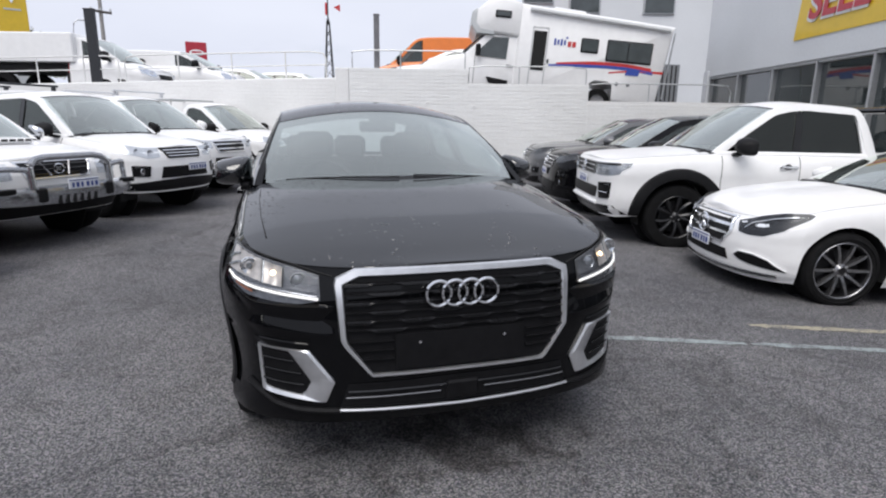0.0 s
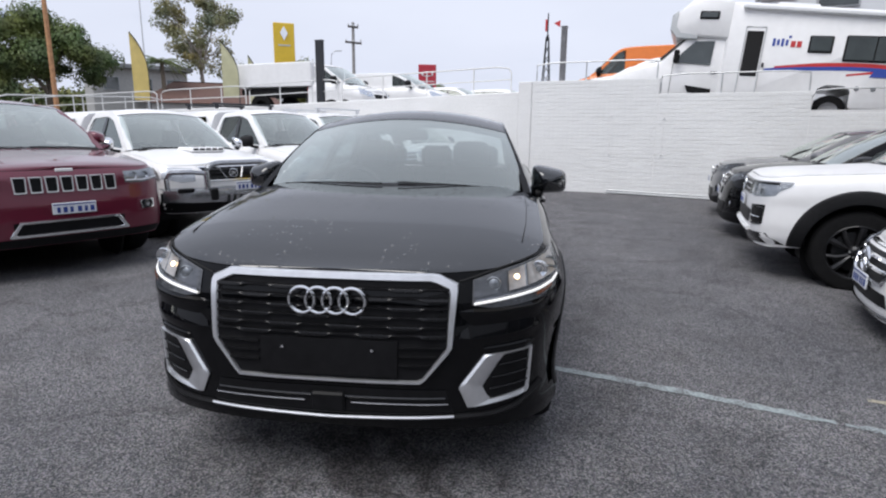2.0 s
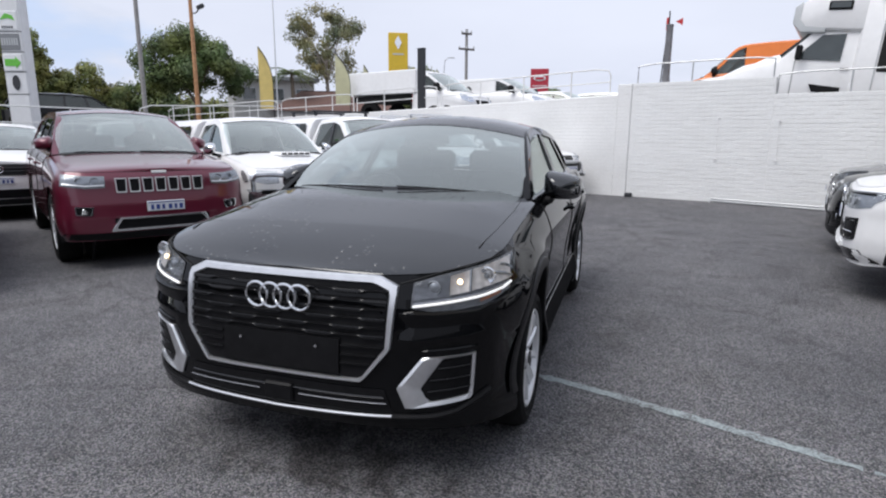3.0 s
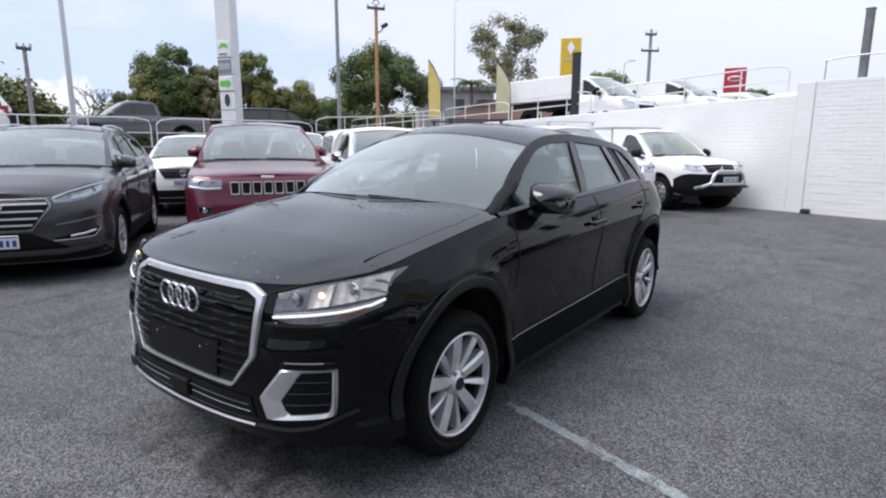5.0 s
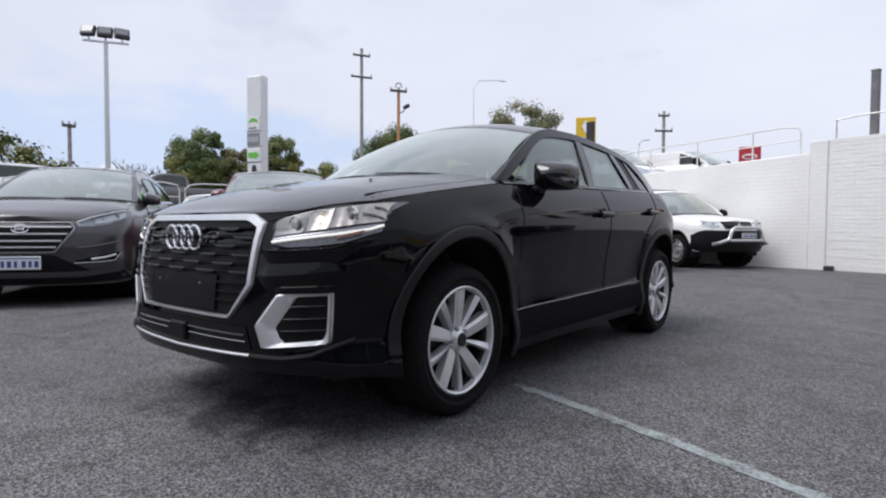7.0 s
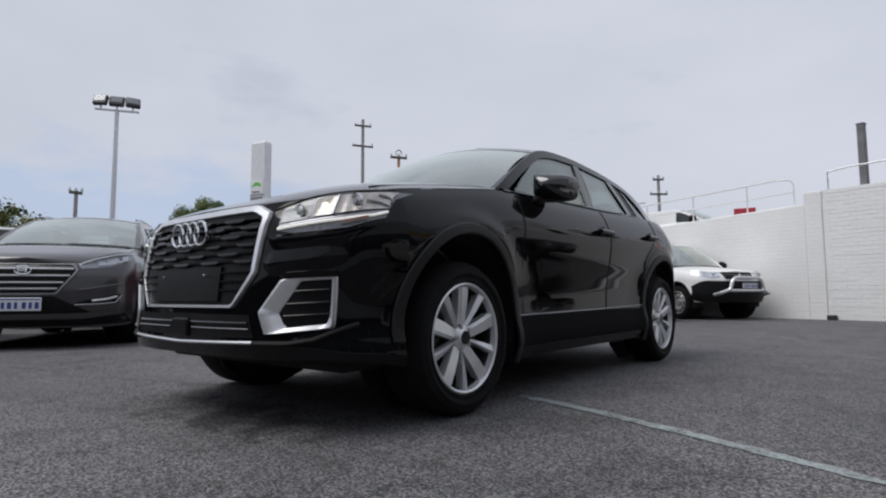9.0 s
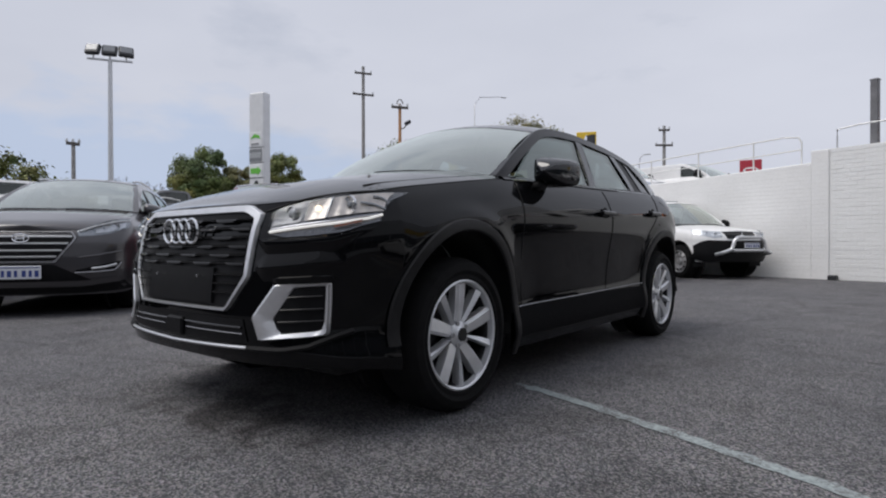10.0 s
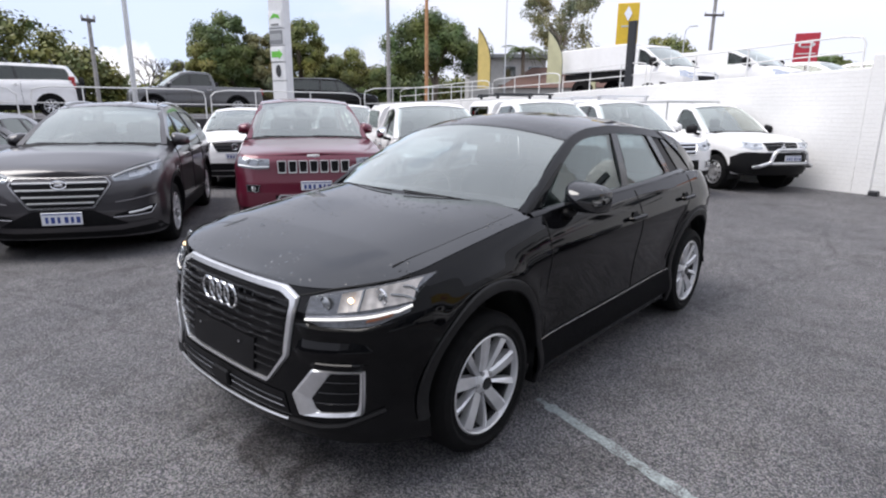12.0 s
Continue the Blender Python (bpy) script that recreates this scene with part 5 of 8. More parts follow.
# ---- the other vehicles ----
def tail_lights(car, z=0.95, h=0.16, y=None):
    for s in (1, -1):
        p = car.side(car.L - car.dr * 0.35, z, 0.004)
        part("tail_light", Mesh().box((s * (p[0] - 0.045), p[1], z), (0.09, 0.16, h), 0.025), LAMP_RED, car.root)


def doors(car, ys, z0, handle_mat, hz=None):
    for y in ys:
        zt = interp(y, car.belt)
        car.seam([(y, z0), (y - 0.02, (z0 + zt) / 2), (y - 0.02, zt - 0.02)], r=0.004)
    for y in ys[1:]:
        car.handle(y - 0.16, hz or interp(y, car.belt) - 0.15, handle_mat)


def grille_frame(car, out, inn, bars, mat_frame, mat_bar, hw, off=0.018, r=0.011):
    g = car.nose_ring("grille", out, inn, mat_frame, off, 56)[0]
    a = [p for p in inn]
    zs = [p[1] for p in inn]
    rows = []
    for f in np.linspace(0, 1, 7):
        z = min(zs) + (max(zs) - min(zs)) * f
        w = hw(z)
        rows.append([car.front(x, z, 0.004) for x in np.linspace(-w, w, 15)])
    part("grille_mesh", Mesh().quad_grid(rows), GRILLE_BLACK, g)
    for z in bars:
        w = hw(z) - 0.005
        me = Mesh()
        me.quad_grid([[car.front(x, z - r, 0.006), car.front(x, z - r * 0.5, 0.018), car.front(x, z + r * 0.6, 0.018), car.front(x, z + r, 0.006)] for x in np.linspace(-w, w, 17)])
        part("slat", me, mat_bar, g)
    return g


def disc_badge(car, z, r, mat, squash=1.0, off=0.03, ring=True, parent=None):
    c = car.front(0, z, off)
    pts = [(r * math.cos(a), c[1], z + r * squash * math.sin(a)) for a in np.linspace(0, 2 * math.pi, 31)[:-1]]
    me = Mesh().tube(pts, r * 0.12, 6, closed=True)
    part("badge", me, mat, parent or car.root)
    part("badge_centre", Mesh().box((0, c[1] + 0.004, z), (r * 0.9, 0.012, r * squash * 0.9), 0.004), mat, parent or car.root)


def fog(car, x, z, w, h, mat=GRILLE_BLACK, ring=None, lit=True):
    o = [(x - w / 2, z + h / 2), (x + w / 2, z + h * 0.6), (x + w / 2, z - h * 0.4), (x - w * 0.35, z - h / 2)]
    i = [(x + (px - x) * 0.82, z + (pz - z) * 0.78) for px, pz in o]
    for f, s in zip(car.nose_ring("fog_surround", o, i, ring or mat, 0.012, 28, both=True), (1, -1)):
        rows = [[car.front(s * (x + t * w * 0.42), z + k * h * 0.42, 0.004) for t in (-1, -0.5, 0, 0.5, 1)] for k in (-1, 0, 1)]
        part("fog_pocket", Mesh().quad_grid(rows), GRILLE_BLACK, f)
        c = car.front(s * x, z, 0.006)
        if lit:
            part("fog_lamp", Mesh().lathe([(h * 0.34, 0.0), (h * 0.3, -0.006), (0, -0.008)], 16, c, "y"), REFLECTOR, f)


def roof_rack(car, y0, y1, z, mat, half=0.6, bars=2):
    for y in np.linspace(y0, y1, bars):
        b = Mesh().box((0, y, z), (2 * half, 0.05, 0.035), 0.012)
        for s in (-1, 1):
            b.box((s * (half - 0.08), y, z - 0.05), (0.06, 0.07, 0.09), 0.015)
        part("roof_bar", b, mat, car.root)


def canopy(car, y0, y1, z0, z1, mat, glass_mat, half):
    """A hard canopy over a ute's tray."""
    rows = []
    for y in (y0, y0 + 0.04, y1 - 0.08, y1):
        e = 0.03 if y in (y0, y1) else 0.0
        rows.append([(half - 0.0, y, z0), (half - 0.03, y, (z0 + z1) / 2), (half - 0.09 - e, y, z1 - 0.10), (half - 0.17 - e, y, z1 - 0.02 - e), (0, y, z1 + 0.03 - e)])
    me = Mesh().quad_grid(rows)
    for r in (rows[0], rows[-1]):
        me.quad_grid([r, [(p[0], p[1], z0) for p in r]])
    o = part("canopy", me.mirror(), mat, car.root, "fibreglass canopy over the tray")
    for s in (1, -1):
        part("canopy_window", Mesh().slab([(s * (half - 0.012), y0 + 0.18, z0 + 0.10), (s * (half - 0.012), y1 - 0.2, z0 + 0.10), (s * (half - 0.05), y1 - 0.25, z1 - 0.13), (s * (half - 0.05), y0 + 0.2, z1 - 0.13)], (s * 0.006, 0, 0)), glass_mat, o)
    return o


def tucson(m):
    c = Car("suv", "dark metallic grey mid-size SUV with a chrome slatted grille", "car", m, GREY_PAINT, L=4.475, w=0.925,
            belt=[(0, 0.875), (0.15, 0.905), (0.4, 1.01), (0.6, 1.045), (1.25, 1.115), (2.5, 1.15), (4.0, 1.21), (4.475, 1.13)], bonnet=[(0, 0.88), (0.2, 0.975), (0.6, 1.085), (1.25, 1.155)],
            cant=[(1.25, 1.125), (1.6, 1.32), (2.0, 1.50), (2.3, 1.575), (2.9, 1.60), (3.6, 1.565), (4.0, 1.45), (4.3, 1.19)], wr=0.60, wheels=(0.91, 3.58), R=0.35, Ra=0.40, sill=0.24, nose=0.22, d=0.5, n=2.9, cowl=1.22, seats=2, lift=0.03, flare=0.012,
            front_in=[(0, 0.10), (0.12, 0.03), (0.25, 0.0), (0.4, -0.01), (0.6, 0.0), (0.8, 0.02), (0.95, 0.05), (1, 0.09)])
    c.windows([(1.45, 1.86), (2.25, 2.36), (3.2, 3.1), (3.85, 3.65)])
    c.mirrors(1.50, 1.175, GREY_PAINT, 0.21, 0.15, 0.02)
    c.wheel("blade", mat=ALLOY)
    c.wipers()
    c.arch_trim(DARK_PLASTIC, 0.05)
    c.sill_trim(DARK_PLASTIC, 0.2)
    hw = lambda z: interp(z, [(0.565, 0.275), (0.80, 0.445), (0.855, 0.40)])
    g = grille_frame(c, [(-0.42, 0.868), (0.42, 0.868), (0.475, 0.80), (0.30, 0.548), (-0.30, 0.548), (-0.475, 0.80)], [(-0.41, 0.858), (0.41, 0.858), (0.448, 0.80), (0.285, 0.572), (-0.285, 0.572), (-0.448, 0.80)], (0.815, 0.745, 0.675, 0.612), DARK_CHROME, BRIGHT_TRIM, hw, 0.014, 0.010)
    disc_badge(c, 0.795, 0.07, CHROME, 0.58, 0.034)
    for x in (-0.035, 0.035):
        cc = c.front(x, 0.795, 0.036)
        part("badge_stem", Mesh().tube([(cc[0] - 0.006, cc[1], 0.772), (cc[0] + 0.006, cc[1], 0.818)], 0.007, 6), CHROME, g)
    cc = c.front(0, 0.795, 0.036)
    part("badge_cross", Mesh().tube([(-0.035, cc[1], 0.790), (0.035, cc[1], 0.800)], 0.006, 6), CHROME, g)
    for lamp, s in zip(c.lamp([(0.455, 0.872), (0.60, 0.942), (0.75, 0.995), (0.865, 1.022)], [(0.49, 0.815), (0.62, 0.826), (0.74, 0.848), (0.875, 0.915)], LAMP_MID, 14, 0.01, [(0.58, 0.872, 0.030), (0.66, 0.890, 0.036), (0.775, 0.922, 0.050)]), (1, -1)):
        part("lamp_strip", Mesh().tube([c.front(s * x, z, 0.020) for x, z in resample([(0.48, 0.868), (0.60, 0.922), (0.75, 0.970), (0.85, 0.995)], 12)], 0.009, 6), BRIGHT_TRIM, lamp)
        part("lamp_reflector", Mesh().quad_grid([[c.front(s * x, z0 + dz, 0.008 + o) for x, z0 in resample([(0.62, 0.850), (0.74, 0.872), (0.85, 0.918)], 9)] for dz, o in ((0.0, 0.004), (0.022, 0.0), (0.044, 0.0), (0.062, 0.005))]), LAMP_BRIGHT, lamp, "bright reflector panel")
    c.nose_band("bumper_fin", [(0.47, 0.475), (0.62, 0.51), (0.83, 0.56)], [(0.46, 0.445), (0.62, 0.455), (0.81, 0.47)], GRILLE_BLACK, 0.006)
    c.nose_bar("fin_trim", [(0.46, 0.447), (0.66, 0.455), (0.79, 0.468), (0.835, 0.545)], DARK_CHROME, 0.008, 0.010, both=True)
    c.nose_bar("fin_lamp", [(0.60, 0.487), (0.72, 0.505), (0.80, 0.53)], LAMP_BRIGHT, 0.013, 0.010, both=True)
    c.nose_bar("bumper_fold", [(0.49, 0.60), (0.66, 0.625), (0.84, 0.665)], GREY_PAINT, 0.012, -0.004, both=True)
    c.nose_band("lower_intake", [(0, 0.535), (0.28, 0.535), (0.46, 0.44)], [(0, 0.36), (0.28, 0.36), (0.60, 0.37)], GRILLE_BLACK, 0.006, n=16)
    c.nose_band("chin", [(0, 0.300), (0.5, 0.300), (0.86, 0.36)], [(0, 0.23), (0.5, 0.23), (0.9, 0.26)], DARK_PLASTIC, 0.006, n=16)
    c.nose_band("lip_panel", [(0, 0.362), (0.5, 0.362), (0.80, 0.40)], [(0, 0.305), (0.5, 0.305), (0.82, 0.35)], GREY_PAINT, 0.022, 0.02, n=16)
    c.nose_bar("chin_line", [(-0.62, 0.303), (0.62, 0.303)], DARK_PLASTIC, 0.014, 0.006)
    c.plate(0.0, 0.458, 0.03, 0.37, 0.13)
    doors(c, (1.42, 2.34, 3.3), 0.45, GREY_PAINT)
    tail_lights(c)
    for s in (1, -1):
        part("roof_bar", Mesh().tube([(s * 0.56, y, interp(y, c.cant_s) + 0.045) for y in np.linspace(2.2, 3.7, 8)], 0.014, 6), SATIN_ALU, c.root)
    return c


def grand_cherokee(m):
    c = Car("suv", "deep maroon large SUV with seven chrome-framed grille slots", "car", m, MAROON_PAINT, L=4.82, w=0.955,
            belt=[(0, 1.01), (0.3, 1.03), (0.7, 1.085), (1.35, 1.15), (3.0, 1.20), (4.82, 1.19)], bonnet=[(0, 1.015), (0.2, 1.07), (0.6, 1.12), (1.35, 1.19)],
            cant=[(1.35, 1.16), (1.75, 1.40), (2.12, 1.61), (2.45, 1.675), (3.4, 1.695), (4.2, 1.65), (4.5, 1.48), (4.72, 1.22)], wr=0.64, wheels=(0.90, 3.81), R=0.385, Ra=0.45, sill=0.30, nose=0.31, d=0.42, n=3.4, cowl=1.32, seats=2,
            front_in=[(0, 0.06), (0.12, 0.0), (0.35, -0.01), (0.55, 0.0), (0.75, 0.03), (0.92, 0.045), (1, 0.09)])
    c.windows([(1.56, 1.98), (2.40, 2.48), (3.45, 3.40), (4.25, 4.12)])
    c.mirrors(1.62, 1.288, MAROON_PAINT, 0.19, 0.15, -0.01)
    c.wheel("pair", mat=ALLOY, spokes=5)
    c.wipers()
    g = part("grille", Mesh().quad_grid([[c.front(x, z, 0.003) for x in np.linspace(-0.46, 0.46, 21)] for z in np.linspace(0.79, 0.975, 5)]), MAROON_PAINT, c.root)
    for k in range(7):
        x = (k - 3) * 0.126
        o = [(x - 0.055, 0.955), (x + 0.055, 0.955), (x + 0.049, 0.805), (x - 0.049, 0.805)]
        i = [(x - 0.043, 0.944), (x + 0.043, 0.944), (x + 0.038, 0.817), (x - 0.038, 0.817)]
        r = c.nose_ring("slot_frame", o, i, BRIGHT_TRIM, 0.016, 24, parent=g)[0]
        part("slot_mesh", Mesh().quad_grid([[c.front(xx, zz, 0.006) for xx in (x - 0.04, x, x + 0.04)] for zz in (0.812, 0.88, 0.95)]), GRILLE_BLACK, r)
    part("bonnet_badge", Mesh().box((0, c.front(0, 1.0, 0.0)[1] - 0.004, 1.008), (0.15, 0.012, 0.03), 0.005), WHITE_PAINT, c.root)
    c.lamp([(0.52, 0.975), (0.70, 0.98), (0.875, 1.0)], [(0.525, 0.86), (0.70, 0.855), (0.90, 0.885)], LAMP_MID, 12, 0.012, [(0.61, 0.925, 0.042), (0.74, 0.928, 0.040)])
    c.nose_bar("lamp_strip", [(0.53, 0.885), (0.70, 0.88), (0.87, 0.905)], SATIN_ALU, 0.008, 0.016, both=True)
    fog(c, 0.72, 0.625, 0.16, 0.09, MAROON_PAINT, CHROME)
    lo = c.nose_ring("lower_trim", [(-0.42, 0.555), (0.42, 0.555), (0.52, 0.405), (-0.52, 0.405)], [(-0.40, 0.530), (0.40, 0.530), (0.46, 0.435), (-0.46, 0.435)], CHROME, 0.022, 56)[0]
    part("lower_mesh", Mesh().quad_grid([[c.front(x, z, 0.008) for x in np.linspace(-0.47, 0.47, 13)] for z in (0.42, 0.48, 0.545)]), GRILLE_BLACK, lo)
    c.nose_band("chin", [(0, 0.395), (0.5, 0.395), (0.9, 0.40)], [(0, 0.315), (0.5, 0.315), (0.93, 0.33)], DARK_PLASTIC, 0.005, n=16)
    c.plate(0.02, 0.655, 0.035)
    doors(c, (1.5, 2.48, 3.5), 0.5, MAROON_PAINT)
    tail_lights(c)
    return c


def ute(name, label, m, paint, L, w, H, wheels=(0.85, 3.85), R=0.37, cab_end=3.0, nose_z=0.98, belt_z=1.10, d=0.42, n=3.0, wr=0.58, sill=0.38, style="pair", wheel_mat=ALLOY, single=False, rear_dark=False, flat=0.0, front_in=None):
    t = H - 0.045
    a = 1.30
    c = Car(name, label, "ute", m, paint, L=L, w=w, belt=[(0, nose_z - 0.02 + flat * 0.7), (0.25, nose_z + flat), (0.6, nose_z + 0.05 + flat * 0.7), (a, belt_z), (cab_end, belt_z + 0.04), (L, belt_z + 0.03)], bonnet=[(0, nose_z - 0.015 + flat * 0.7), (0.25, nose_z + 0.05 + flat * 0.8), (0.7, nose_z + 0.11 + flat * 0.5), (a, belt_z + 0.05)], front_in=front_in,
            cant=[(a, belt_z + 0.012), (a + 0.35, belt_z + (t - belt_z) * 0.48), (a + 0.72, t - 0.07), (a + 0.95, t - 0.015), ((a + cab_end) / 2 + 0.2, t), (cab_end - 0.10, t - 0.03), (cab_end - 0.01, t - 0.15), (cab_end + 0.08, belt_z + 0.06)], wr=wr, roof_crown=0.045,
            wheels=wheels, R=R, Ra=R + 0.065, sill=sill, nose=sill - 0.02, d=d, n=n, cowl=a - 0.04, glassy=(GLASS_CLEAR, GLASS_DARK if rear_dark else GLASS_TINT), seats=True if single else 2, bow_back=0.02)
    if single:
        c.windows([(a + 0.16, a + 0.66), (cab_end - 0.12, cab_end - 0.14)])
    else:
        c.windows([(a + 0.16, a + 0.66), (a + 0.98, a + 1.04), (cab_end - 0.10, cab_end - 0.16)])
    c.wheel(style, mat=wheel_mat)
    c.wipers()
    doors(c, (a + 0.10, a + 1.06) if single else (a + 0.10, a + 1.02, cab_end - 0.02), sill + 0.16, DARK_PLASTIC if single else CHROME)
    tail_lights(c, belt_z - 0.15, 0.25)
    return c


def bull_bar(car, y, mat, z0, z1, half, hoop=True):
    bar = Mesh()
    rows = []
    for x in np.linspace(-half, half, 25):
        k = abs(x) / half
        yy = y + 0.28 * max(0, k - 0.55) ** 1.6 * 3.0
        rows.append([(x, yy + 0.10, z0 + 0.03 * k), (x, yy, z0 + 0.02 + 0.03 * k), (x, yy - 0.02, (z0 + z1) / 2), (x, yy, z1 - 0.02), (x, yy + 0.12, z1)])
    o = part("bull_bar", bar.quad_grid(rows), mat, car.root, "polished alloy bull bar")
    if hoop:
        def loop(x0, x1, top):
            return [(x0, y + 0.03, z1 - 0.02), (x0, y + 0.05, top - 0.08), (x0 + (x1 - x0) * 0.08, y + 0.06, top - 0.02), (x0 + (x1 - x0) * 0.2, y + 0.06, top), (x1 - (x1 - x0) * 0.2, y + 0.06, top), (x1 - (x1 - x0) * 0.08, y + 0.06, top - 0.02), (x1, y + 0.05, top - 0.08), (x1, y + 0.03, z1 - 0.02)]
        part("hoop", Mesh().tube(resample(loop(-0.46, 0.46, z1 + 0.30), 40), 0.036, 10), mat, o)
        for s in (1, -1):
            pts = [(s * 0.46, y + 0.05, z1 + 0.18), (s * 0.66, y + 0.09, z1 + 0.20), (s * 0.82, y + 0.22, z1 + 0.19), (s * 0.86, y + 0.26, z1 + 0.12), (s * 0.86, y + 0.24, z1 - 0.02)]
            part("side_hoop", Mesh().tube(resample(pts, 24), 0.030, 10), mat, o)
            part("corner_lamp", Mesh().box((s * 0.72, y + 0.055, z0 + 0.19), (0.2, 0.05, 0.055), 0.012), GRILLE_BLACK, o)
            part("buffer", Mesh().box((s * 0.40, y - 0.02, z1 - 0.075), (0.10, 0.05, 0.15), 0.02), DARK_PLASTIC, o)
    for k in range(6):
        part("vent_slot", Mesh().box(((k - 2.5) * 0.085, y - 0.012, z0 + 0.07), (0.04, 0.02, 0.09), 0.006), SHADOW_BLACK, o)
    return o


def navara(m):
    c = ute("ute", "white dual-cab ute with a polished bull bar and bonnet scoop", m, WHITE_PAINT, 5.0, 0.905, 1.70, (0.80, 3.75), 0.37, 2.98, 0.97, 1.10, d=0.36, style="pair")
    c.mirrors(1.50, 1.19, CHROME, 0.16, 0.17, 0.12)
    c.lamp([(0.50, 0.92), (0.66, 0.93), (0.83, 0.945)], [(0.50, 0.765), (0.66, 0.755), (0.86, 0.80)], LAMP_BRIGHT, 12, 0.016, [(0.60, 0.845, 0.06), (0.75, 0.855, 0.05)])
    for s in (1, -1):
        part("indicator", Mesh().quad_grid([[c.front(s * x, z, 0.014) for x in (0.865, 0.882, 0.895)] for z in (0.80, 0.87, 0.93)]), LAMP_MID, c.root)
    hw = lambda z: interp(z, [(0.76, 0.36), (0.93, 0.42)])
    g = grille_frame(c, [(-0.44, 0.945), (0.44, 0.945), (0.37, 0.75), (-0.37, 0.75)], [(-0.41, 0.925), (0.41, 0.925), (0.345, 0.775), (-0.345, 0.775)], (0.80, 0.85, 0.90), CHROME, GLOSS_BLACK, hw)
    for s in (1, -1):
        part("grille_vane", Mesh().tube([c.front(s * 0.17, 0.925, 0.026), c.front(s * 0.10, 0.78, 0.026)], 0.011, 6), DARK_CHROME, g)
    disc_badge(c, 0.85, 0.058, CHROME, 0.9, 0.036)
    c.nose_band("under_bumper", [(0, 0.60), (0.5, 0.60), (0.87, 0.62)], [(0, 0.365), (0.5, 0.365), (0.875, 0.37)], DARK_PLASTIC, 0.008, n=16)
    bull_bar(c, -0.22, POLISHED, 0.48, 0.69, 0.93)
    c.plate(0.06, 0.70, y=-0.262)
    sc = Mesh().box((0.05, 0.92, 1.125), (0.52, 0.42, 0.07), 0.03)
    o = part("bonnet_scoop", sc, WHITE_PAINT, c.root)
    for k in range(5):
        part("scoop_slot", Mesh().box((0.05 + (k - 2) * 0.09, 0.707, 1.135), (0.07, 0.012, 0.026), 0.004), SHADOW_BLACK, o)
    c.sill_trim(WHITE_PAINT, 0.18)
    canopy(c, 3.10, 4.9, 1.12, 1.68, WHITE_PAINT, GLASS_DARK, 0.80)
    return c


def triton(m):
    c = ute("ute", "white dual-cab ute with a canopy and black roof bars", m, WHITE_PAINT, 5.0, 0.90, 1.78, (0.82, 3.82), 0.36, 3.05, 0.99, 1.12, d=0.55, n=2.5)
    c.mirrors(1.50, 1.22, DARK_PLASTIC, 0.20, 0.18, 0.12)
    c.lamp([(0.40, 0.985), (0.60, 0.99), (0.82, 1.04)], [(0.43, 0.855), (0.60, 0.84), (0.86, 0.93)], LAMP_BRIGHT, 12, 0.014, [(0.55, 0.915, 0.05), (0.70, 0.935, 0.045)])
    hw = lambda z: interp(z, [(0.84, 0.28), (0.98, 0.36)])
    g = grille_frame(c, [(-0.38, 0.985), (0.38, 0.985), (0.31, 0.835), (-0.31, 0.835)], [(-0.36, 0.97), (0.36, 0.97), (0.295, 0.85), (-0.295, 0.85)], (0.87, 0.91, 0.95), GRILLE_BLACK, CHROME, hw, 0.014, 0.010)
    c.nose_band("bumper_intake", [(0, 0.72), (0.42, 0.72)], [(0, 0.56), (0.46, 0.56)], GRILLE_BLACK, 0.006)
    fog(c, 0.68, 0.66, 0.20, 0.15, WHITE_PAINT, GRILLE_BLACK)
    c.nose_band("chin", [(0, 0.55), (0.5, 0.53), (0.85, 0.50)], [(0, 0.38), (0.5, 0.38), (0.87, 0.40)], DARK_PLASTIC, 0.006)
    c.plate(0.20, 0.70, 0.03)
    canopy(c, 3.16, 4.9, 1.14, 1.78, WHITE_PAINT, GLASS_DARK, 0.80)
    roof_rack(c, 3.25, 4.4, 1.90, DARK_STEEL, 0.66, 2)
    return c


def dmax(m):
    c = ute("ute", "white dual-cab ute with chrome grille and roof racks", m, WHITE_PAINT, 5.2, 0.93, 1.80, (0.88, 3.98), 0.38, 3.1, 1.02, 1.15, d=0.5, n=2.6)
    c.mirrors(1.52, 1.25, WHITE_PAINT, 0.2, 0.18, 0.12)
    c.lamp([(0.44, 1.0), (0.62, 1.02), (0.84, 1.07)], [(0.46, 0.87), (0.62, 0.86), (0.88, 0.93)], LAMP_BRIGHT, 12, 0.014, [(0.58, 0.93, 0.05), (0.73, 0.955, 0.045)])
    hw = lambda z: interp(z, [(0.80, 0.34), (1.0, 0.42)])
    g = grille_frame(c, [(-0.44, 1.01), (0.44, 1.01), (0.37, 0.79), (-0.37, 0.79)], [(-0.41, 0.985), (0.41, 0.985), (0.345, 0.815), (-0.345, 0.815)], (0.86, 0.94), CHROME, CHROME, hw, 0.024, 0.018)
    c.nose_band("bumper_intake", [(0, 0.70), (0.44, 0.70)], [(0, 0.52), (0.46, 0.52)], GRILLE_BLACK, 0.006)
    fog(c, 0.70, 0.62, 0.2, 0.14, WHITE_PAINT, CHROME)
    c.nose_band("chin", [(0, 0.50), (0.5, 0.50), (0.88, 0.50)], [(0, 0.38), (0.5, 0.38), (0.9, 0.40)], DARK_PLASTIC, 0.006)
    c.plate(0.0, 0.62, 0.03)
    canopy(c, 3.2, 5.1, 1.17, 1.80, WHITE_PAINT, GLASS_DARK, 0.82)
    roof_rack(c, 2.1, 4.6, 1.88, SATIN_ALU, 0.62, 3)
    return c


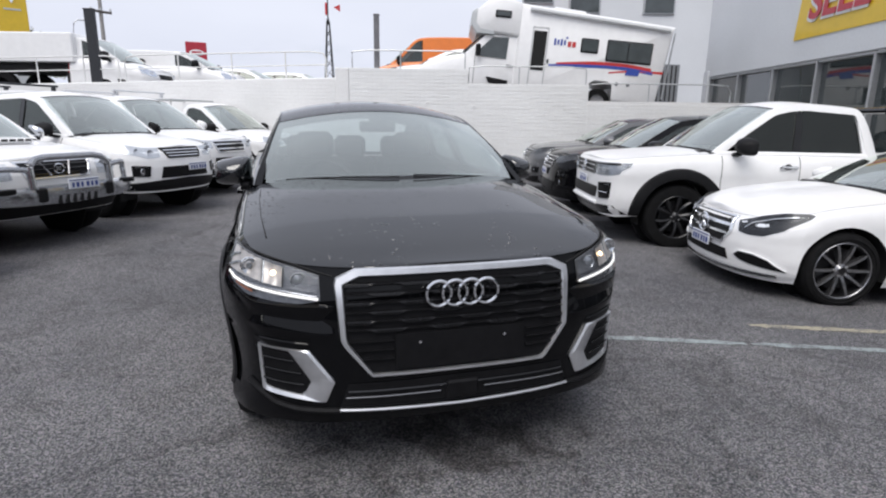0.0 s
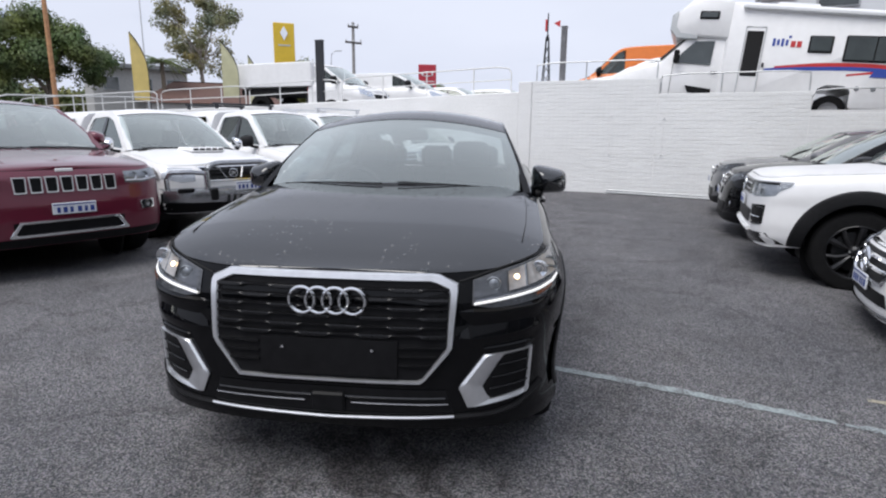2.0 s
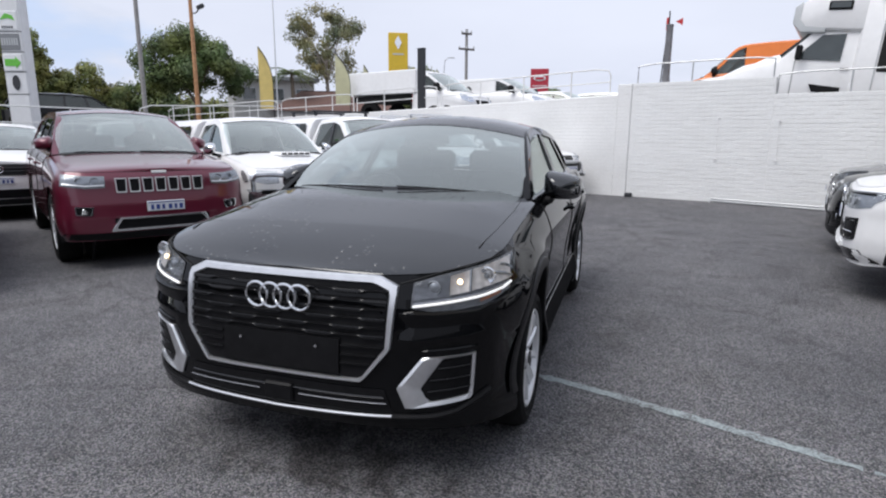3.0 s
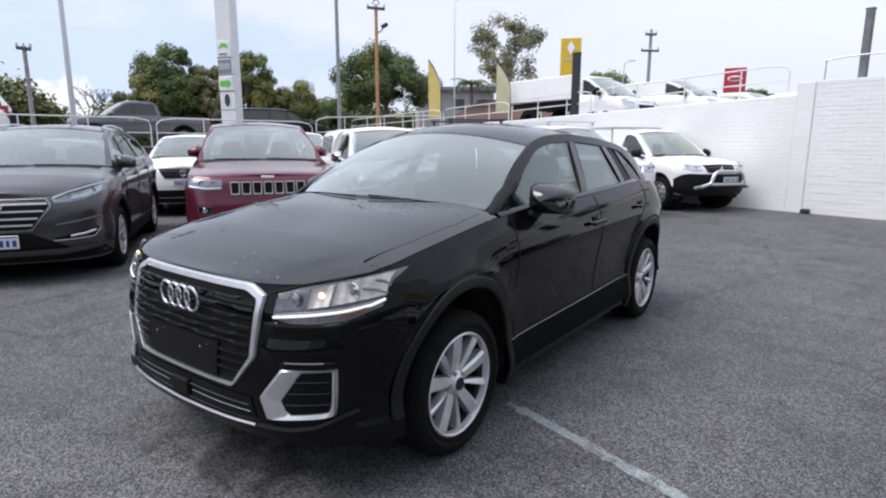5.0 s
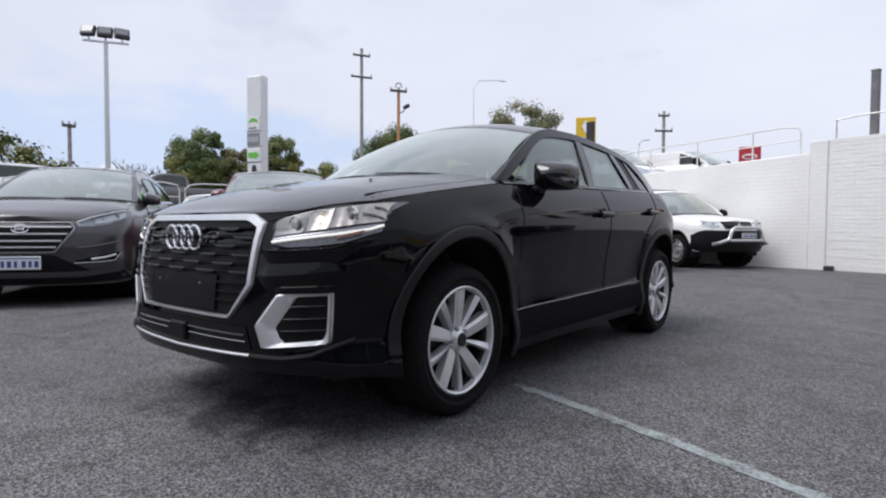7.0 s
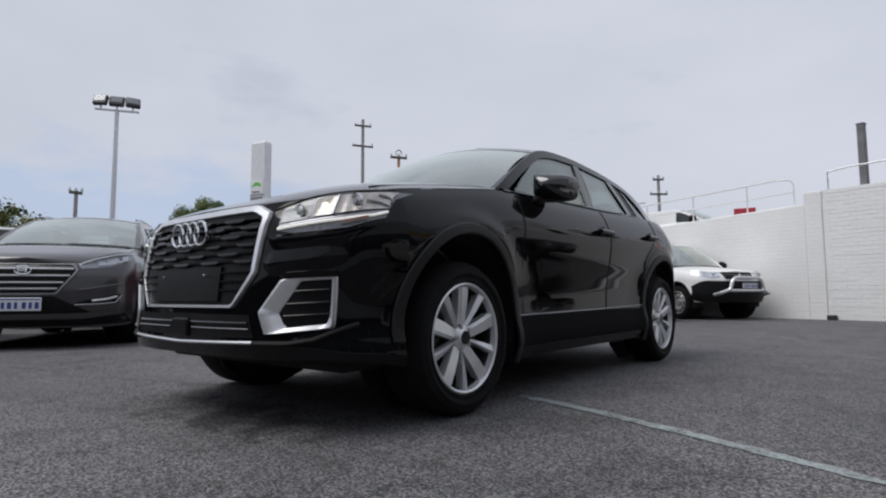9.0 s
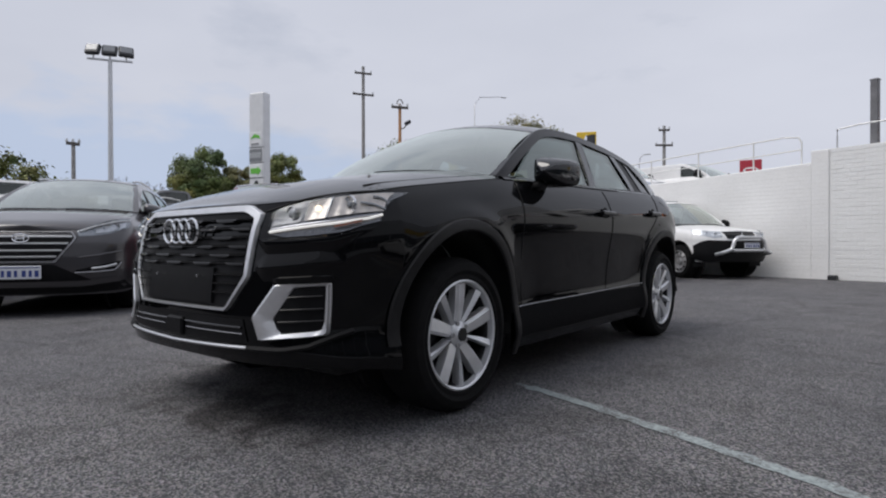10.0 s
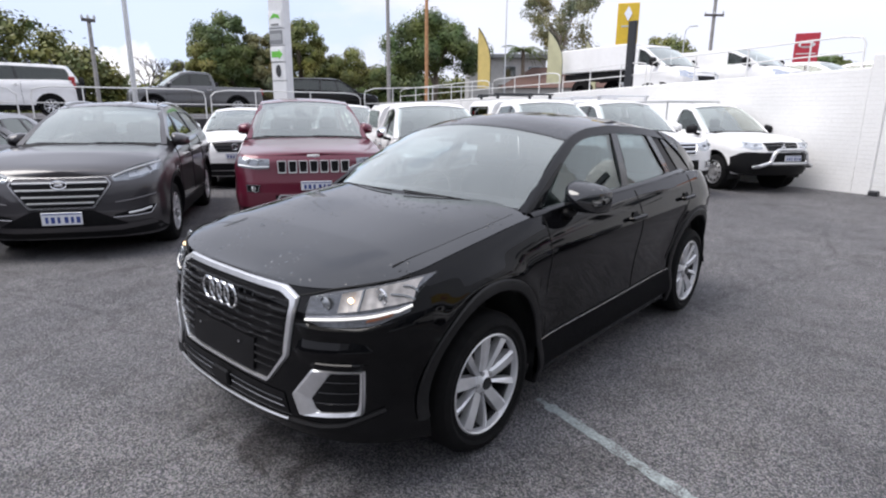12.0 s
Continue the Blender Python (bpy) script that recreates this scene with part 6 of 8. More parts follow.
def work_ute(m):
    c = ute("ute", "white single-cab work ute with dark bumper and tubular nudge bar", m, WHITE_PAINT, 5.1, 0.90, 1.76, (0.84, 3.84), 0.36, 2.55, 0.99, 1.12, d=0.55, n=2.5, style="steel", wheel_mat=STEEL_WHEEL, single=True)
    c.mirrors(1.50, 1.20, DARK_PLASTIC, 0.20, 0.18, 0.12)
    c.lamp([(0.42, 0.985), (0.60, 0.99), (0.82, 1.03)], [(0.44, 0.865), (0.60, 0.85), (0.86, 0.93)], LAMP_BRIGHT, 12, 0.014, [(0.56, 0.92, 0.045), (0.70, 0.94, 0.04)])
    hw = lambda z: interp(z, [(0.84, 0.30), (0.98, 0.37)])
    grille_frame(c, [(-0.39, 0.985), (0.39, 0.985), (0.33, 0.835), (-0.33, 0.835)], [(-0.37, 0.97), (0.37, 0.97), (0.315, 0.85), (-0.315, 0.85)], (0.88, 0.93), GRILLE_BLACK, GLOSS_BLACK, hw, 0.014, 0.012)
    for k in range(3):
        a = math.pi / 2 + k * 2 * math.pi / 3
        cc = c.front(0, 0.91, 0.03)
        part("badge", Mesh().box((0.03 * math.cos(a), cc[1], 0.915 + 0.03 * math.sin(a)), (0.03, 0.01, 0.055), 0.004, Matrix.Rotation(math.pi / 2 - a, 4, "Y")), CHROME, c.root)
    c.nose_band("bumper", [(0, 0.80), (0.45, 0.80), (0.70, 0.81), (0.80, 0.78), (0.872, 0.70)], [(0, 0.355), (0.5, 0.355), (0.72, 0.36), (0.80, 0.39), (0.874, 0.44)], DARK_PLASTIC, 0.02, 0.02, 24, 6)
    c.arch_trim(DARK_PLASTIC, 0.03, 0.012)
    o = part("nudge_bar", Mesh().tube(resample([(-0.62, 0.05, 0.52), (-0.60, -0.10, 0.55), (-0.42, -0.16, 0.62), (-0.36, -0.17, 0.80), (-0.28, -0.17, 0.86), (0.28, -0.17, 0.86), (0.36, -0.17, 0.80), (0.42, -0.16, 0.62), (0.60, -0.10, 0.55), (0.62, 0.05, 0.52)], 60), 0.035, 10), SATIN_ALU, c.root, "silver tubular nudge bar")
    part("cross_tube", Mesh().tube([(-0.40, -0.16, 0.60), (0.40, -0.16, 0.60)], 0.03, 10), SATIN_ALU, o)
    c.plate(0.05, 0.70, y=-0.19)
    # tray body and headboard rack
    tray = Mesh().box((0, 3.85, 1.02), (1.80, 2.4, 0.08), 0.01)
    for s in (-1, 1):
        tray.box((s * 0.89, 3.85, 1.20), (0.03, 2.4, 0.32), 0.008)
    part("tray", tray, WHITE_PAINT, c.root)
    rk = Mesh()
    for s in (-1, 1):
        rk.tube([(s * 0.82, 2.72, 1.05), (s * 0.82, 2.72, 1.80), (s * 0.82, 4.9, 1.80), (s * 0.82, 4.9, 1.05)], 0.022, 8)
    for y in (2.72, 3.4, 4.1, 4.9):
        rk.tube([(-0.82, y, 1.80), (0.82, y, 1.80)], 0.022, 8)
    part("ladder_rack", rk, GALV, c.root)
    return c


def amarok(m):
    c = ute("ute", "white dual-cab ute with flared black arches and black wheels", m, WHITE_PAINT, 5.25, 0.955, 1.84, (0.92, 4.0), 0.395, 3.15, 1.02, 1.17, d=0.36, n=3.6, wr=0.63, style="blade", wheel_mat=DARK_ALLOY, rear_dark=True, flat=0.05, front_in=[(0, 0.06), (0.1, 0.01), (0.3, 0.0), (0.7, 0.0), (0.9, 0.015), (0.96, 0.03), (1, 0.06)])
    c.mirrors(1.56, 1.27, DARK_PLASTIC, 0.23, 0.19, 0.11)
    c.arch_trim(DARK_PLASTIC, 0.13, 0.045)
    c.lamp([(0.46, 1.0), (0.66, 1.005), (0.86, 1.015), (0.935, 1.02)], [(0.47, 0.85), (0.66, 0.845), (0.86, 0.86), (0.925, 0.88)], LAMP_MID, 16, 0.012, [(0.60, 0.925, 0.05), (0.76, 0.93, 0.045)])
    c.nose_bar("lamp_brow", [(0.47, 0.985), (0.66, 0.990), (0.90, 1.000)], LAMP_BLACK, 0.012, 0.012, both=True)
    hw = lambda z: interp(z, [(0.84, 0.44), (1.0, 0.45)])
    grille_frame(c, [(-0.46, 1.0), (0.46, 1.0), (0.455, 0.845), (-0.455, 0.845)], [(-0.45, 0.985), (0.45, 0.985), (0.445, 0.86), (-0.445, 0.86)], (0.893, 0.952), GLOSS_BLACK, SATIN_ALU, hw, 0.012, 0.005)
    disc_badge(c, 0.925, 0.075, CHROME, 1.0, 0.03)
    c.nose_band("bumper_intake", [(0, 0.70), (0.55, 0.70), (0.60, 0.69)], [(0, 0.56), (0.50, 0.56), (0.57, 0.57)], GRILLE_BLACK, 0.006)
    fog(c, 0.74, 0.66, 0.24, 0.20, WHITE_PAINT, GLOSS_BLACK, False)
    c.nose_bar("fog_trim", [(0.64, 0.65), (0.84, 0.65)], CHROME, 0.006, 0.018, both=True)
    c.nose_band("chin", [(0, 0.48), (0.5, 0.48), (0.9, 0.50)], [(0, 0.36), (0.5, 0.36), (0.93, 0.40)], GLOSS_BLACK, 0.006)
    c.nose_bar("chin_bar", [(-0.6, 0.50), (0.6, 0.50)], WHITE_PAINT, 0.025, 0.012)
    c.plate(0.0, 0.76, 0.025)
    c.sill_trim(DARK_PLASTIC, 0.12)
    sb = Mesh()
    for s in (-1, 1):
        sb.tube(resample([(s * 0.80, 4.2, 1.18), (s * 0.78, 3.6, 1.62), (s * 0.72, 3.35, 1.76)], 14), 0.045, 8)
    sb.tube([(-0.72, 3.35, 1.76), (0.72, 3.35, 1.76)], 0.04, 8)
    part("sports_bar", sb, GLOSS_BLACK, c.root)
    return c


def c_class(m):
    c = Car("sedan", "white luxury sedan with star grille and ten-spoke wheels", "car", m, WHITE_PAINT, L=4.69, w=0.905,
            belt=[(0, 0.70), (0.25, 0.735), (0.6, 0.83), (1.35, 0.945), (2.5, 0.985), (3.8, 1.01), (4.69, 0.96)], bonnet=[(0, 0.71), (0.25, 0.80), (0.6, 0.89), (1.0, 0.95), (1.35, 0.985)],
            cant=[(1.40, 0.955), (1.75, 1.13), (2.1, 1.30), (2.4, 1.375), (2.8, 1.395), (3.2, 1.37), (3.6, 1.24), (4.0, 1.05)], wr=0.56, wheels=(0.80, 3.64), R=0.33, Ra=0.375, sill=0.19, nose=0.18, d=0.62, n=2.5, cowl=1.36, seats=2)
    c.windows([(1.62, 2.05), (2.36, 2.42), (3.25, 3.15), (3.62, 3.36)])
    c.mirrors(1.68, 1.02, WHITE_PAINT, 0.21, 0.14, 0.12)
    c.wheel("thin", mat=DARK_CHROME, rim=0.250, spokes=10)
    c.wipers()
    hw = lambda z: interp(z, [(0.46, 0.33), (0.56, 0.40), (0.68, 0.37)])
    grille_frame(c, [(-0.38, 0.695), (0.38, 0.695), (0.43, 0.56), (0.35, 0.44), (-0.35, 0.44), (-0.43, 0.56)], [(-0.36, 0.68), (0.36, 0.68), (0.405, 0.56), (0.335, 0.458), (-0.335, 0.458), (-0.405, 0.56)], (0.53, 0.605), CHROME, CHROME, hw, 0.022, 0.016)
    disc_badge(c, 0.575, 0.085, CHROME, 1.0, 0.04)
    for k in range(3):
        a = math.pi / 2 + 2 * math.pi * k / 3
        cc = c.front(0, 0.575, 0.046)
        part("badge_arm", Mesh().tube([(0, cc[1], 0.575), (0.08 * math.cos(a), cc[1], 0.575 + 0.08 * math.sin(a))], 0.008, 6), CHROME, c.root)
    c.lamp([(0.435, 0.664), (0.60, 0.735), (0.74, 0.782), (0.81, 0.792), (0.838, 0.780)], [(0.495, 0.572), (0.60, 0.558), (0.71, 0.568), (0.80, 0.630), (0.846, 0.750)], LAMP_BLACK, 16, 0.01, [(0.60, 0.648, 0.034), (0.71, 0.683, 0.038)])
    c.nose_bar("lamp_strip", [(0.54, 0.615), (0.58, 0.670), (0.68, 0.718), (0.80, 0.757)], SATIN_ALU, 0.006, 0.012, both=True)
    c.nose_band("bumper_intake", [(0, 0.40), (0.40, 0.39)], [(0, 0.30), (0.44, 0.30)], GRILLE_BLACK, 0.006)
    c.nose_band("side_intake", [(0.505, 0.372), (0.545, 0.402), (0.67, 0.402), (0.77, 0.372), (0.845, 0.292)], [(0.505, 0.358), (0.56, 0.328), (0.66, 0.308), (0.76, 0.294), (0.845, 0.284)], GRILLE_BLACK, 0.006, 0.0, 18)
    c.nose_bar("intake_edge", [(0.505, 0.372), (0.545, 0.404), (0.67, 0.404), (0.77, 0.374), (0.845, 0.294)], WHITE_PAINT, 0.008, 0.006, both=True)
    c.nose_bar("chin_edge", [(-0.8, 0.235), (0, 0.215), (0.8, 0.235)], GLOSS_BLACK, 0.014, 0.004)
    c.plate(0.0, 0.425, 0.03)
    doors(c, (1.55, 2.44, 3.35), 0.35, WHITE_PAINT)
    tail_lights(c, 0.8)
    part("roof_glass", Mesh().quad_grid([[(p[0] * 0.9, p[1], p[2] + 0.004) for p in r] for r in c.roof_grid[1:-1]]), GLOSS_BLACK, c.root)
    return c


def plain_suv(label, m, paint, L=4.5, w=0.91, H=1.64, chrome=True, rack=False, name="suv", nose_z=0.94, wheel_mat=ALLOY, badge=True, group="", square=False):
    t = H - 0.05
    c = Car(name, label, "car", m, paint, L=L, w=w, belt=[(0, nose_z - 0.02), (0.3, nose_z + 0.01), (0.6, nose_z + 0.06), (1.25, nose_z + 0.14), (2.5, nose_z + 0.18), (L - 0.5, nose_z + 0.23), (L, nose_z + 0.17)], bonnet=[(0, nose_z - 0.015), (0.25, nose_z + 0.06), (0.6, nose_z + 0.13), (1.25, nose_z + 0.19)],
            cant=[(1.25, nose_z + 0.15), (1.6, nose_z + 0.15 + (t - nose_z - 0.15) * 0.45), (1.98, t - 0.07), (2.3, t - 0.015), (2.9, t), (L - 0.85, t - 0.02), (L - 0.30 if square else L - 0.45, t - 0.05 if square else t - 0.16), (L - 0.04 if square else L - 0.15, nose_z + 0.24)], wheels=(0.88, L - 0.92), R=0.35, Ra=0.41, sill=0.25, nose=0.26, d=0.5, n=2.8, cowl=1.2, seats=2, group=group)
    c.windows([(1.45, 1.85), (2.25, 2.35), (3.2, 3.1), (L - 0.30, L - 0.36) if square else (L - 0.62, L - 0.85)])
    c.mirrors(1.48, nose_z + 0.22, paint, 0.22, 0.16, 0.10)
    c.wheel("pair", mat=wheel_mat)
    c.wipers()
    c.sill_trim(DARK_PLASTIC, 0.16)
    c.arch_trim(DARK_PLASTIC, 0.04)
    z = nose_z
    c.lamp([(0.46, z - 0.02), (0.64, z + 0.01), (0.85, z + 0.06)], [(0.48, z - 0.12), (0.66, z - 0.11), (0.87, z - 0.03)], LAMP_DARK, 12, 0.01, [(0.60, z - 0.06, 0.034), (0.73, z - 0.035, 0.036)])
    hw = lambda q: interp(q, [(z - 0.19, 0.32), (z - 0.03, 0.43)])
    grille_frame(c, [(-0.45, z - 0.02), (0.45, z - 0.02), (0.34, z - 0.20), (-0.34, z - 0.20)], [(-0.42, z - 0.035), (0.42, z - 0.035), (0.32, z - 0.185), (-0.32, z - 0.185)], (z - 0.08, z - 0.13), CHROME if chrome else GLOSS_BLACK, CHROME if chrome else GLOSS_BLACK, hw, 0.016, 0.009)
    if badge:
        disc_badge(c, z - 0.10, 0.055, CHROME, 1.0, 0.032)
    c.nose_band("bumper_intake", [(0, 0.52), (0.55, 0.52)], [(0, 0.38), (0.50, 0.38)], GRILLE_BLACK, 0.006)
    fog(c, 0.72, 0.52, 0.18, 0.12, paint, GRILLE_BLACK)
    c.nose_band("chin", [(0, 0.37), (0.5, 0.37), (0.86, 0.42)], [(0, 0.27), (0.5, 0.27), (0.89, 0.28)], DARK_PLASTIC, 0.006)
    c.plate(0.0, z - 0.28, 0.03)
    doors(c, (1.42, 2.34, 3.3), 0.42, paint)
    tail_lights(c, nose_z + 0.05)
    return c


tucson(lot(-4.36, -0.76, 0, 73.5))
grand_cherokee(lot(-4.22, 1.86, 0, 74))
navara(lot(-4.33, 4.12, 0, 73))
triton(lot(-3.97, 6.40, 0, 72))
dmax(lot(-4.12, 8.66, 0, 72))
work_ute(lot(-3.58, 11.12, 0, 72))
plain_suv("white compact SUV parked behind the front row", lot(-9.2, 1.95, 0, 72), WHITE_PAINT, 4.38, 0.90, 1.60, chrome=False)
plain_suv("white SUV in the second row of parked cars", lot(-9.4, 4.5, 0, 72), WHITE_PAINT, 4.6, 0.92, 1.70)
plain_suv("white hatchback in the second row of parked cars", lot(-9.2, -0.6, 0, 72), WHITE_PAINT, 4.3, 0.89, 1.50, name="hatchback", nose_z=0.84)
plain_suv("dark blue-grey hatchback at the end of the row", lot(-4.1, -3.25, 0, 72), GREY_PAINT, 4.3, 0.89, 1.47, name="hatchback", nose_z=0.82)
plain_suv("silver hatchback in the second row of parked cars", lot(-9.3, -3.2, 0, 72), SILVER_PAINT, 4.2, 0.88, 1.48, name="hatchback", nose_z=0.82)


def leaning(u, v, turn, lean):
    """A pose on the falling side of the yard: the ground drops towards the car's tail."""
    return lot(u, v, ground_z(u + 0.9, v) + 0.9 * 0.0, turn) @ pose(0, 0, 0.0, lean, 0, 0)


c_class(leaning(2.47, 3.44, -90, -1.6))
amarok(leaning(1.78, 5.64, -90, -1.6))
plain_suv("black SUV parked beside a white ute", leaning(1.62, 7.85, -90, -1.6), BLACK_PAINT, 4.6, 0.92, 1.68)
plain_suv("mid-grey SUV parked close to the brick wall", leaning(1.55, 10.2, -90, -1.6), MID_GREY_PAINT, 4.5, 0.91, 1.64)

# ---- rails, signs and poles ----
YELLOW = material("sign_yellow", (0.72, 0.48, 0.02), 0.4, 0, 0.3, 6, 0.05)
RED = material("sign_red", (0.45, 0.015, 0.035), 0.4, 0, 0.3, 6, 0.06)
GREEN = material("sign_green", (0.12, 0.48, 0.04), 0.4, 0, 0.3, 6, 0.05)
SIGN_GREY = material("sign_grey", (0.50, 0.52, 0.53), 0.45, 0, 0.2, 4, 0.05)
SIGN_DARK = material("sign_dark", (0.20, 0.21, 0.22), 0.45, 0, 0.2, 4, 0.05)
SIGN_WHITE = material("sign_white", (0.75, 0.76, 0.77), 0.45, 0, 0.2, 4, 0.04)
BLUE = material("stripe_blue", (0.03, 0.07, 0.36), 0.35, 0, 0.4, 6, 0.05)
STRIPE_RED = material("stripe_red", (0.55, 0.03, 0.03), 0.35, 0, 0.4, 6, 0.05)
POLE_GREY = material("weathered_pole", (0.30, 0.29, 0.28), 0.8, 0, 0, 8, 0.2, 0.3, 30, big=0.12, big_scale=1.5)
POLE_ORANGE = material("orange_timber_pole", (0.46, 0.24, 0.12), 0.8, 0, 0, 8, 0.2, 0.3, 30)
POLE_DARK = material("dark_weathered_timber", (0.10, 0.09, 0.085), 0.85, 0, 0, 8, 0.25, 0.3, 30)
SIGN_PALE = material("sign_pale", (0.70, 0.71, 0.72), 0.45, 0, 0.2, 4, 0.05)
FLAG_CREAM = material("cream_yellow_banner", (0.72, 0.56, 0.20), 0.8, 0, 0, 3, 0.08)
FLAG_PALE = material("pale_banner", (0.62, 0.60, 0.38), 0.8, 0, 0, 3, 0.08)
BARK = material("bark", (0.16, 0.13, 0.10), 0.9, 0, 0, 9, 0.3, 0.5, 25)
PALE_BARK = material("pale_gum_bark", (0.36, 0.32, 0.28), 0.9, 0, 0, 9, 0.25, 0.4, 25)
ROOF_TILE = material("red_roof_tile", (0.13, 0.07, 0.055), 0.8, 0, 0, 9, 0.2)
HOUSE_GREY = material("house_grey", (0.42, 0.42, 0.41), 0.8, 0, 0, 6, 0.1)


def leaf_material(name, color):
    m = material(name, color, 0.6, 0, 0, 1.4, 0.35, 0, big=0.3, big_scale=0.35)
    n, l = m.node_tree.nodes, m.node_tree.links
    b = n["Principled BSDF"]
    co, t, q, x = n.new("ShaderNodeTexCoord"), n.new("ShaderNodeTexNoise"), n.new("ShaderNodeValToRGB"), n.new("ShaderNodeMix")
    t.inputs["Scale"].default_value, t.inputs["Detail"].default_value = 0.45, 4.0
    q.color_ramp.elements[0].position, q.color_ramp.elements[1].position = 0.35, 0.66
    q.color_ramp.elements[0].color, q.color_ramp.elements[1].color = (0.85, 0.98, 1.1, 1), (1.65, 1.22, 0.85, 1)
    x.data_type, x.blend_type = "RGBA", "MULTIPLY"
    x.inputs["Factor"].default_value = 1.0
    l.new(co.outputs["Object"], t.inputs["Vector"]), l.new(t.outputs["Fac"], q.inputs["Fac"])
    l.new(b.inputs["Base Color"].links[0].from_socket, x.inputs["A"]), l.new(q.outputs["Color"], x.inputs["B"])
    l.new(x.outputs["Result"], b.inputs["Base Color"])
    return m


LEAF_DARK = leaf_material("dark_green_leaves", (0.075, 0.118, 0.034))
LEAF_HILL = leaf_material("hill_scrub_leaves", (0.105, 0.132, 0.038))
LEAF_MID = leaf_material("mid_green_leaves", (0.135, 0.165, 0.048))
LEAF_OLIVE = leaf_material("olive_gum_leaves", (0.17, 0.19, 0.10))


def hand_rail(name, label, pts, posts, height, mat, m=LOT, r=0.018, group="", mid=True):
    """A tubular rail along a path of (u, v, z of its foot)."""
    o = thing(name, label, "railing", m, group)
    p = resample(pts, max(8, posts * 4))
    top = [(p[0][0], p[0][1], p[0][2])] + [(a, b, c + height) for a, b, c in p] + [tuple(p[-1])]
    part("top_rail", Mesh().tube(resample([(p[0][0], p[0][1], p[0][2])] + [(p[0][0], p[0][1], p[0][2] + height * 0.9)] + [(a, b, c + height) for a, b, c in p[1:-1]] + [(p[-1][0], p[-1][1], p[-1][2] + height * 0.9), tuple(p[-1])], posts * 10), r, 8), mat, o)
    if mid:
        part("mid_rail", Mesh().tube([(a, b, c + height * 0.5) for a, b, c in p], r * 0.8, 8), mat, o)
    for k in range(1, posts):
        a, b, c = p[int(k * (len(p) - 1) / posts)]
        part("post", Mesh().tube([(a, b, c - 0.02), (a, b, c + height)], r, 8), mat, o)
    return o


for u0, u1, k in ((-3.15, -8.2, 4), (-8.35, -11.6, 3), (-11.75, -15.4, 3), (-15.6, -23.0, 5)):
    hand_rail("handrail", "white tubular handrail on top of the retaining wall", [(u, 12.66, interp(u, WALL_TOP)) for u in np.linspace(u0, u1, 8)], k, 0.64, RAIL_WHITE, group="handrails on the wall")
for v0, v1 in ((-9.0, -1.9), (-1.6, 2.45), (2.6, 7.2)):
    hand_rail("handrail", "white tubular handrail along the raised terrace", [(-15.2, v, 1.28) for v in np.linspace(v0, v1, 6)], 3, 0.80, RAIL_WHITE, group="handrails on the terrace")
hand_rail("handrail", "white tubular handrail by the ramp at the terrace end", [(-15.2, 7.35, 1.28), (-15.2, 12.5, 1.5)], 4, 0.95, RAIL_WHITE, group="handrails on the terrace")
for u0, u1, z in ((-2.5, 0.32, 2.68), (0.42, 3.36, 2.34), (3.42, 7.0, 1.96)):
    hand_rail("handrail", "thin galvanised rail above the brick wall", [(u0, 12.7, z), (u1, 12.7, z)], 2, 0.42, GALV, r=0.016, mid=False, group="thin rails on the brick wall")
o = thing("wheel_stop_rail", "low galvanised pipe rail along the wall's foot", "railing", LOT)
for z in (0.10, 0.05):
    part("rail", Mesh().tube([(-0.6, 12.28, 0.0), (-0.58, 12.28, z), (5.8, 12.28, z - 0.12)], 0.022, 8), GALV, o)
for u in (0.6, 2.2, 3.8, 5.4):
    part("foot", Mesh().tube([(u, 12.28, -0.2), (u, 12.28, 0.06)], 0.02, 6), GALV, o)
# thin conduits on the brick face
for u, z0, z1 in ((-0.62, 0.95, 1.85), (0.55, 0.95, 1.78)):
    c = thing("conduit", "thin white conduit fixed to the brick wall", "conduit", LOT, "conduits")
    part("pipe", Mesh().tube([(u, 12.50, z0), (u, 12.51, z1)], 0.006, 6), WALL_WHITE, c)
    part("box", Mesh().box((u, 12.49, z0), (0.05, 0.03, 0.04), 0.01), WALL_WHITE, c)
    part("clamp", Mesh().box((u, 12.49, z1), (0.05, 0.03, 0.03), 0.008), WALL_WHITE, c)
solid("drain_block", Mesh().box((-2.46, 12.42, 0.04), (0.16, 0.14, 0.12), 0.02), DARK_STEEL, "small dark block at the wall's foot", "block", LOT)


def post_box(name, label, u, v, z0, z1, w, mat, d=None):
    o = thing(name, label, "post", lot(u, v, 0))
    part("column", Mesh().box((0, 0, (z0 + z1) / 2), (w, d or w, z1 - z0), 0.012), mat, o)
    part("cap", Mesh().box((0, 0, z1), (w + 0.02, (d or w) + 0.02, 0.03), 0.008), mat, o)
    part("base_plate", Mesh().box((0, 0, z0 + 0.01), (w + 0.1, (d or w) + 0.1, 0.03), 0.006), GALV, o)


POST_GREY = material("post_grey", (0.17, 0.17, 0.18), 0.55, 0.2, 0, 8, 0.2)
post_box("steel_post", "dark square steel post standing on the wall", -8.95, 12.68, 2.2, 3.97, 0.24, DARK_STEEL, 0.12)
post_box("steel_post", "plain grey steel column standing on the wall", -1.9, 12.84, 2.4, 3.95, 0.13, POST_GREY)


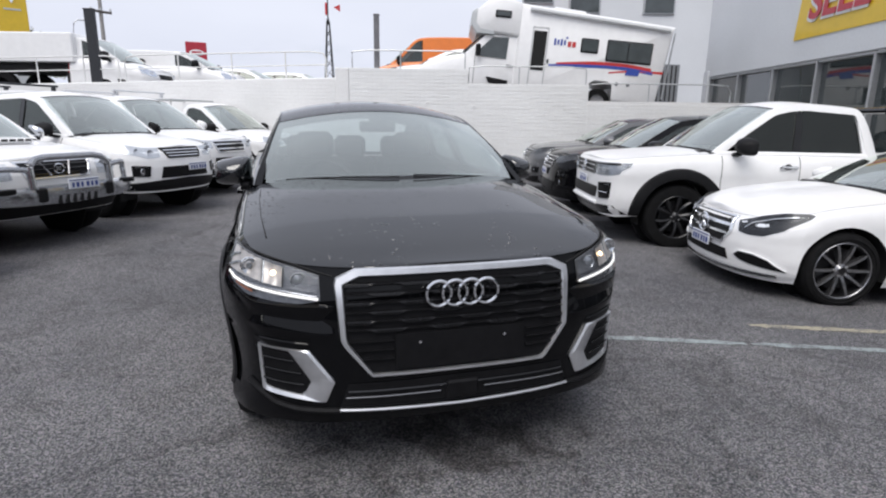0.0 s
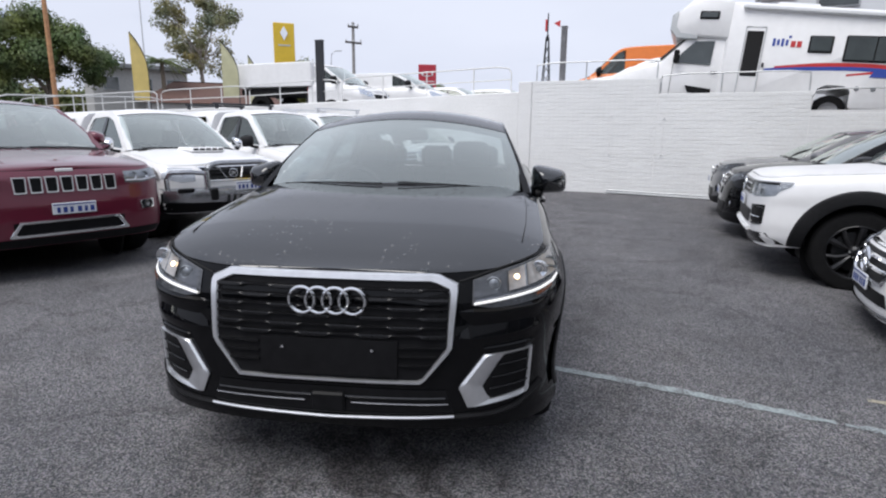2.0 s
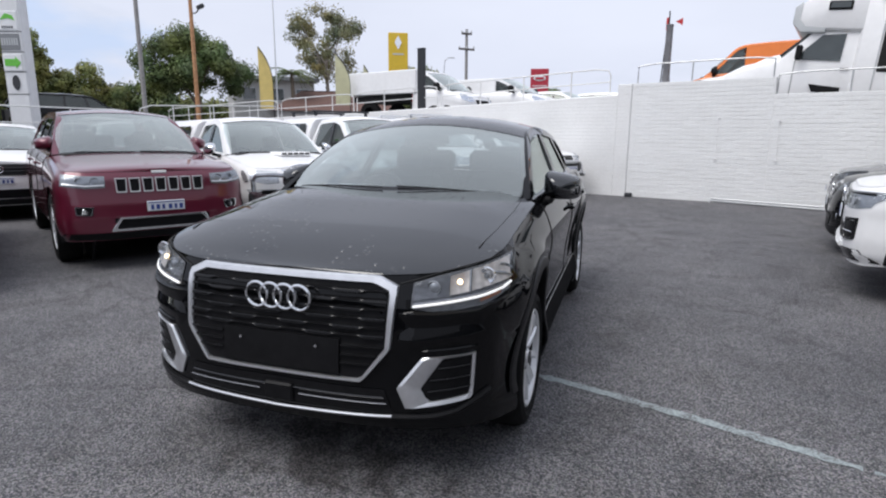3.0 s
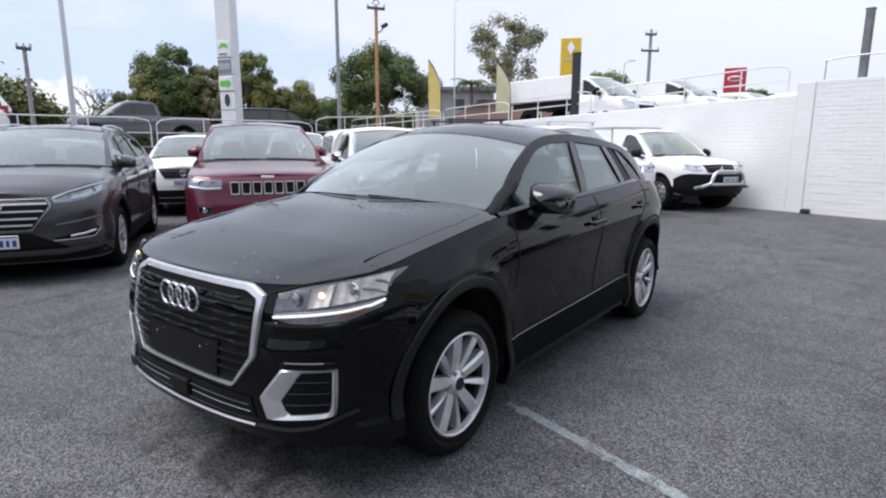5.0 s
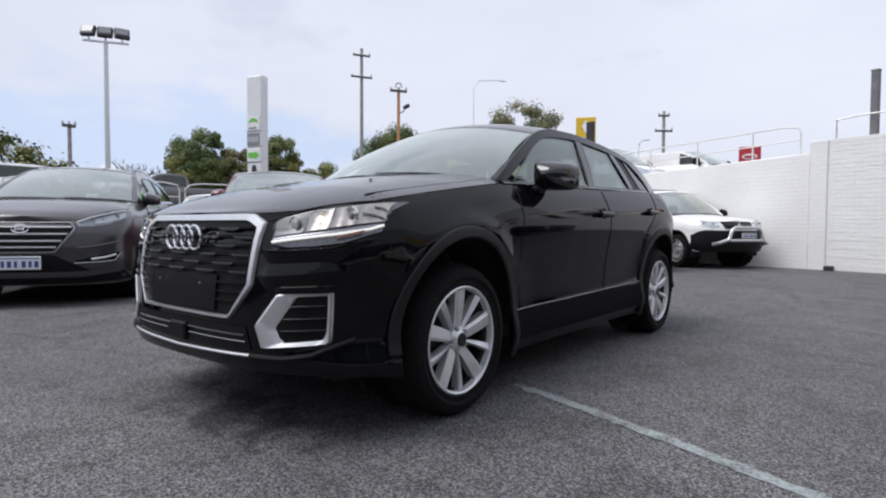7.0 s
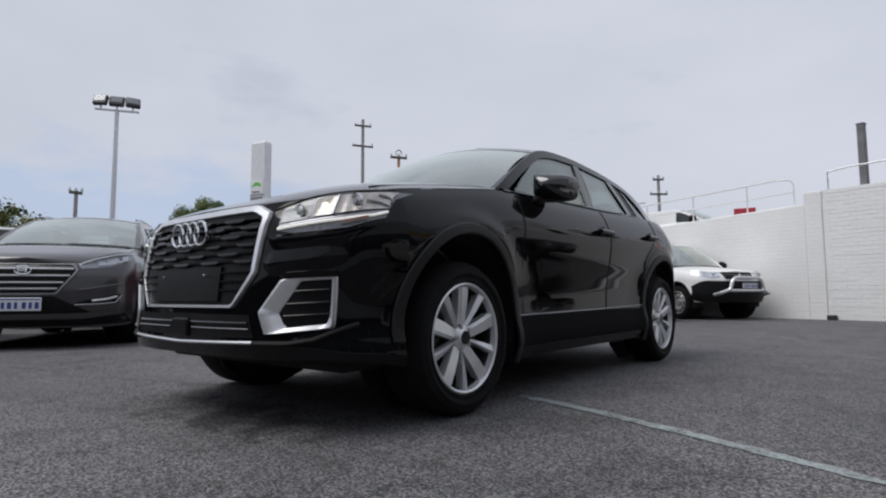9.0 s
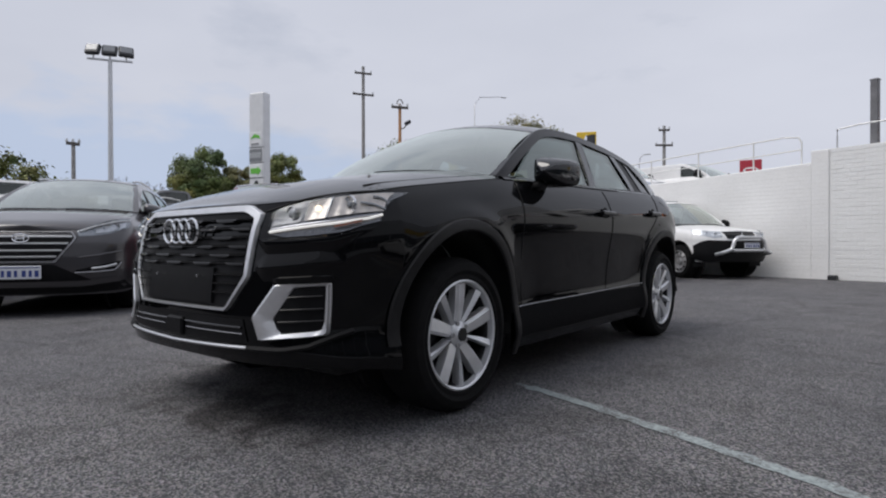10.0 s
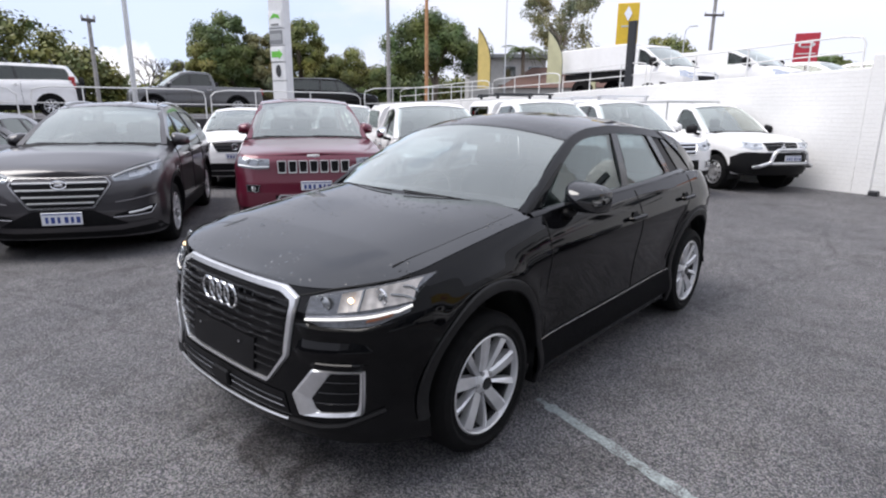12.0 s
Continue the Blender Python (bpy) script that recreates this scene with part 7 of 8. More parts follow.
def pylon_sign(name, label, u, v, z0, z1, z2, w, mat, turn=0.0, mark=None):
    o = thing(name, label, "sign", lot(u, v, 0, turn))
    part("panel", Mesh().box((0, 0, (z1 + z2) / 2), (w, 0.25, z2 - z1), 0.03), mat, o)
    part("post", Mesh().box((0, 0.02, (z0 + z1) / 2), (w * 0.5, 0.2, z1 - z0), 0.01), SIGN_GREY, o)
    return o


ren = pylon_sign("pylon_sign", "tall yellow pylon sign with a pale diamond emblem", -18.66, 23.34, 1.5, 4.65, 6.85, 1.05, YELLOW, 42)
part("emblem", Mesh().slab([(0, -0.14, 6.70), (0.19, -0.14, 6.34), (0, -0.14, 5.98), (-0.19, -0.14, 6.34)], (0, -0.03, 0)), CHROME, ren)
part("bar", Mesh().box((0, -0.135, 5.75), (0.6, 0.02, 0.07)), SIGN_GREY, ren)
kia = pylon_sign("pylon_sign", "red dealership sign with a pale lozenge and bars", -16.4, 36.07, 1.5, 4.3, 6.1, 1.25, RED, 28)
part("band", Mesh().box((0, -0.135, 4.95), (1.0, 0.02, 0.05)), SIGN_WHITE, kia)
part("lozenge", Mesh().lathe([(0.0, -0.15), (0.30, -0.15), (0.36, -0.13)], 24, (0, 0, 0), "y").moved(Matrix.Translation((0, 0, 5.45)) @ Matrix.Diagonal((1.2, 1, 0.5, 1))), SIGN_WHITE, kia)
part("lozenge_field", Mesh().box((0, -0.155, 5.45), (0.58, 0.02, 0.17)), RED, kia)
gsn = thing("pylon_sign", "tall pale grey pylon sign with green and grey panels", "sign", lot(-18.55, 5.66, 0, 33) @ Matrix.Diagonal((0.70, 0.76, 1, 1)))
part("tower", Mesh().box((0, 0, 3.66), (1.0, 0.5, 5.34), 0.06), SIGN_PALE, gsn)
part("white_panel", Mesh().box((-0.04, -0.262, 4.60), (0.82, 0.03, 0.52), 0.01), SIGN_WHITE, gsn)
part("leaf_mark", Mesh().slab([(-0.35, -0.28, 4.62), (-0.1, -0.28, 4.80), (0.2, -0.28, 4.74), (0.28, -0.28, 4.60), (0.0, -0.28, 4.66)], (0, -0.01, 0)), GREEN, gsn)
part("grey_panel", Mesh().box((-0.04, -0.262, 4.02), (0.82, 0.03, 0.46), 0.01), SIGN_DARK, gsn)
for k in range(7):
    part("panel_bar", Mesh().box((-0.36 + k * 0.105, -0.28, 4.02), (0.06, 0.012, 0.2)), SIGN_GREY, gsn)
for k in range(5):
    part("panel_bar", Mesh().box((-0.26 + k * 0.10, -0.28, 4.42), (0.06, 0.012, 0.07)), DARK_STEEL, gsn)
part("arrow_panel", Mesh().box((-0.04, -0.262, 3.44), (0.82, 0.03, 0.46), 0.01), SIGN_WHITE, gsn)
part("arrow", Mesh().slab([(-0.36, -0.282, 3.34), (0.10, -0.282, 3.34), (0.10, -0.282, 3.27), (0.34, -0.282, 3.44), (0.10, -0.282, 3.61), (0.10, -0.282, 3.54), (-0.36, -0.282, 3.54)], (0, -0.01, 0)), GREEN, gsn)
part("round_mark", Mesh().lathe([(0.0, -0.285), (0.15, -0.285), (0.16, -0.26)], 24, (0, 0, 0), "y").moved(Matrix.Translation((0, 0, 2.88)) @ Matrix.Diagonal((1, 1, 1.35, 1))), GLOSS_BLACK, gsn)
for z in (2.55, 3.18, 3.74, 4.30):
    part("joint", Mesh().box((0, -0.25, z), (0.98, 0.02, 0.02)), DARK_STEEL, gsn)


def power_pole(u, v, z0, z1, mat, arms=((0.3, 2.0), (1.2, 1.6)), turn=20.0, label="weathered timber power pole with crossarms", lamp=False, r=0.13):
    o = thing("power_pole", label, "pole", lot(u, v, 0, turn), "poles beyond the yard")
    part("shaft", Mesh().tube([(0, 0, z0), (0, 0, z1)], [r, r * 0.75], 10), mat, o)
    for dz, w in arms:
        a = part("crossarm", Mesh().box((0, -0.1, z1 - dz), (w, 0.10, 0.13), 0.01, Matrix.Rotation(radians(4), 4, "Y")), POLE_DARK, o)
        for k in np.linspace(-0.45, 0.45, 3):
            part("insulator", Mesh().lathe([(0.05, 0.0), (0.06, 0.06), (0.03, 0.16), (0, 0.18)], 8, (k * w, -0.1, z1 - dz + 0.05), "z"), SIGN_GREY, a)
    if lamp:
        arm = part("lamp_arm", Mesh().tube([(0, 0, z1 - 1.35), (0.22, -0.05, z1 - 1.30), (0.36, -0.08, z1 - 1.12)], 0.03, 6), POLE_DARK, o)
        part("flood_lamp", Mesh().box((0.42, -0.12, z1 - 1.02), (0.36, 0.24, 0.18), 0.04, Matrix.Rotation(radians(-28), 4, "Y")), DARK_STEEL, arm)
        part("cable_loop", Mesh().tube([(0.16 * math.cos(a), -0.1, z1 - 0.02 + 0.24 * math.sin(a)) for a in np.linspace(0, math.pi, 12)], 0.03, 6), POLE_DARK, o)
    return o


power_pole(-20.4, 32.8, 1.5, 8.6, POLE_GREY, ((0.3, 0.7), (1.3, 1.1)), 35)
power_pole(-34.0, 17.4, 0.0, 13.4, POLE_GREY, ((0.5, 1.2), (2.0, 1.5)), 65, r=0.15)
power_pole(-24.0, 14.7, 0.0, 8.3, POLE_ORANGE, ((0.2, 0.9),), 60, "slim orange-brown timber pole with a lamp", True, 0.11)
power_pole(-26.6, 0.0, 0.0, 5.2, POLE_GREY, ((0.1, 0.5),), 80, r=0.10, label="short weathered timber pole")


def street_lamp(u, v, z0, z1, reach, turn):
    o = thing("street_lamp", "slender grey street lamp with a curved arm", "street lamp", lot(u, v, 0, turn), "street lamps")
    part("shaft", Mesh().tube([(0, 0, z0), (0, 0, z1 - 0.8), (reach * 0.2, 0, z1 - 0.2), (reach, 0, z1)], [0.055, 0.034, 0.026, 0.022], 8), GALV, o)
    part("lamp_head", Mesh().box((reach + 0.2, 0, z1 - 0.02), (0.45, 0.14, 0.06), 0.025), SIGN_GREY, o)


street_lamp(-30.0, 24.3, 0.0, 11.6, 2.2, 80)
street_lamp(-21.0, 31.0, 1.5, 6.6, 0.3, 20)
fl = thing("floodlight_mast", "tall galvanised mast with three floodlights", "floodlight", lot(-17.7, 0.84, 0, 75))
part("mast", Mesh().tube([(0, 0, 0.5), (0, 0, 6.45)], [0.085, 0.06], 10), GALV, fl)
part("crossbar", Mesh().box((0, 0, 6.45), (1.25, 0.06, 0.06), 0.01), GALV, fl)
FLOOD_GLASS = material("floodlight_glass", (0.22, 0.23, 0.24), 0.15, 0.2, 0.5, 30, 0.1)
for k in (-1, 0, 1):
    turn = Matrix.Translation((k * 0.45, -0.06, 6.72)) @ Matrix.Rotation(radians(16 * k), 4, "Z") @ Matrix.Rotation(radians(-24), 4, "X")
    h = part("floodlight", Mesh().box((0, 0, 0), (0.42, 0.15, 0.36), 0.035).moved(turn), DARK_STEEL, fl)
    part("lamp_glass", Mesh().box((0, -0.078, 0.03), (0.33, 0.014, 0.23), 0.006).moved(turn), FLOOD_GLASS, h)
    part("bracket", Mesh().tube([(k * 0.45, 0, 6.45), (k * 0.45, -0.03, 6.60)], 0.025, 6), GALV, h)
tw = thing("windmill_tower", "thin lattice tower with small red pennants", "tower", lot(-7.5, 34.4, 0))
for a in range(4):
    x, y = (0.35 if a in (0, 3) else -0.35), (0.35 if a < 2 else -0.35)
    part("leg", Mesh().tube([(x, y, 1.5), (x * 0.2, y * 0.2, 7.2)], 0.035, 5), DARK_STEEL, tw)
for k in range(9):
    z = 2.2 + k * 0.58
    w = 0.35 * (1 - 0.8 * (z - 1.5) / 5.7)
    part("brace", Mesh().tube([(-w, w, z), (w, -w, z + 0.5)], 0.02, 4).tube([(w, w, z), (-w, -w, z + 0.5)], 0.02, 4), DARK_STEEL, tw)
part("mast", Mesh().tube([(0, 0, 7.0), (0, 0, 8.6)], 0.04, 6), DARK_STEEL, tw)
part("pennant", Mesh().slab([(0.35, 0, 8.0), (0.75, 0, 8.15), (0.75, 0, 7.75)], (0, 0.02, 0)), STRIPE_RED, tw)
part("vane", Mesh().box((-0.1, 0, 7.9), (0.12, 0.1, 0.7), 0.02), STRIPE_RED, tw)


def feather_flag(u, v, z0, z1, mat, turn, label):
    o = thing("feather_banner", label, "banner", lot(u, v, 0, turn), "feather banners")
    h = z1 - z0
    part("mast", Mesh().tube([(0.50, 0, z0 - 1.3)] + [(0.51 - 0.52 * max(0.0, (f - 0.35) / 0.65) ** 2.4, 0, z0 + h * f) for f in np.linspace(0, 1, 10)], 0.018, 6), DARK_STEEL, o)
    rows = []
    for f in np.linspace(0, 1, 18):
        z = z0 + h * f
        right = 0.50 - 0.52 * max(0.0, (f - 0.35) / 0.65) ** 2.4
        rows.append([(-0.03 + (right + 0.03) * k, 0.05 * math.sin(5 * f + 3 * k), z) for k in (0, 0.35, 0.7, 1)])
    me = Mesh().quad_grid(rows)
    me.quad_grid([[(p[0], p[1] + 0.012, p[2]) for p in r] for r in rows])
    part("cloth", me, mat, o)


feather_flag(-18.3, 14.0, 2.5, 4.95, FLAG_CREAM, 50, "yellow feather banner on a dark mast")
feather_flag(-14.1, 14.2, 2.55, 4.4, FLAG_PALE, 50, "pale yellow feather banner on a dark mast")
feather_flag(-19.0, 21.0, 2.4, 5.0, FLAG_PALE, 45, "pale yellow feather banner far behind the rail")


# ---- trees ----
def tree(u, v, z0, z1, crown, label, leaf, bark, seed, clumps=60, leaves=26, size=0.34, trunk_r=0.2, bare=0.35, spread=1.0, gather=1.0, shell=0):
    """A tapered trunk with limbs; the crown is many small leaves gathered in clumps. crown: half-width."""
    rnd = random.Random(seed)
    o = thing("tree", label, "tree", lot(u, v, 0), "trees beyond the yard")
    h = z1 - z0
    zb = z0 + h * bare
    tr = Mesh().tube([(0, 0, z0), (0.08 * h * rnd.uniform(-0.3, 0.3), 0, z0 + h * bare * 0.6), (0.1 * rnd.uniform(-1, 1), 0.1, zb), (0, 0, z0 + h * 0.72)], [trunk_r, trunk_r * 0.8, trunk_r * 0.65, trunk_r * 0.2], 8)
    tips = []
    for k in range(9):
        a = k * 2.4 + rnd.uniform(-0.3, 0.3)
        s = zb + (h * 0.25) * rnd.random()
        e = Vector((math.cos(a) * crown * rnd.uniform(0.45, 0.8), math.sin(a) * crown * rnd.uniform(0.45, 0.8), zb + (z1 - zb) * rnd.uniform(0.35, 0.8)))
        mid = Vector((e.x * 0.45, e.y * 0.45, (s + e.z) / 2 + 0.02 * h))
        tr.tube([(0, 0, s), mid, e], [trunk_r * 0.42, trunk_r * 0.28, trunk_r * 0.1], 6)
        tips.append(e)
    part("trunk", tr, bark, o)
    lv = Mesh()
    zc, zh = (zb + z1) / 2, (z1 - zb) / 2
    for k in range(clumps):
        if k < len(tips):
            c = tips[k]
        else:
            while True:
                p = Vector((rnd.uniform(-1, 1), rnd.uniform(-1, 1), rnd.uniform(-1, 1)))
                if 0.45 < p.length < 1 and (p.z > -0.55 or shell == 0):
                    break
            c = Vector((p.x * crown * spread, p.y * crown * spread, zc + p.z * zh))
        rr = crown * rnd.uniform(0.16, 0.30) * gather
        for _ in range(leaves):
            d = Vector((rnd.gauss(0, 1), rnd.gauss(0, 1), rnd.gauss(0, 0.62)))
            if d.length > 1.7:
                d *= 1.7 / d.length
            d *= rr * 0.62
            q = c + d
            out = (d.normalized() * 0.8 + Vector((rnd.uniform(-0.6, 0.6), rnd.uniform(-0.6, 0.6), 0.45 + rnd.uniform(-0.5, 0.5)))).normalized()
            n1 = out.cross(Vector((rnd.uniform(-1, 1), rnd.uniform(-1, 1), rnd.uniform(-1, 1)))).normalized()
            n2 = out.cross(n1) * size * rnd.uniform(0.6, 1.2)
            n1 = n1 * size * rnd.uniform(0.6, 1.2)
            b = len(lv.v)
            lv.v += [tuple(q - n1), tuple(q + n2 * 0.6), tuple(q + n1), tuple(q - n2 * 0.6)]
            lv.f.append((b, b + 1, b + 2, b + 3))
    me = lv.data("crown", leaf, 0, fix=False)
    tagged(part("crown", me, None, o), kind="stuff")
    return o


tree(-38.0, 23.4, 0.0, 8.7, 3.7, "broad dark green fig tree beyond the street", LEAF_DARK, BARK, 1, 62, 620, 0.105, 0.36, 0.42, gather=0.98, shell=1)
tree(-38.0, 36.4, 0.0, 12.9, 4.0, "tall airy gum tree with pale limbs", LEAF_OLIVE, PALE_BARK, 2, 46, 240, 0.12, 0.26, 0.42, gather=0.85)
tree(-58.0, 11.6, 0.0, 10.7, 3.3, "tall dark green tree behind the terrace", LEAF_DARK, BARK, 3, 80, 440, 0.14, 0.4, 0.15, shell=1)
tree(-57.0, 9.0, 0.0, 7.0, 2.6, "round mid-green tree behind the terrace", LEAF_MID, BARK, 4, 55, 380, 0.14, 0.3, 0.12)
tree(-58.0, 18.9, 0.0, 11.3, 2.9, "mid-green tree with drooping palm-like foliage", LEAF_MID, BARK, 5, 88, 400, 0.14, 0.4, 0.15)
tree(-58.0, 15.2, 0.0, 9.0, 2.6, "olive green tree behind the terrace", LEAF_OLIVE, BARK, 11, 80, 360, 0.14, 0.4, 0.15)
tree(-58.0, 24.5, 0.0, 7.9, 3.6, "bushy green tree beyond the street", LEAF_MID, BARK, 6, 60, 430, 0.14, 0.4, 0.1)
tree(-58.0, 30.5, 0.0, 6.5, 3.6, "low dark green tree beyond the street", LEAF_DARK, BARK, 7, 110, 200, 0.19, 0.4, 0.1)
tree(-50.0, 66.0, 0.0, 11.2, 4.0, "small round tree behind parked vans", LEAF_MID, BARK, 8, 100, 200, 0.20, 0.3, 0.35)
tree(-26.0, 60.0, 0.0, 7.2, 2.2, "distant low tree behind a red sign", LEAF_DARK, BARK, 9, 60, 180, 0.19, 0.3, 0.3)


def woods():
    """The wooded rise behind the terrace: uncounted crowns."""
    rnd = random.Random(21)
    lv = Mesh()
    for k in range(1550):
        v = rnd.uniform(-45, 66)
        u = -72 - rnd.uniform(0, 16)
        top = interp(v, [(-60, 16), (-30, 15.5), (-11, 13), (-3.4, 10.0), (-0.5, 8.4), (2, 6.0), (4.5, 3.6), (6, 3.4), (9, 5.4), (25, 5.8), (40, 6.0), (60, 6.4), (66, 5.0)])
        z = rnd.uniform(0.5, top)
        rr = rnd.uniform(0.8, 1.7)
        for _ in range(110):
            q = Vector((u + rnd.gauss(0, 0.6) * rr, v + rnd.gauss(0, 0.6) * rr, z + rnd.gauss(0, 0.45) * rr))
            out = ((q - Vector((u, v, z))).normalized() * 0.8 + Vector((rnd.uniform(-0.6, 0.6), rnd.uniform(-0.6, 0.6), 0.45 + rnd.uniform(-0.5, 0.5)))).normalized()
            n1 = out.cross(Vector((rnd.uniform(-1, 1), rnd.uniform(-1, 1), rnd.uniform(-1, 1)))).normalized()
            n2 = out.cross(n1) * rnd.uniform(0.14, 0.30)
            n1 = n1 * rnd.uniform(0.14, 0.30)
            b = len(lv.v)
            lv.v += [tuple(q - n1), tuple(q + n2), tuple(q + n1), tuple(q - n2)]
            lv.f.append((b, b + 1, b + 2, b + 3))
    ob = new("woods", lv.data("woods", LEAF_HILL, 0, fix=False))
    ob.matrix_world = LOT
    tagged(ob, "wooded rise of mixed green trees behind the terrace", "woods", kind="stuff")


woods()
HILL_TOP = [(-60, 11.5), (-30, 10.5), (-14, 9.0), (-6.9, 6.6), (-4, 5.6), (-1.4, 3.6), (2, 2.2), (40, 2.6), (70, 3.0)]
hl = Mesh().quad_grid([[(-80 - 30 * f, v, interp(v, HILL_TOP) * (1 - 0.2 * f) if k else -0.5) for v in np.linspace(-60, 70, 74)] for k, f in ((0, 0.0), (1, 0.12), (1, 1.0))])
solid("hill", hl, LEAF_HILL, "scrub-covered rise behind the trees", "hill", LOT, kind="structure", smooth=80)


def palm(u, v, z0, z1, seed):
    rnd = random.Random(seed)
    o = thing("palm_tree", "tall thin palm tree with a ragged crown", "palm tree", lot(u, v, 0), "trees beyond the yard")
    part("trunk", Mesh().tube([(0, 0, z0), (0.1, 0, (z0 + z1) / 2), (0, 0, z1)], [0.2, 0.16, 0.14], 8), BARK, o)
    for k in range(26):
        a = k * 2.4
        L = rnd.uniform(1.3, 1.9)
        lift, droop = rnd.uniform(-0.1, 0.9), rnd.uniform(0.5, 1.5)
        fr = Mesh()
        c, s = math.cos(a), math.sin(a)
        spine = [Vector((c * L * f, s * L * f, z1 + lift * f - droop * f * f)) for f in np.linspace(0, 1, 15)]
        fr.tube(spine[::2], [0.03] * 6 + [0.012] * 2, 4)
        for i in range(2, 15):
            for side in (-1, 1):
                w = 0.42 * math.sin(math.pi * (0.15 + 0.8 * i / 14))
                tip = spine[i] + Vector((-s * side * w + c * 0.2, c * side * w + s * 0.2, -0.22 * w - rnd.uniform(0.05, 0.2)))
                d = Vector((c, s, 0)) * 0.035
                b = len(fr.v)
                fr.v += [tuple(spine[i] - d), tuple(spine[i] + d), tuple(tip)]
                fr.f.append((b, b + 1, b + 2))
        part("frond", fr, LEAF_DARK, o)


palm(-34.8, 29.7, 0.5, 6.3, 3)


def bare_tree(u, v, z0, height, seed):
    """A leafless small tree: forking twigs."""
    rnd = random.Random(seed)
    o = thing("bare_tree", "small leafless grey-brown tree with forking twigs", "tree", lot(u, v, 0), "trees beyond the yard")
    me = Mesh()

    def grow(p, d, length, r, depth):
        q = p + d * length
        me.tube([p, p.lerp(q, 0.5) + Vector((rnd.uniform(-1, 1), rnd.uniform(-1, 1), 0)) * length * 0.06, q], [r, r * 0.85, r * 0.65], 5)
        if depth:
            for _ in range(3 if depth > 1 else 4):
                e = (d + Vector((rnd.uniform(-0.8, 0.8), rnd.uniform(-0.8, 0.8), rnd.uniform(-0.1, 0.5)))).normalized()
                grow(q, e, length * rnd.uniform(0.5, 0.75), r * 0.6, depth - 1)

    for dx in (-0.35, 0.3):
        grow(Vector((0, 0, z0)), Vector((0, dx, 1)).normalized(), height * 0.38, 0.06, 4)
    tagged(part("crown", me, POLE_DARK, o), kind="stuff")


bare_tree(-29.3, 2.54, 1.2, 3.0, 14)

hs = thing("house", "two-storey pale grey house beyond the street", "house", lot(-43.0, 34.0, 0, 60))
part("wall", Mesh().box((0, 0, 3.4), (7, 6, 5.6), 0.03), HOUSE_GREY, hs)
part("roof", Mesh().box((0, -0.2, 6.35), (7.8, 6.8, 0.35), 0.05), SIGN_DARK, hs)
for x in (-2.2, 0.2, 2.4):
    for z in (2.4, 5.0):
        w = part("window", Mesh().box((x, -3.02, z), (1.2, 0.08, 1.1), 0.02), WINDOW_FRAME, hs)
        part("pane", Mesh().box((x, -3.07, z), (1.05, 0.03, 0.95)), SHOWROOM_GLASS, w)
part("balcony", Mesh().box((1.0, -3.6, 3.9), (3.6, 1.1, 0.14), 0.02), HOUSE_GREY, hs)
h2 = thing("house", "low house with a red tiled roof", "house", lot(-33.0, 33.0, 0, 40))
part("wall", Mesh().box((0, 0, 2.0), (9, 6, 2.6), 0.03), CREAM, h2)
part("roof", Mesh().slab([(-5, -3.6, 3.3), (5, -3.6, 3.3), (3, 0, 5.0), (-3, 0, 5.0)], (0, 0.1, 0.02)).slab([(5, 3.6, 3.3), (-5, 3.6, 3.3), (-3, 0, 5.0), (3, 0, 5.0)], (0, -0.1, 0.02)), ROOF_TILE, h2)
for x in (-2.5, 1.5):
    part("window", Mesh().box((x, -3.02, 2.1), (1.4, 0.06, 1.1), 0.02), SHOWROOM_GLASS, h2)

# building behind the motorhome
bb = thing("rear_building", "tall pale rendered building behind the motorhome", "building", LOT, kind="structure")
part("wall", Mesh().box((11.5, 22.15, 4.6), (17.0, 0.3, 8.8), 0.02), RENDER_GREY, bb)
for u, z in ((5.25, 6.05), (8.2, 6.05), (3.4, 6.4)):
    w = part("window", Mesh().box((u, 21.97, z), (1.25, 0.08, 0.85), 0.02), WINDOW_FRAME, bb)
    part("pane", Mesh().box((u, 21.92, z), (1.12, 0.03, 0.72)), SHOWROOM_GLASS, w)
gr = part("grille_door", Mesh().box((8.4, 21.96, 3.0), (1.7, 0.05, 1.5), 0.01), SIGN_DARK, bb)
for k in range(9):
    part("bar", Mesh().tube([(7.7 + k * 0.175, 21.9, 2.3), (7.7 + k * 0.175, 21.9, 3.7)], 0.025, 5), SHADOW_BLACK, gr)

# showroom sign
sg = thing("wall_sign", "yellow banner sign with red lettering on the showroom", "sign", LOT)
part("board", Mesh().slab([(7.38, 10.95, 3.2), (7.38, 7.0, 3.2), (7.38, 7.0, 4.6), (7.38, 10.75, 4.6)], (0.02, 0, 0)), YELLOW, sg)


def lettering(text, size, m, mat, parent, name="lettering", depth=0.01):
    cu = bpy.data.curves.new(name, "FONT")
    cu.body, cu.size, cu.extrude, cu.offset = text, size, depth, 0.02 * size
    cu.shear = 0.12
    tmp = bpy.data.objects.new(name, cu)
    me = bpy.data.meshes.new_from_object(tmp)
    bpy.data.objects.remove(tmp)
    me.materials.clear()
    me.materials.append(mat)
    ob = part(name, me, None, parent)
    ob.matrix_basis = m
    return ob


for dx, mt in ((0.0, SIGN_WHITE), (0.012, RED)):
    lettering("SELL", 0.92, Matrix.Translation((7.365 - dx, 10.55 - dx * 4, 3.52 + dx * 4)) @ pose(0, 0, 0, 90, 0, -90), mt, sg)

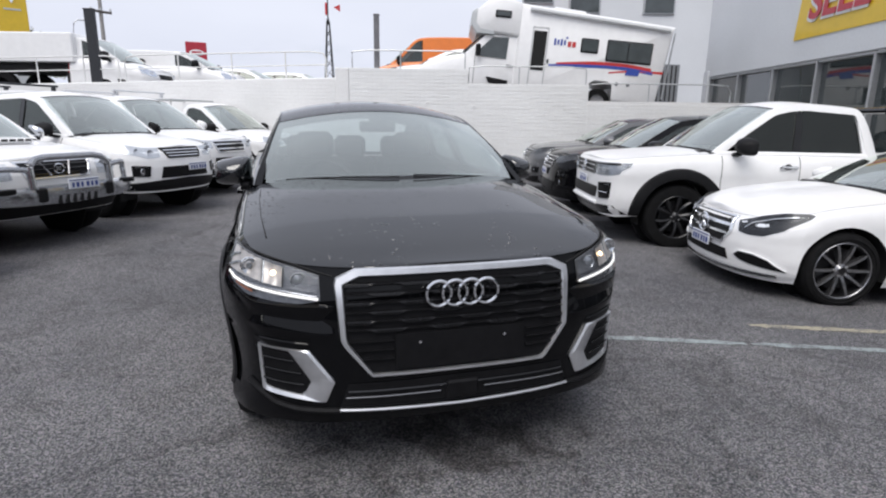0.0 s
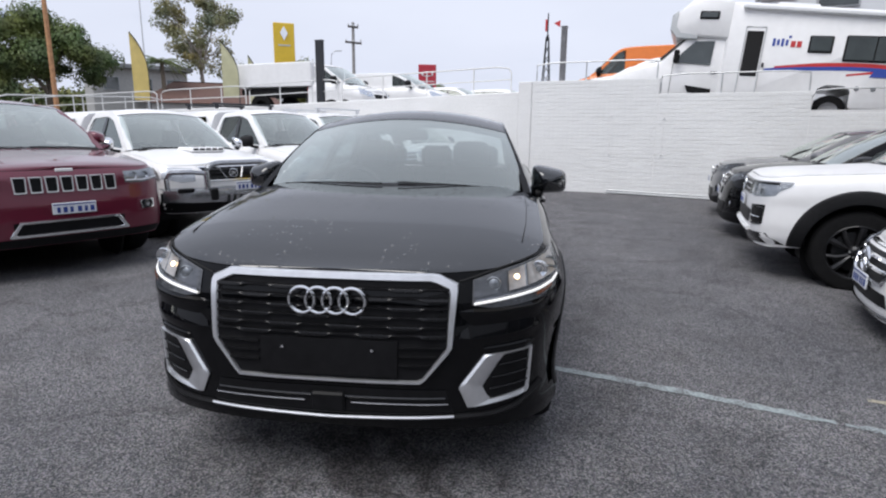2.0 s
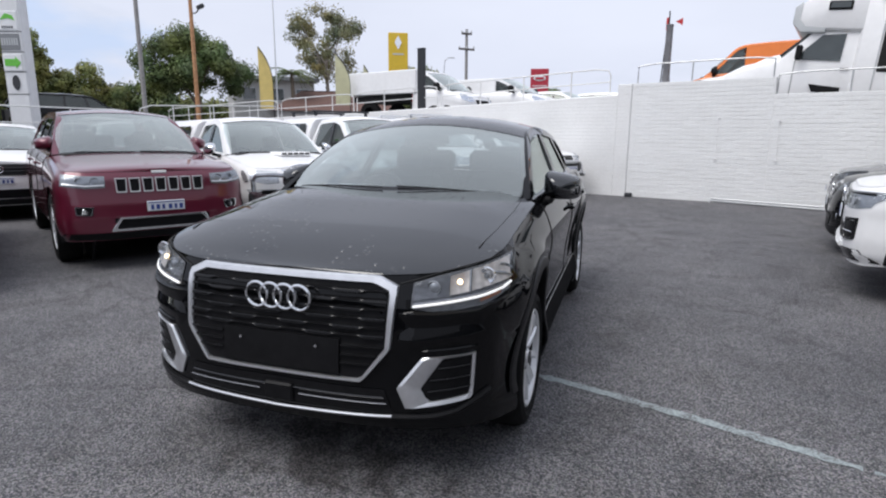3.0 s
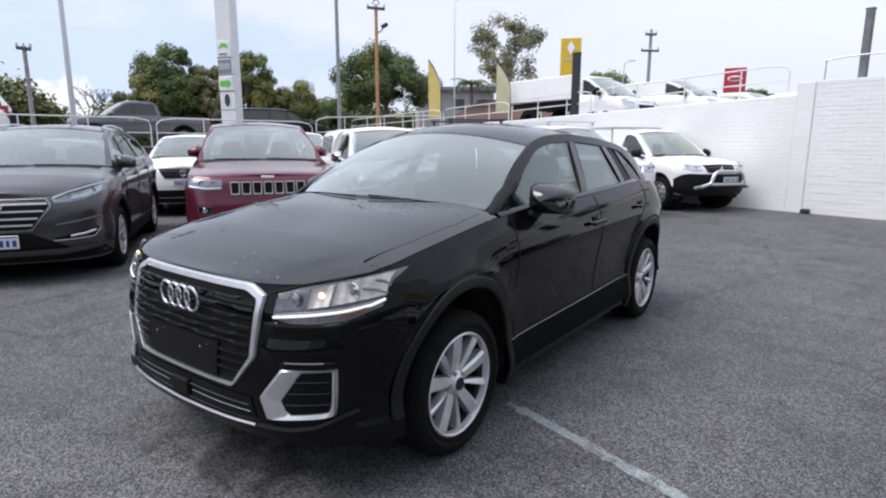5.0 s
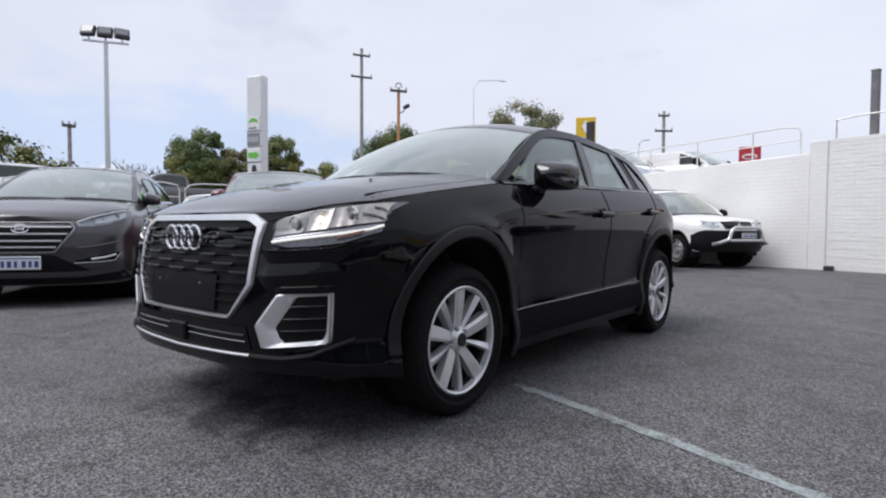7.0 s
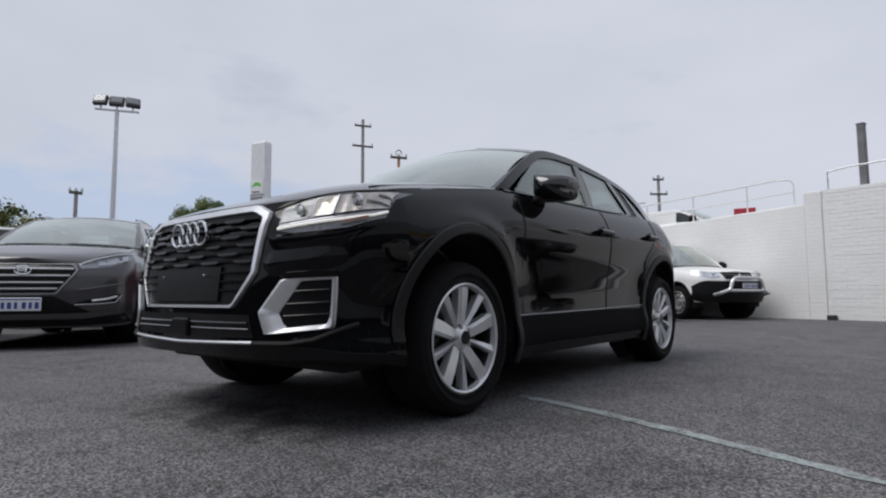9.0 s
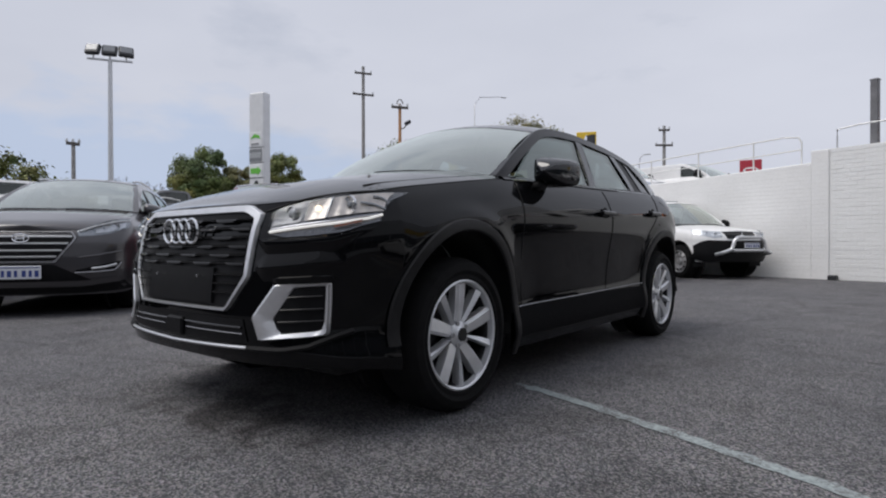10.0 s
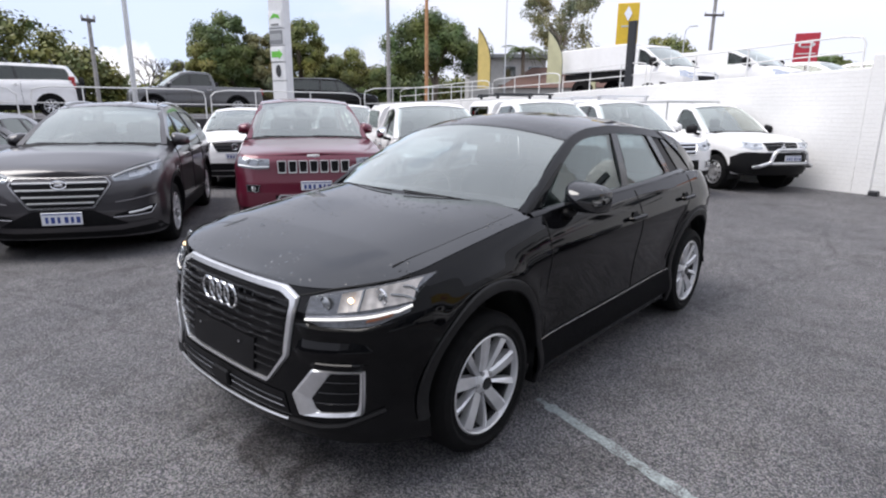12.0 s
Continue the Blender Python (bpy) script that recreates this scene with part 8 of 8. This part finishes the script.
# ---- vehicles on the raised yard ----
def motorhome():
    """Local axes: x along the vehicle from nose to tail, y away from the yard, z up."""
    m = lot(3.83, 13.5, 1.60) @ pose(0, 0, 0, 0, 4.6, 0)
    o = thing("motorhome", "white motorhome with red and blue stripes and an over-cab bed", "motorhome", m)
    W = 2.15

    def prism(pts, y0=0.0, y1=W, bev=0.06):
        me = Mesh()
        n = len(pts)
        cx, cz = sum(p[0] for p in pts) / n, sum(p[1] for p in pts) / n
        def shr(k):
            return [(cx + (x - cx) * (1 - k / max(abs(x - cx), 0.3)), cz + (z - cz) * (1 - k / max(abs(z - cz), 0.3))) for x, z in pts]
        rows = []
        for y, k in ((y0, bev), (y0 + bev * 0.4, bev * 0.3), (y0 + bev, 0), (y1 - bev, 0), (y1 - bev * 0.4, bev * 0.3), (y1, bev)):
            rows.append([(x, y, z) for x, z in shr(k)])
        b = len(me.v)
        me.quad_grid(rows, close=True)
        me.f.append(tuple(range(b, b + n))[::-1])
        me.f.append(tuple(range(b + 5 * n, b + 6 * n)))
        return me

    arc = [(-0.35 + 0.3 * math.cos(a), 0.55 + 0.3 * math.sin(a)) for a in np.linspace(0, math.pi, 8)]
    body = [(-2.28, 0.35), (-2.28, 2.62), (1.78, 2.40), (1.74, 2.30), (1.55, 0.42), (0.42, 0.40), (0.40, 0.75), (0.25, 0.86), (-0.18, 0.86), (-0.34, 0.75), (-0.36, 0.38)]
    part("body", prism(body), WHITE_PAINT, o)
    over = [(-2.2, 2.62), (-2.7, 2.74), (-3.1, 2.66), (-3.42, 2.34), (-3.46, 2.02), (-3.3, 1.86), (-2.2, 1.80)]
    part("over_cab", prism(over), WHITE_PAINT, o)
    part("over_cab_band", prism([(-3.40, 2.40), (-3.52, 2.30), (-3.52, 1.98), (-3.36, 1.80), (-2.9, 1.78), (-2.9, 1.86), (-3.28, 1.90), (-3.40, 2.06)], -0.01, W + 0.01, 0.02), SIGN_GREY, o)
    cab = [(-2.2, 0.35), (-2.2, 1.86), (-3.05, 1.84), (-3.62, 1.28), (-4.35, 1.10), (-4.75, 0.86), (-4.86, 0.55), (-4.82, 0.32), (-4.1, 0.30), (-4.05, 0.62), (-3.8, 0.80), (-3.5, 0.62), (-3.42, 0.30)]
    part("cab", prism(cab, 0.08, W - 0.08, 0.10), WHITE_PAINT, o)
    part("windscreen", Mesh().slab([(-3.12, 0.25, 1.83), (-3.64, 0.22, 1.32), (-3.64, W - 0.22, 1.32), (-3.12, W - 0.25, 1.83)], (-0.03, 0, 0.02)), GLASS_DARK, o)
    part("cab_window", Mesh().slab([(-2.52, 0.068, 1.22), (-2.50, 0.068, 1.76), (-2.92, 0.068, 1.74), (-3.22, 0.068, 1.42), (-3.28, 0.068, 1.24)], (0, -0.012, 0)), SHOWROOM_GLASS, o)
    part("side_vent", Mesh().slab([(-2.42, 0.07, 0.52), (-2.42, 0.07, 0.68), (-3.0, 0.07, 0.74), (-2.92, 0.07, 0.58)], (0, -0.02, 0)), DARK_PLASTIC, o)
    part("mirror", Mesh().box((-3.28, -0.12, 1.36), (0.12, 0.2, 0.30), 0.03), DARK_PLASTIC, o)
    part("door_handle", Mesh().box((-2.42, 0.055, 1.06), (0.16, 0.03, 0.04), 0.01), DARK_PLASTIC, o)
    for x in (-2.26, -3.34):
        part("cab_seam", Mesh().box((x, 0.072, 0.95), (0.012, 0.012, 1.15)), SIGN_DARK, o)
    part("entry_opening", Mesh().box((-1.70, -0.004, 1.50), (0.34, 0.03, 0.98), 0.012), SHADOW_BLACK, o, "dark screened entry door")
    part("entry_frame", Mesh().tube([(-1.90, -0.01, 0.55), (-1.90, -0.01, 2.08), (-1.50, -0.01, 2.08), (-1.50, -0.01, 0.55)], 0.012, 6), SIGN_GREY, o)
    part("latch", Mesh().box((-1.44, -0.02, 1.26), (0.05, 0.03, 0.1), 0.01), GLOSS_BLACK, o)
    for x0, x1, z0, z1 in ((-0.62, -0.16, 1.56, 1.92), (0.06, 1.26, 1.40, 1.94), (-2.92, -2.5, 2.22, 2.40)):
        w = part("window", Mesh().box(((x0 + x1) / 2, -0.008, (z0 + z1) / 2), (x1 - x0, 0.05, z1 - z0), 0.02), DARK_PLASTIC, o)
        part("pane", Mesh().box(((x0 + x1) / 2, -0.036, (z0 + z1) / 2), (x1 - x0 - 0.07, 0.02, z1 - z0 - 0.07), 0.008), SHOWROOM_GLASS, w)
    part("window_bar", Mesh().box((0.62, -0.046, 1.67), (0.025, 0.01, 0.5)), DARK_PLASTIC, o)
    # brand word as plain bars in its colours
    for k in range(4):
        part("logo_bar", Mesh().box((-1.30 + k * 0.085, -0.004, 1.76), (0.05, 0.012, 0.12 if k % 2 else 0.16)), BLUE, o)
    for k in range(2):
        part("logo_bar", Mesh().box((-0.92 + k * 0.12, -0.004, 1.73), (0.09, 0.012, 0.13)), STRIPE_RED, o)
    part("logo_dot", Mesh().box((-1.0, -0.004, 1.88), (0.05, 0.012, 0.05)), BLUE, o)
    # sweeping stripes
    for k, (mt, dz, a, b) in enumerate(((STRIPE_RED, 0.06, -1.2, 1.30), (BLUE, 0.0, -1.4, 1.35), (STRIPE_RED, -0.05, 0.2, 1.62))):
        rows = []
        for t in np.linspace(0, 1, 16):
            x = a + (b - a) * t
            z = 1.17 + dz + 0.10 * math.sin(t * 2.4) - (0.12 * (t - 0.75) if t > 0.75 else 0) * (-1.5 if k == 2 else 1)
            hgt = 0.022 + 0.03 * min(t * 3, 1) if k != 2 else 0.02 + 0.012 * t
            rows.append([(x, -0.004, z - hgt), (x, -0.007, z), (x, -0.004, z + hgt)])
        part("stripe", Mesh().quad_grid(rows), mt, o)
    part("stripe_block", Mesh().slab([(0.62, -0.008, 1.10), (0.98, -0.008, 1.10), (1.02, -0.008, 1.26), (0.70, -0.008, 1.26)], (0, -0.004, 0)), BLUE, o)
    part("awning", Mesh().box((-0.2, -0.06, 2.40), (3.7, 0.10, 0.11), 0.03, Matrix.Rotation(radians(3.1), 4, "Y")), SIGN_WHITE, o)
    part("roof_vent", Mesh().box((-0.9, 0.9, 2.62), (0.9, 0.7, 0.16), 0.05, Matrix.Rotation(radians(3.1), 4, "Y")), SIGN_WHITE, o)
    part("roof_vent", Mesh().box((-0.2, 1.1, 2.56), (0.5, 0.5, 0.12), 0.04), SIGN_WHITE, o)
    for x in (0.45, 0.75):
        part("fuel_cap", Mesh().lathe([(0.05, 0.0), (0.045, -0.015), (0, -0.016)], 14, (x, -0.002, 0.86), "y"), SIGN_DARK, o)
    for x in (0.03, -3.78):
        for y in (0.12, W - 0.12):
            w = part("wheel", Mesh().lathe([(0.34, 0.1), (0.35, 0.05), (0.35, -0.1), (0.2, -0.11), (0.2, 0.1)], 24, (0, 0, 0), "y"), TYRE, o)
            w.location = (x, y + 0.1, 0.35)
            part("rim", Mesh().lathe([(0.21, -0.09), (0.12, -0.06), (0.0, -0.07)], 20, (0, 0, 0), "y"), STEEL_WHEEL, w)
    part("rear_ladder", Mesh().tube([(1.80, 0.3, 0.6), (1.88, 0.3, 2.3)], 0.02, 6), GALV, o)


motorhome()


def van(label, m, paint, L=5.2, w=0.97, H=1.98, name="van", group="", glass_back=False):
    t = H - 0.04
    c = Car(name, label, "van", m, paint, L=L, w=w, belt=[(0, 1.0), (0.3, 1.05), (0.6, 1.12), (1.0, 1.24), (2.2, 1.30), (L, 1.32)], bonnet=[(0, 1.01), (0.3, 1.12), (0.6, 1.2), (1.0, 1.3)],
            cant=[(0.95, 1.25), (1.3, 1.5), (1.75, t - 0.1), (2.0, t - 0.02), (2.6, t), (L - 0.3, t), (L - 0.12, t - 0.1), (L - 0.02, 1.36)], wr=0.80, roof_crown=0.04, wheels=(0.95, L - 1.05), R=0.34, Ra=0.41, sill=0.28, nose=0.28, d=0.5, n=2.6, dr=0.15, cowl=0.95, seats=True, screen_bow=0.22, group=group)
    c.windows([(1.2, 1.62), (2.0, 2.0)])
    c.pane([(2.04, 1.30), (L - 0.06, 1.34), (L - 0.10, t - 0.06), (2.04, t - 0.06)], paint, "cargo_side", 0.0, 0.03)
    c.mirrors(1.25, 1.38, DARK_PLASTIC, 0.18, 0.24, 0.12)
    c.wheel("steel", mat=STEEL_WHEEL)
    c.wipers()
    c.lamp([(0.5, 1.0), (0.7, 1.04), (0.86, 1.12)], [(0.5, 0.85), (0.7, 0.84), (0.9, 0.92)], REFLECTOR, 10, 0.012, [(0.68, 0.93, 0.05)])
    c.nose_band("bumper", [(0, 0.62), (0.5, 0.62), (0.92, 0.62)], [(0, 0.32), (0.5, 0.32), (0.95, 0.34)], DARK_PLASTIC, 0.01)
    c.nose_band("grille", [(0, 0.92), (0.42, 0.92)], [(0, 0.78), (0.4, 0.78)], GRILLE_BLACK, 0.006)
    tail_lights(c, 1.1, 0.4)
    return c


# white cab-chassis truck with a pantech body, facing along +u
tk = van("white light truck with a long low box on dark chassis", lot(-8.7, 15.9, 1.72, 90), WHITE_PAINT, 2.5, 0.95, 1.95, name="truck")
part("box_body", Mesh().box((0, 3.85, 1.60), (2.0, 3.3, 0.82), 0.03), WHITE_PAINT, tk.root)
part("chassis_rail", Mesh().box((0, 3.7, 1.06), (1.7, 3.4, 0.20), 0.02), SHADOW_BLACK, tk.root)
part("side_guard", Mesh().box((0.93, 3.9, 0.98), (0.06, 2.8, 0.12), 0.01), DARK_STEEL, tk.root)
for s in (-1, 1):
    part("rear_wheel", Mesh().lathe([(0.47, 0.1), (0.48, 0.04), (0.48, -0.1), (0.28, -0.1), (0.28, 0.08), (0, 0.06)], 24, (s * 0.80, 4.5, 0.48)), TYRE, tk.root)
part("rear_door", Mesh().box((0, 5.53, 1.60), (1.98, 0.05, 0.80), 0.02), DARK_PLASTIC, tk.root)
van("white delivery van parked behind the rail", lot(-7.2, 18.4, 1.75, 90), WHITE_PAINT, 4.8, 0.93, 1.85, group="vans on the raised yard")
plain_suv("white hatchback parked on the raised yard", lot(-5.6, 20.5, 1.75, 90), WHITE_PAINT, 4.2, 0.88, 1.48, name="hatchback", nose_z=0.84)
plain_suv("white wagon parked on the raised yard", lot(-4.2, 23.0, 1.80, 90), WHITE_PAINT, 4.5, 0.9, 1.5, nose_z=0.84)
plain_suv("white car parked below the tall lattice tower", lot(-9.0, 23.5, 1.70, 90), WHITE_PAINT, 4.4, 0.9, 1.5, nose_z=0.84)
van("bright orange van parked behind a motorhome", lot(-3.0, 18.6, 2.0, -90), ORANGE_PAINT, 5.2, 0.97, 2.15)
plain_suv("white hatchback parked beside a motorhome", lot(-2.1, 16.1, 1.98, -90), WHITE_PAINT, 4.2, 0.89, 1.55, name="hatchback", nose_z=0.9)
# terrace
pt = plain_suv("white four-wheel-drive wagon with roof rack and rear spare wheel", lot(-23.1, -5.6, 1.26, 0), WHITE_PAINT, 5.0, 0.93, 1.82, nose_z=1.0, square=True)
roof_rack(pt, 2.2, 4.2, 1.93, DARK_STEEL, 0.66, 4)
for sd in (1, -1):
    p = pt.side(4.84, 1.16, 0.006)
    part("rear_lamp", Mesh().box((sd * (p[0] - 0.03), p[1], 1.16), (0.08, 0.20, 0.44), 0.025), LAMP_RED, pt.root, "tall red rear lamp")
part("spare_wheel", Mesh().lathe([(0.0, 0.16), (0.2, 0.16), (0.36, 0.12), (0.38, 0.0), (0.3, -0.02)], 24, (0.1, 5.0, 1.02), "y"), TYRE, pt.root)
rg = ute("ute", "mid-grey dual-cab ute parked on the raised terrace", lot(-24.0, 0.9, 1.25, 0), MID_GREY_PAINT, 5.3, 0.93, 1.82, (0.9, 4.1), 0.38, 3.2, 1.03, 1.16, rear_dark=True)
rg.mirrors(1.5, 1.27, MID_GREY_PAINT)
rg.arch_trim(DARK_PLASTIC, 0.07)
plain_suv("black four-wheel-drive wagon on the raised terrace", lot(-25.0, 12.2, 1.20, 180), BLACK_PAINT, 4.8, 0.94, 1.84, nose_z=1.02, square=True)

# ---- painted bricks of the boundary wall's brick face ----
def bricks():
    rnd = random.Random(7)
    bl, bh, j = 0.231, 0.078, 0.008
    near = []
    far = Mesh()

    def shape(hw):
        me = Mesh().box((0, 0, 0), (hw, 0.02, bh), 0.004)
        return me

    full = shape(bl).data("brick", BRICK_WHITE, 0, fix=False)
    count = 0
    for a, c, top in ((-2.55, 0.39, 2.68), (0.41, 3.39, 2.34), (3.41, 7.3, 1.96)):
        k = 0
        z = 0.0 - 0.26
        while z + bh < top:
            u = a + (0 if k % 2 else -(bl + j) / 2)
            while u < c - 0.02:
                x0, x1 = max(u, a), min(u + bl, c)
                if x1 - x0 > 0.04:
                    y = 12.528 + rnd.uniform(-0.0025, 0.0025)
                    if x1 - x0 > bl - 0.01 and a < -2 and -0.2 < u < 0.39 - bl or (x1 - x0 > bl - 0.01 and a < -2 and z > 1.0 and count < 290 and u < -0.2 and u > -2.2):
                        near.append(((x0 + x1) / 2, y, z + bh / 2))
                        count += 1
                    else:
                        far.box(((x0 + x1) / 2, y, z + bh / 2), (x1 - x0, 0.02, bh), 0.004)
                u += bl + j
            z += bh + j
            k += 1
    for p in near[:298]:
        ob = new("brick", full)
        ob.parent = WALL
        ob.location = p
    for p in near[298:]:
        far.box(p, (bl, 0.02, bh), 0.004)
    tagged(part("brick_face", far.data("brick_face", BRICK_WHITE, 0, fix=False), None, WALL), kind="stuff")


bricks()
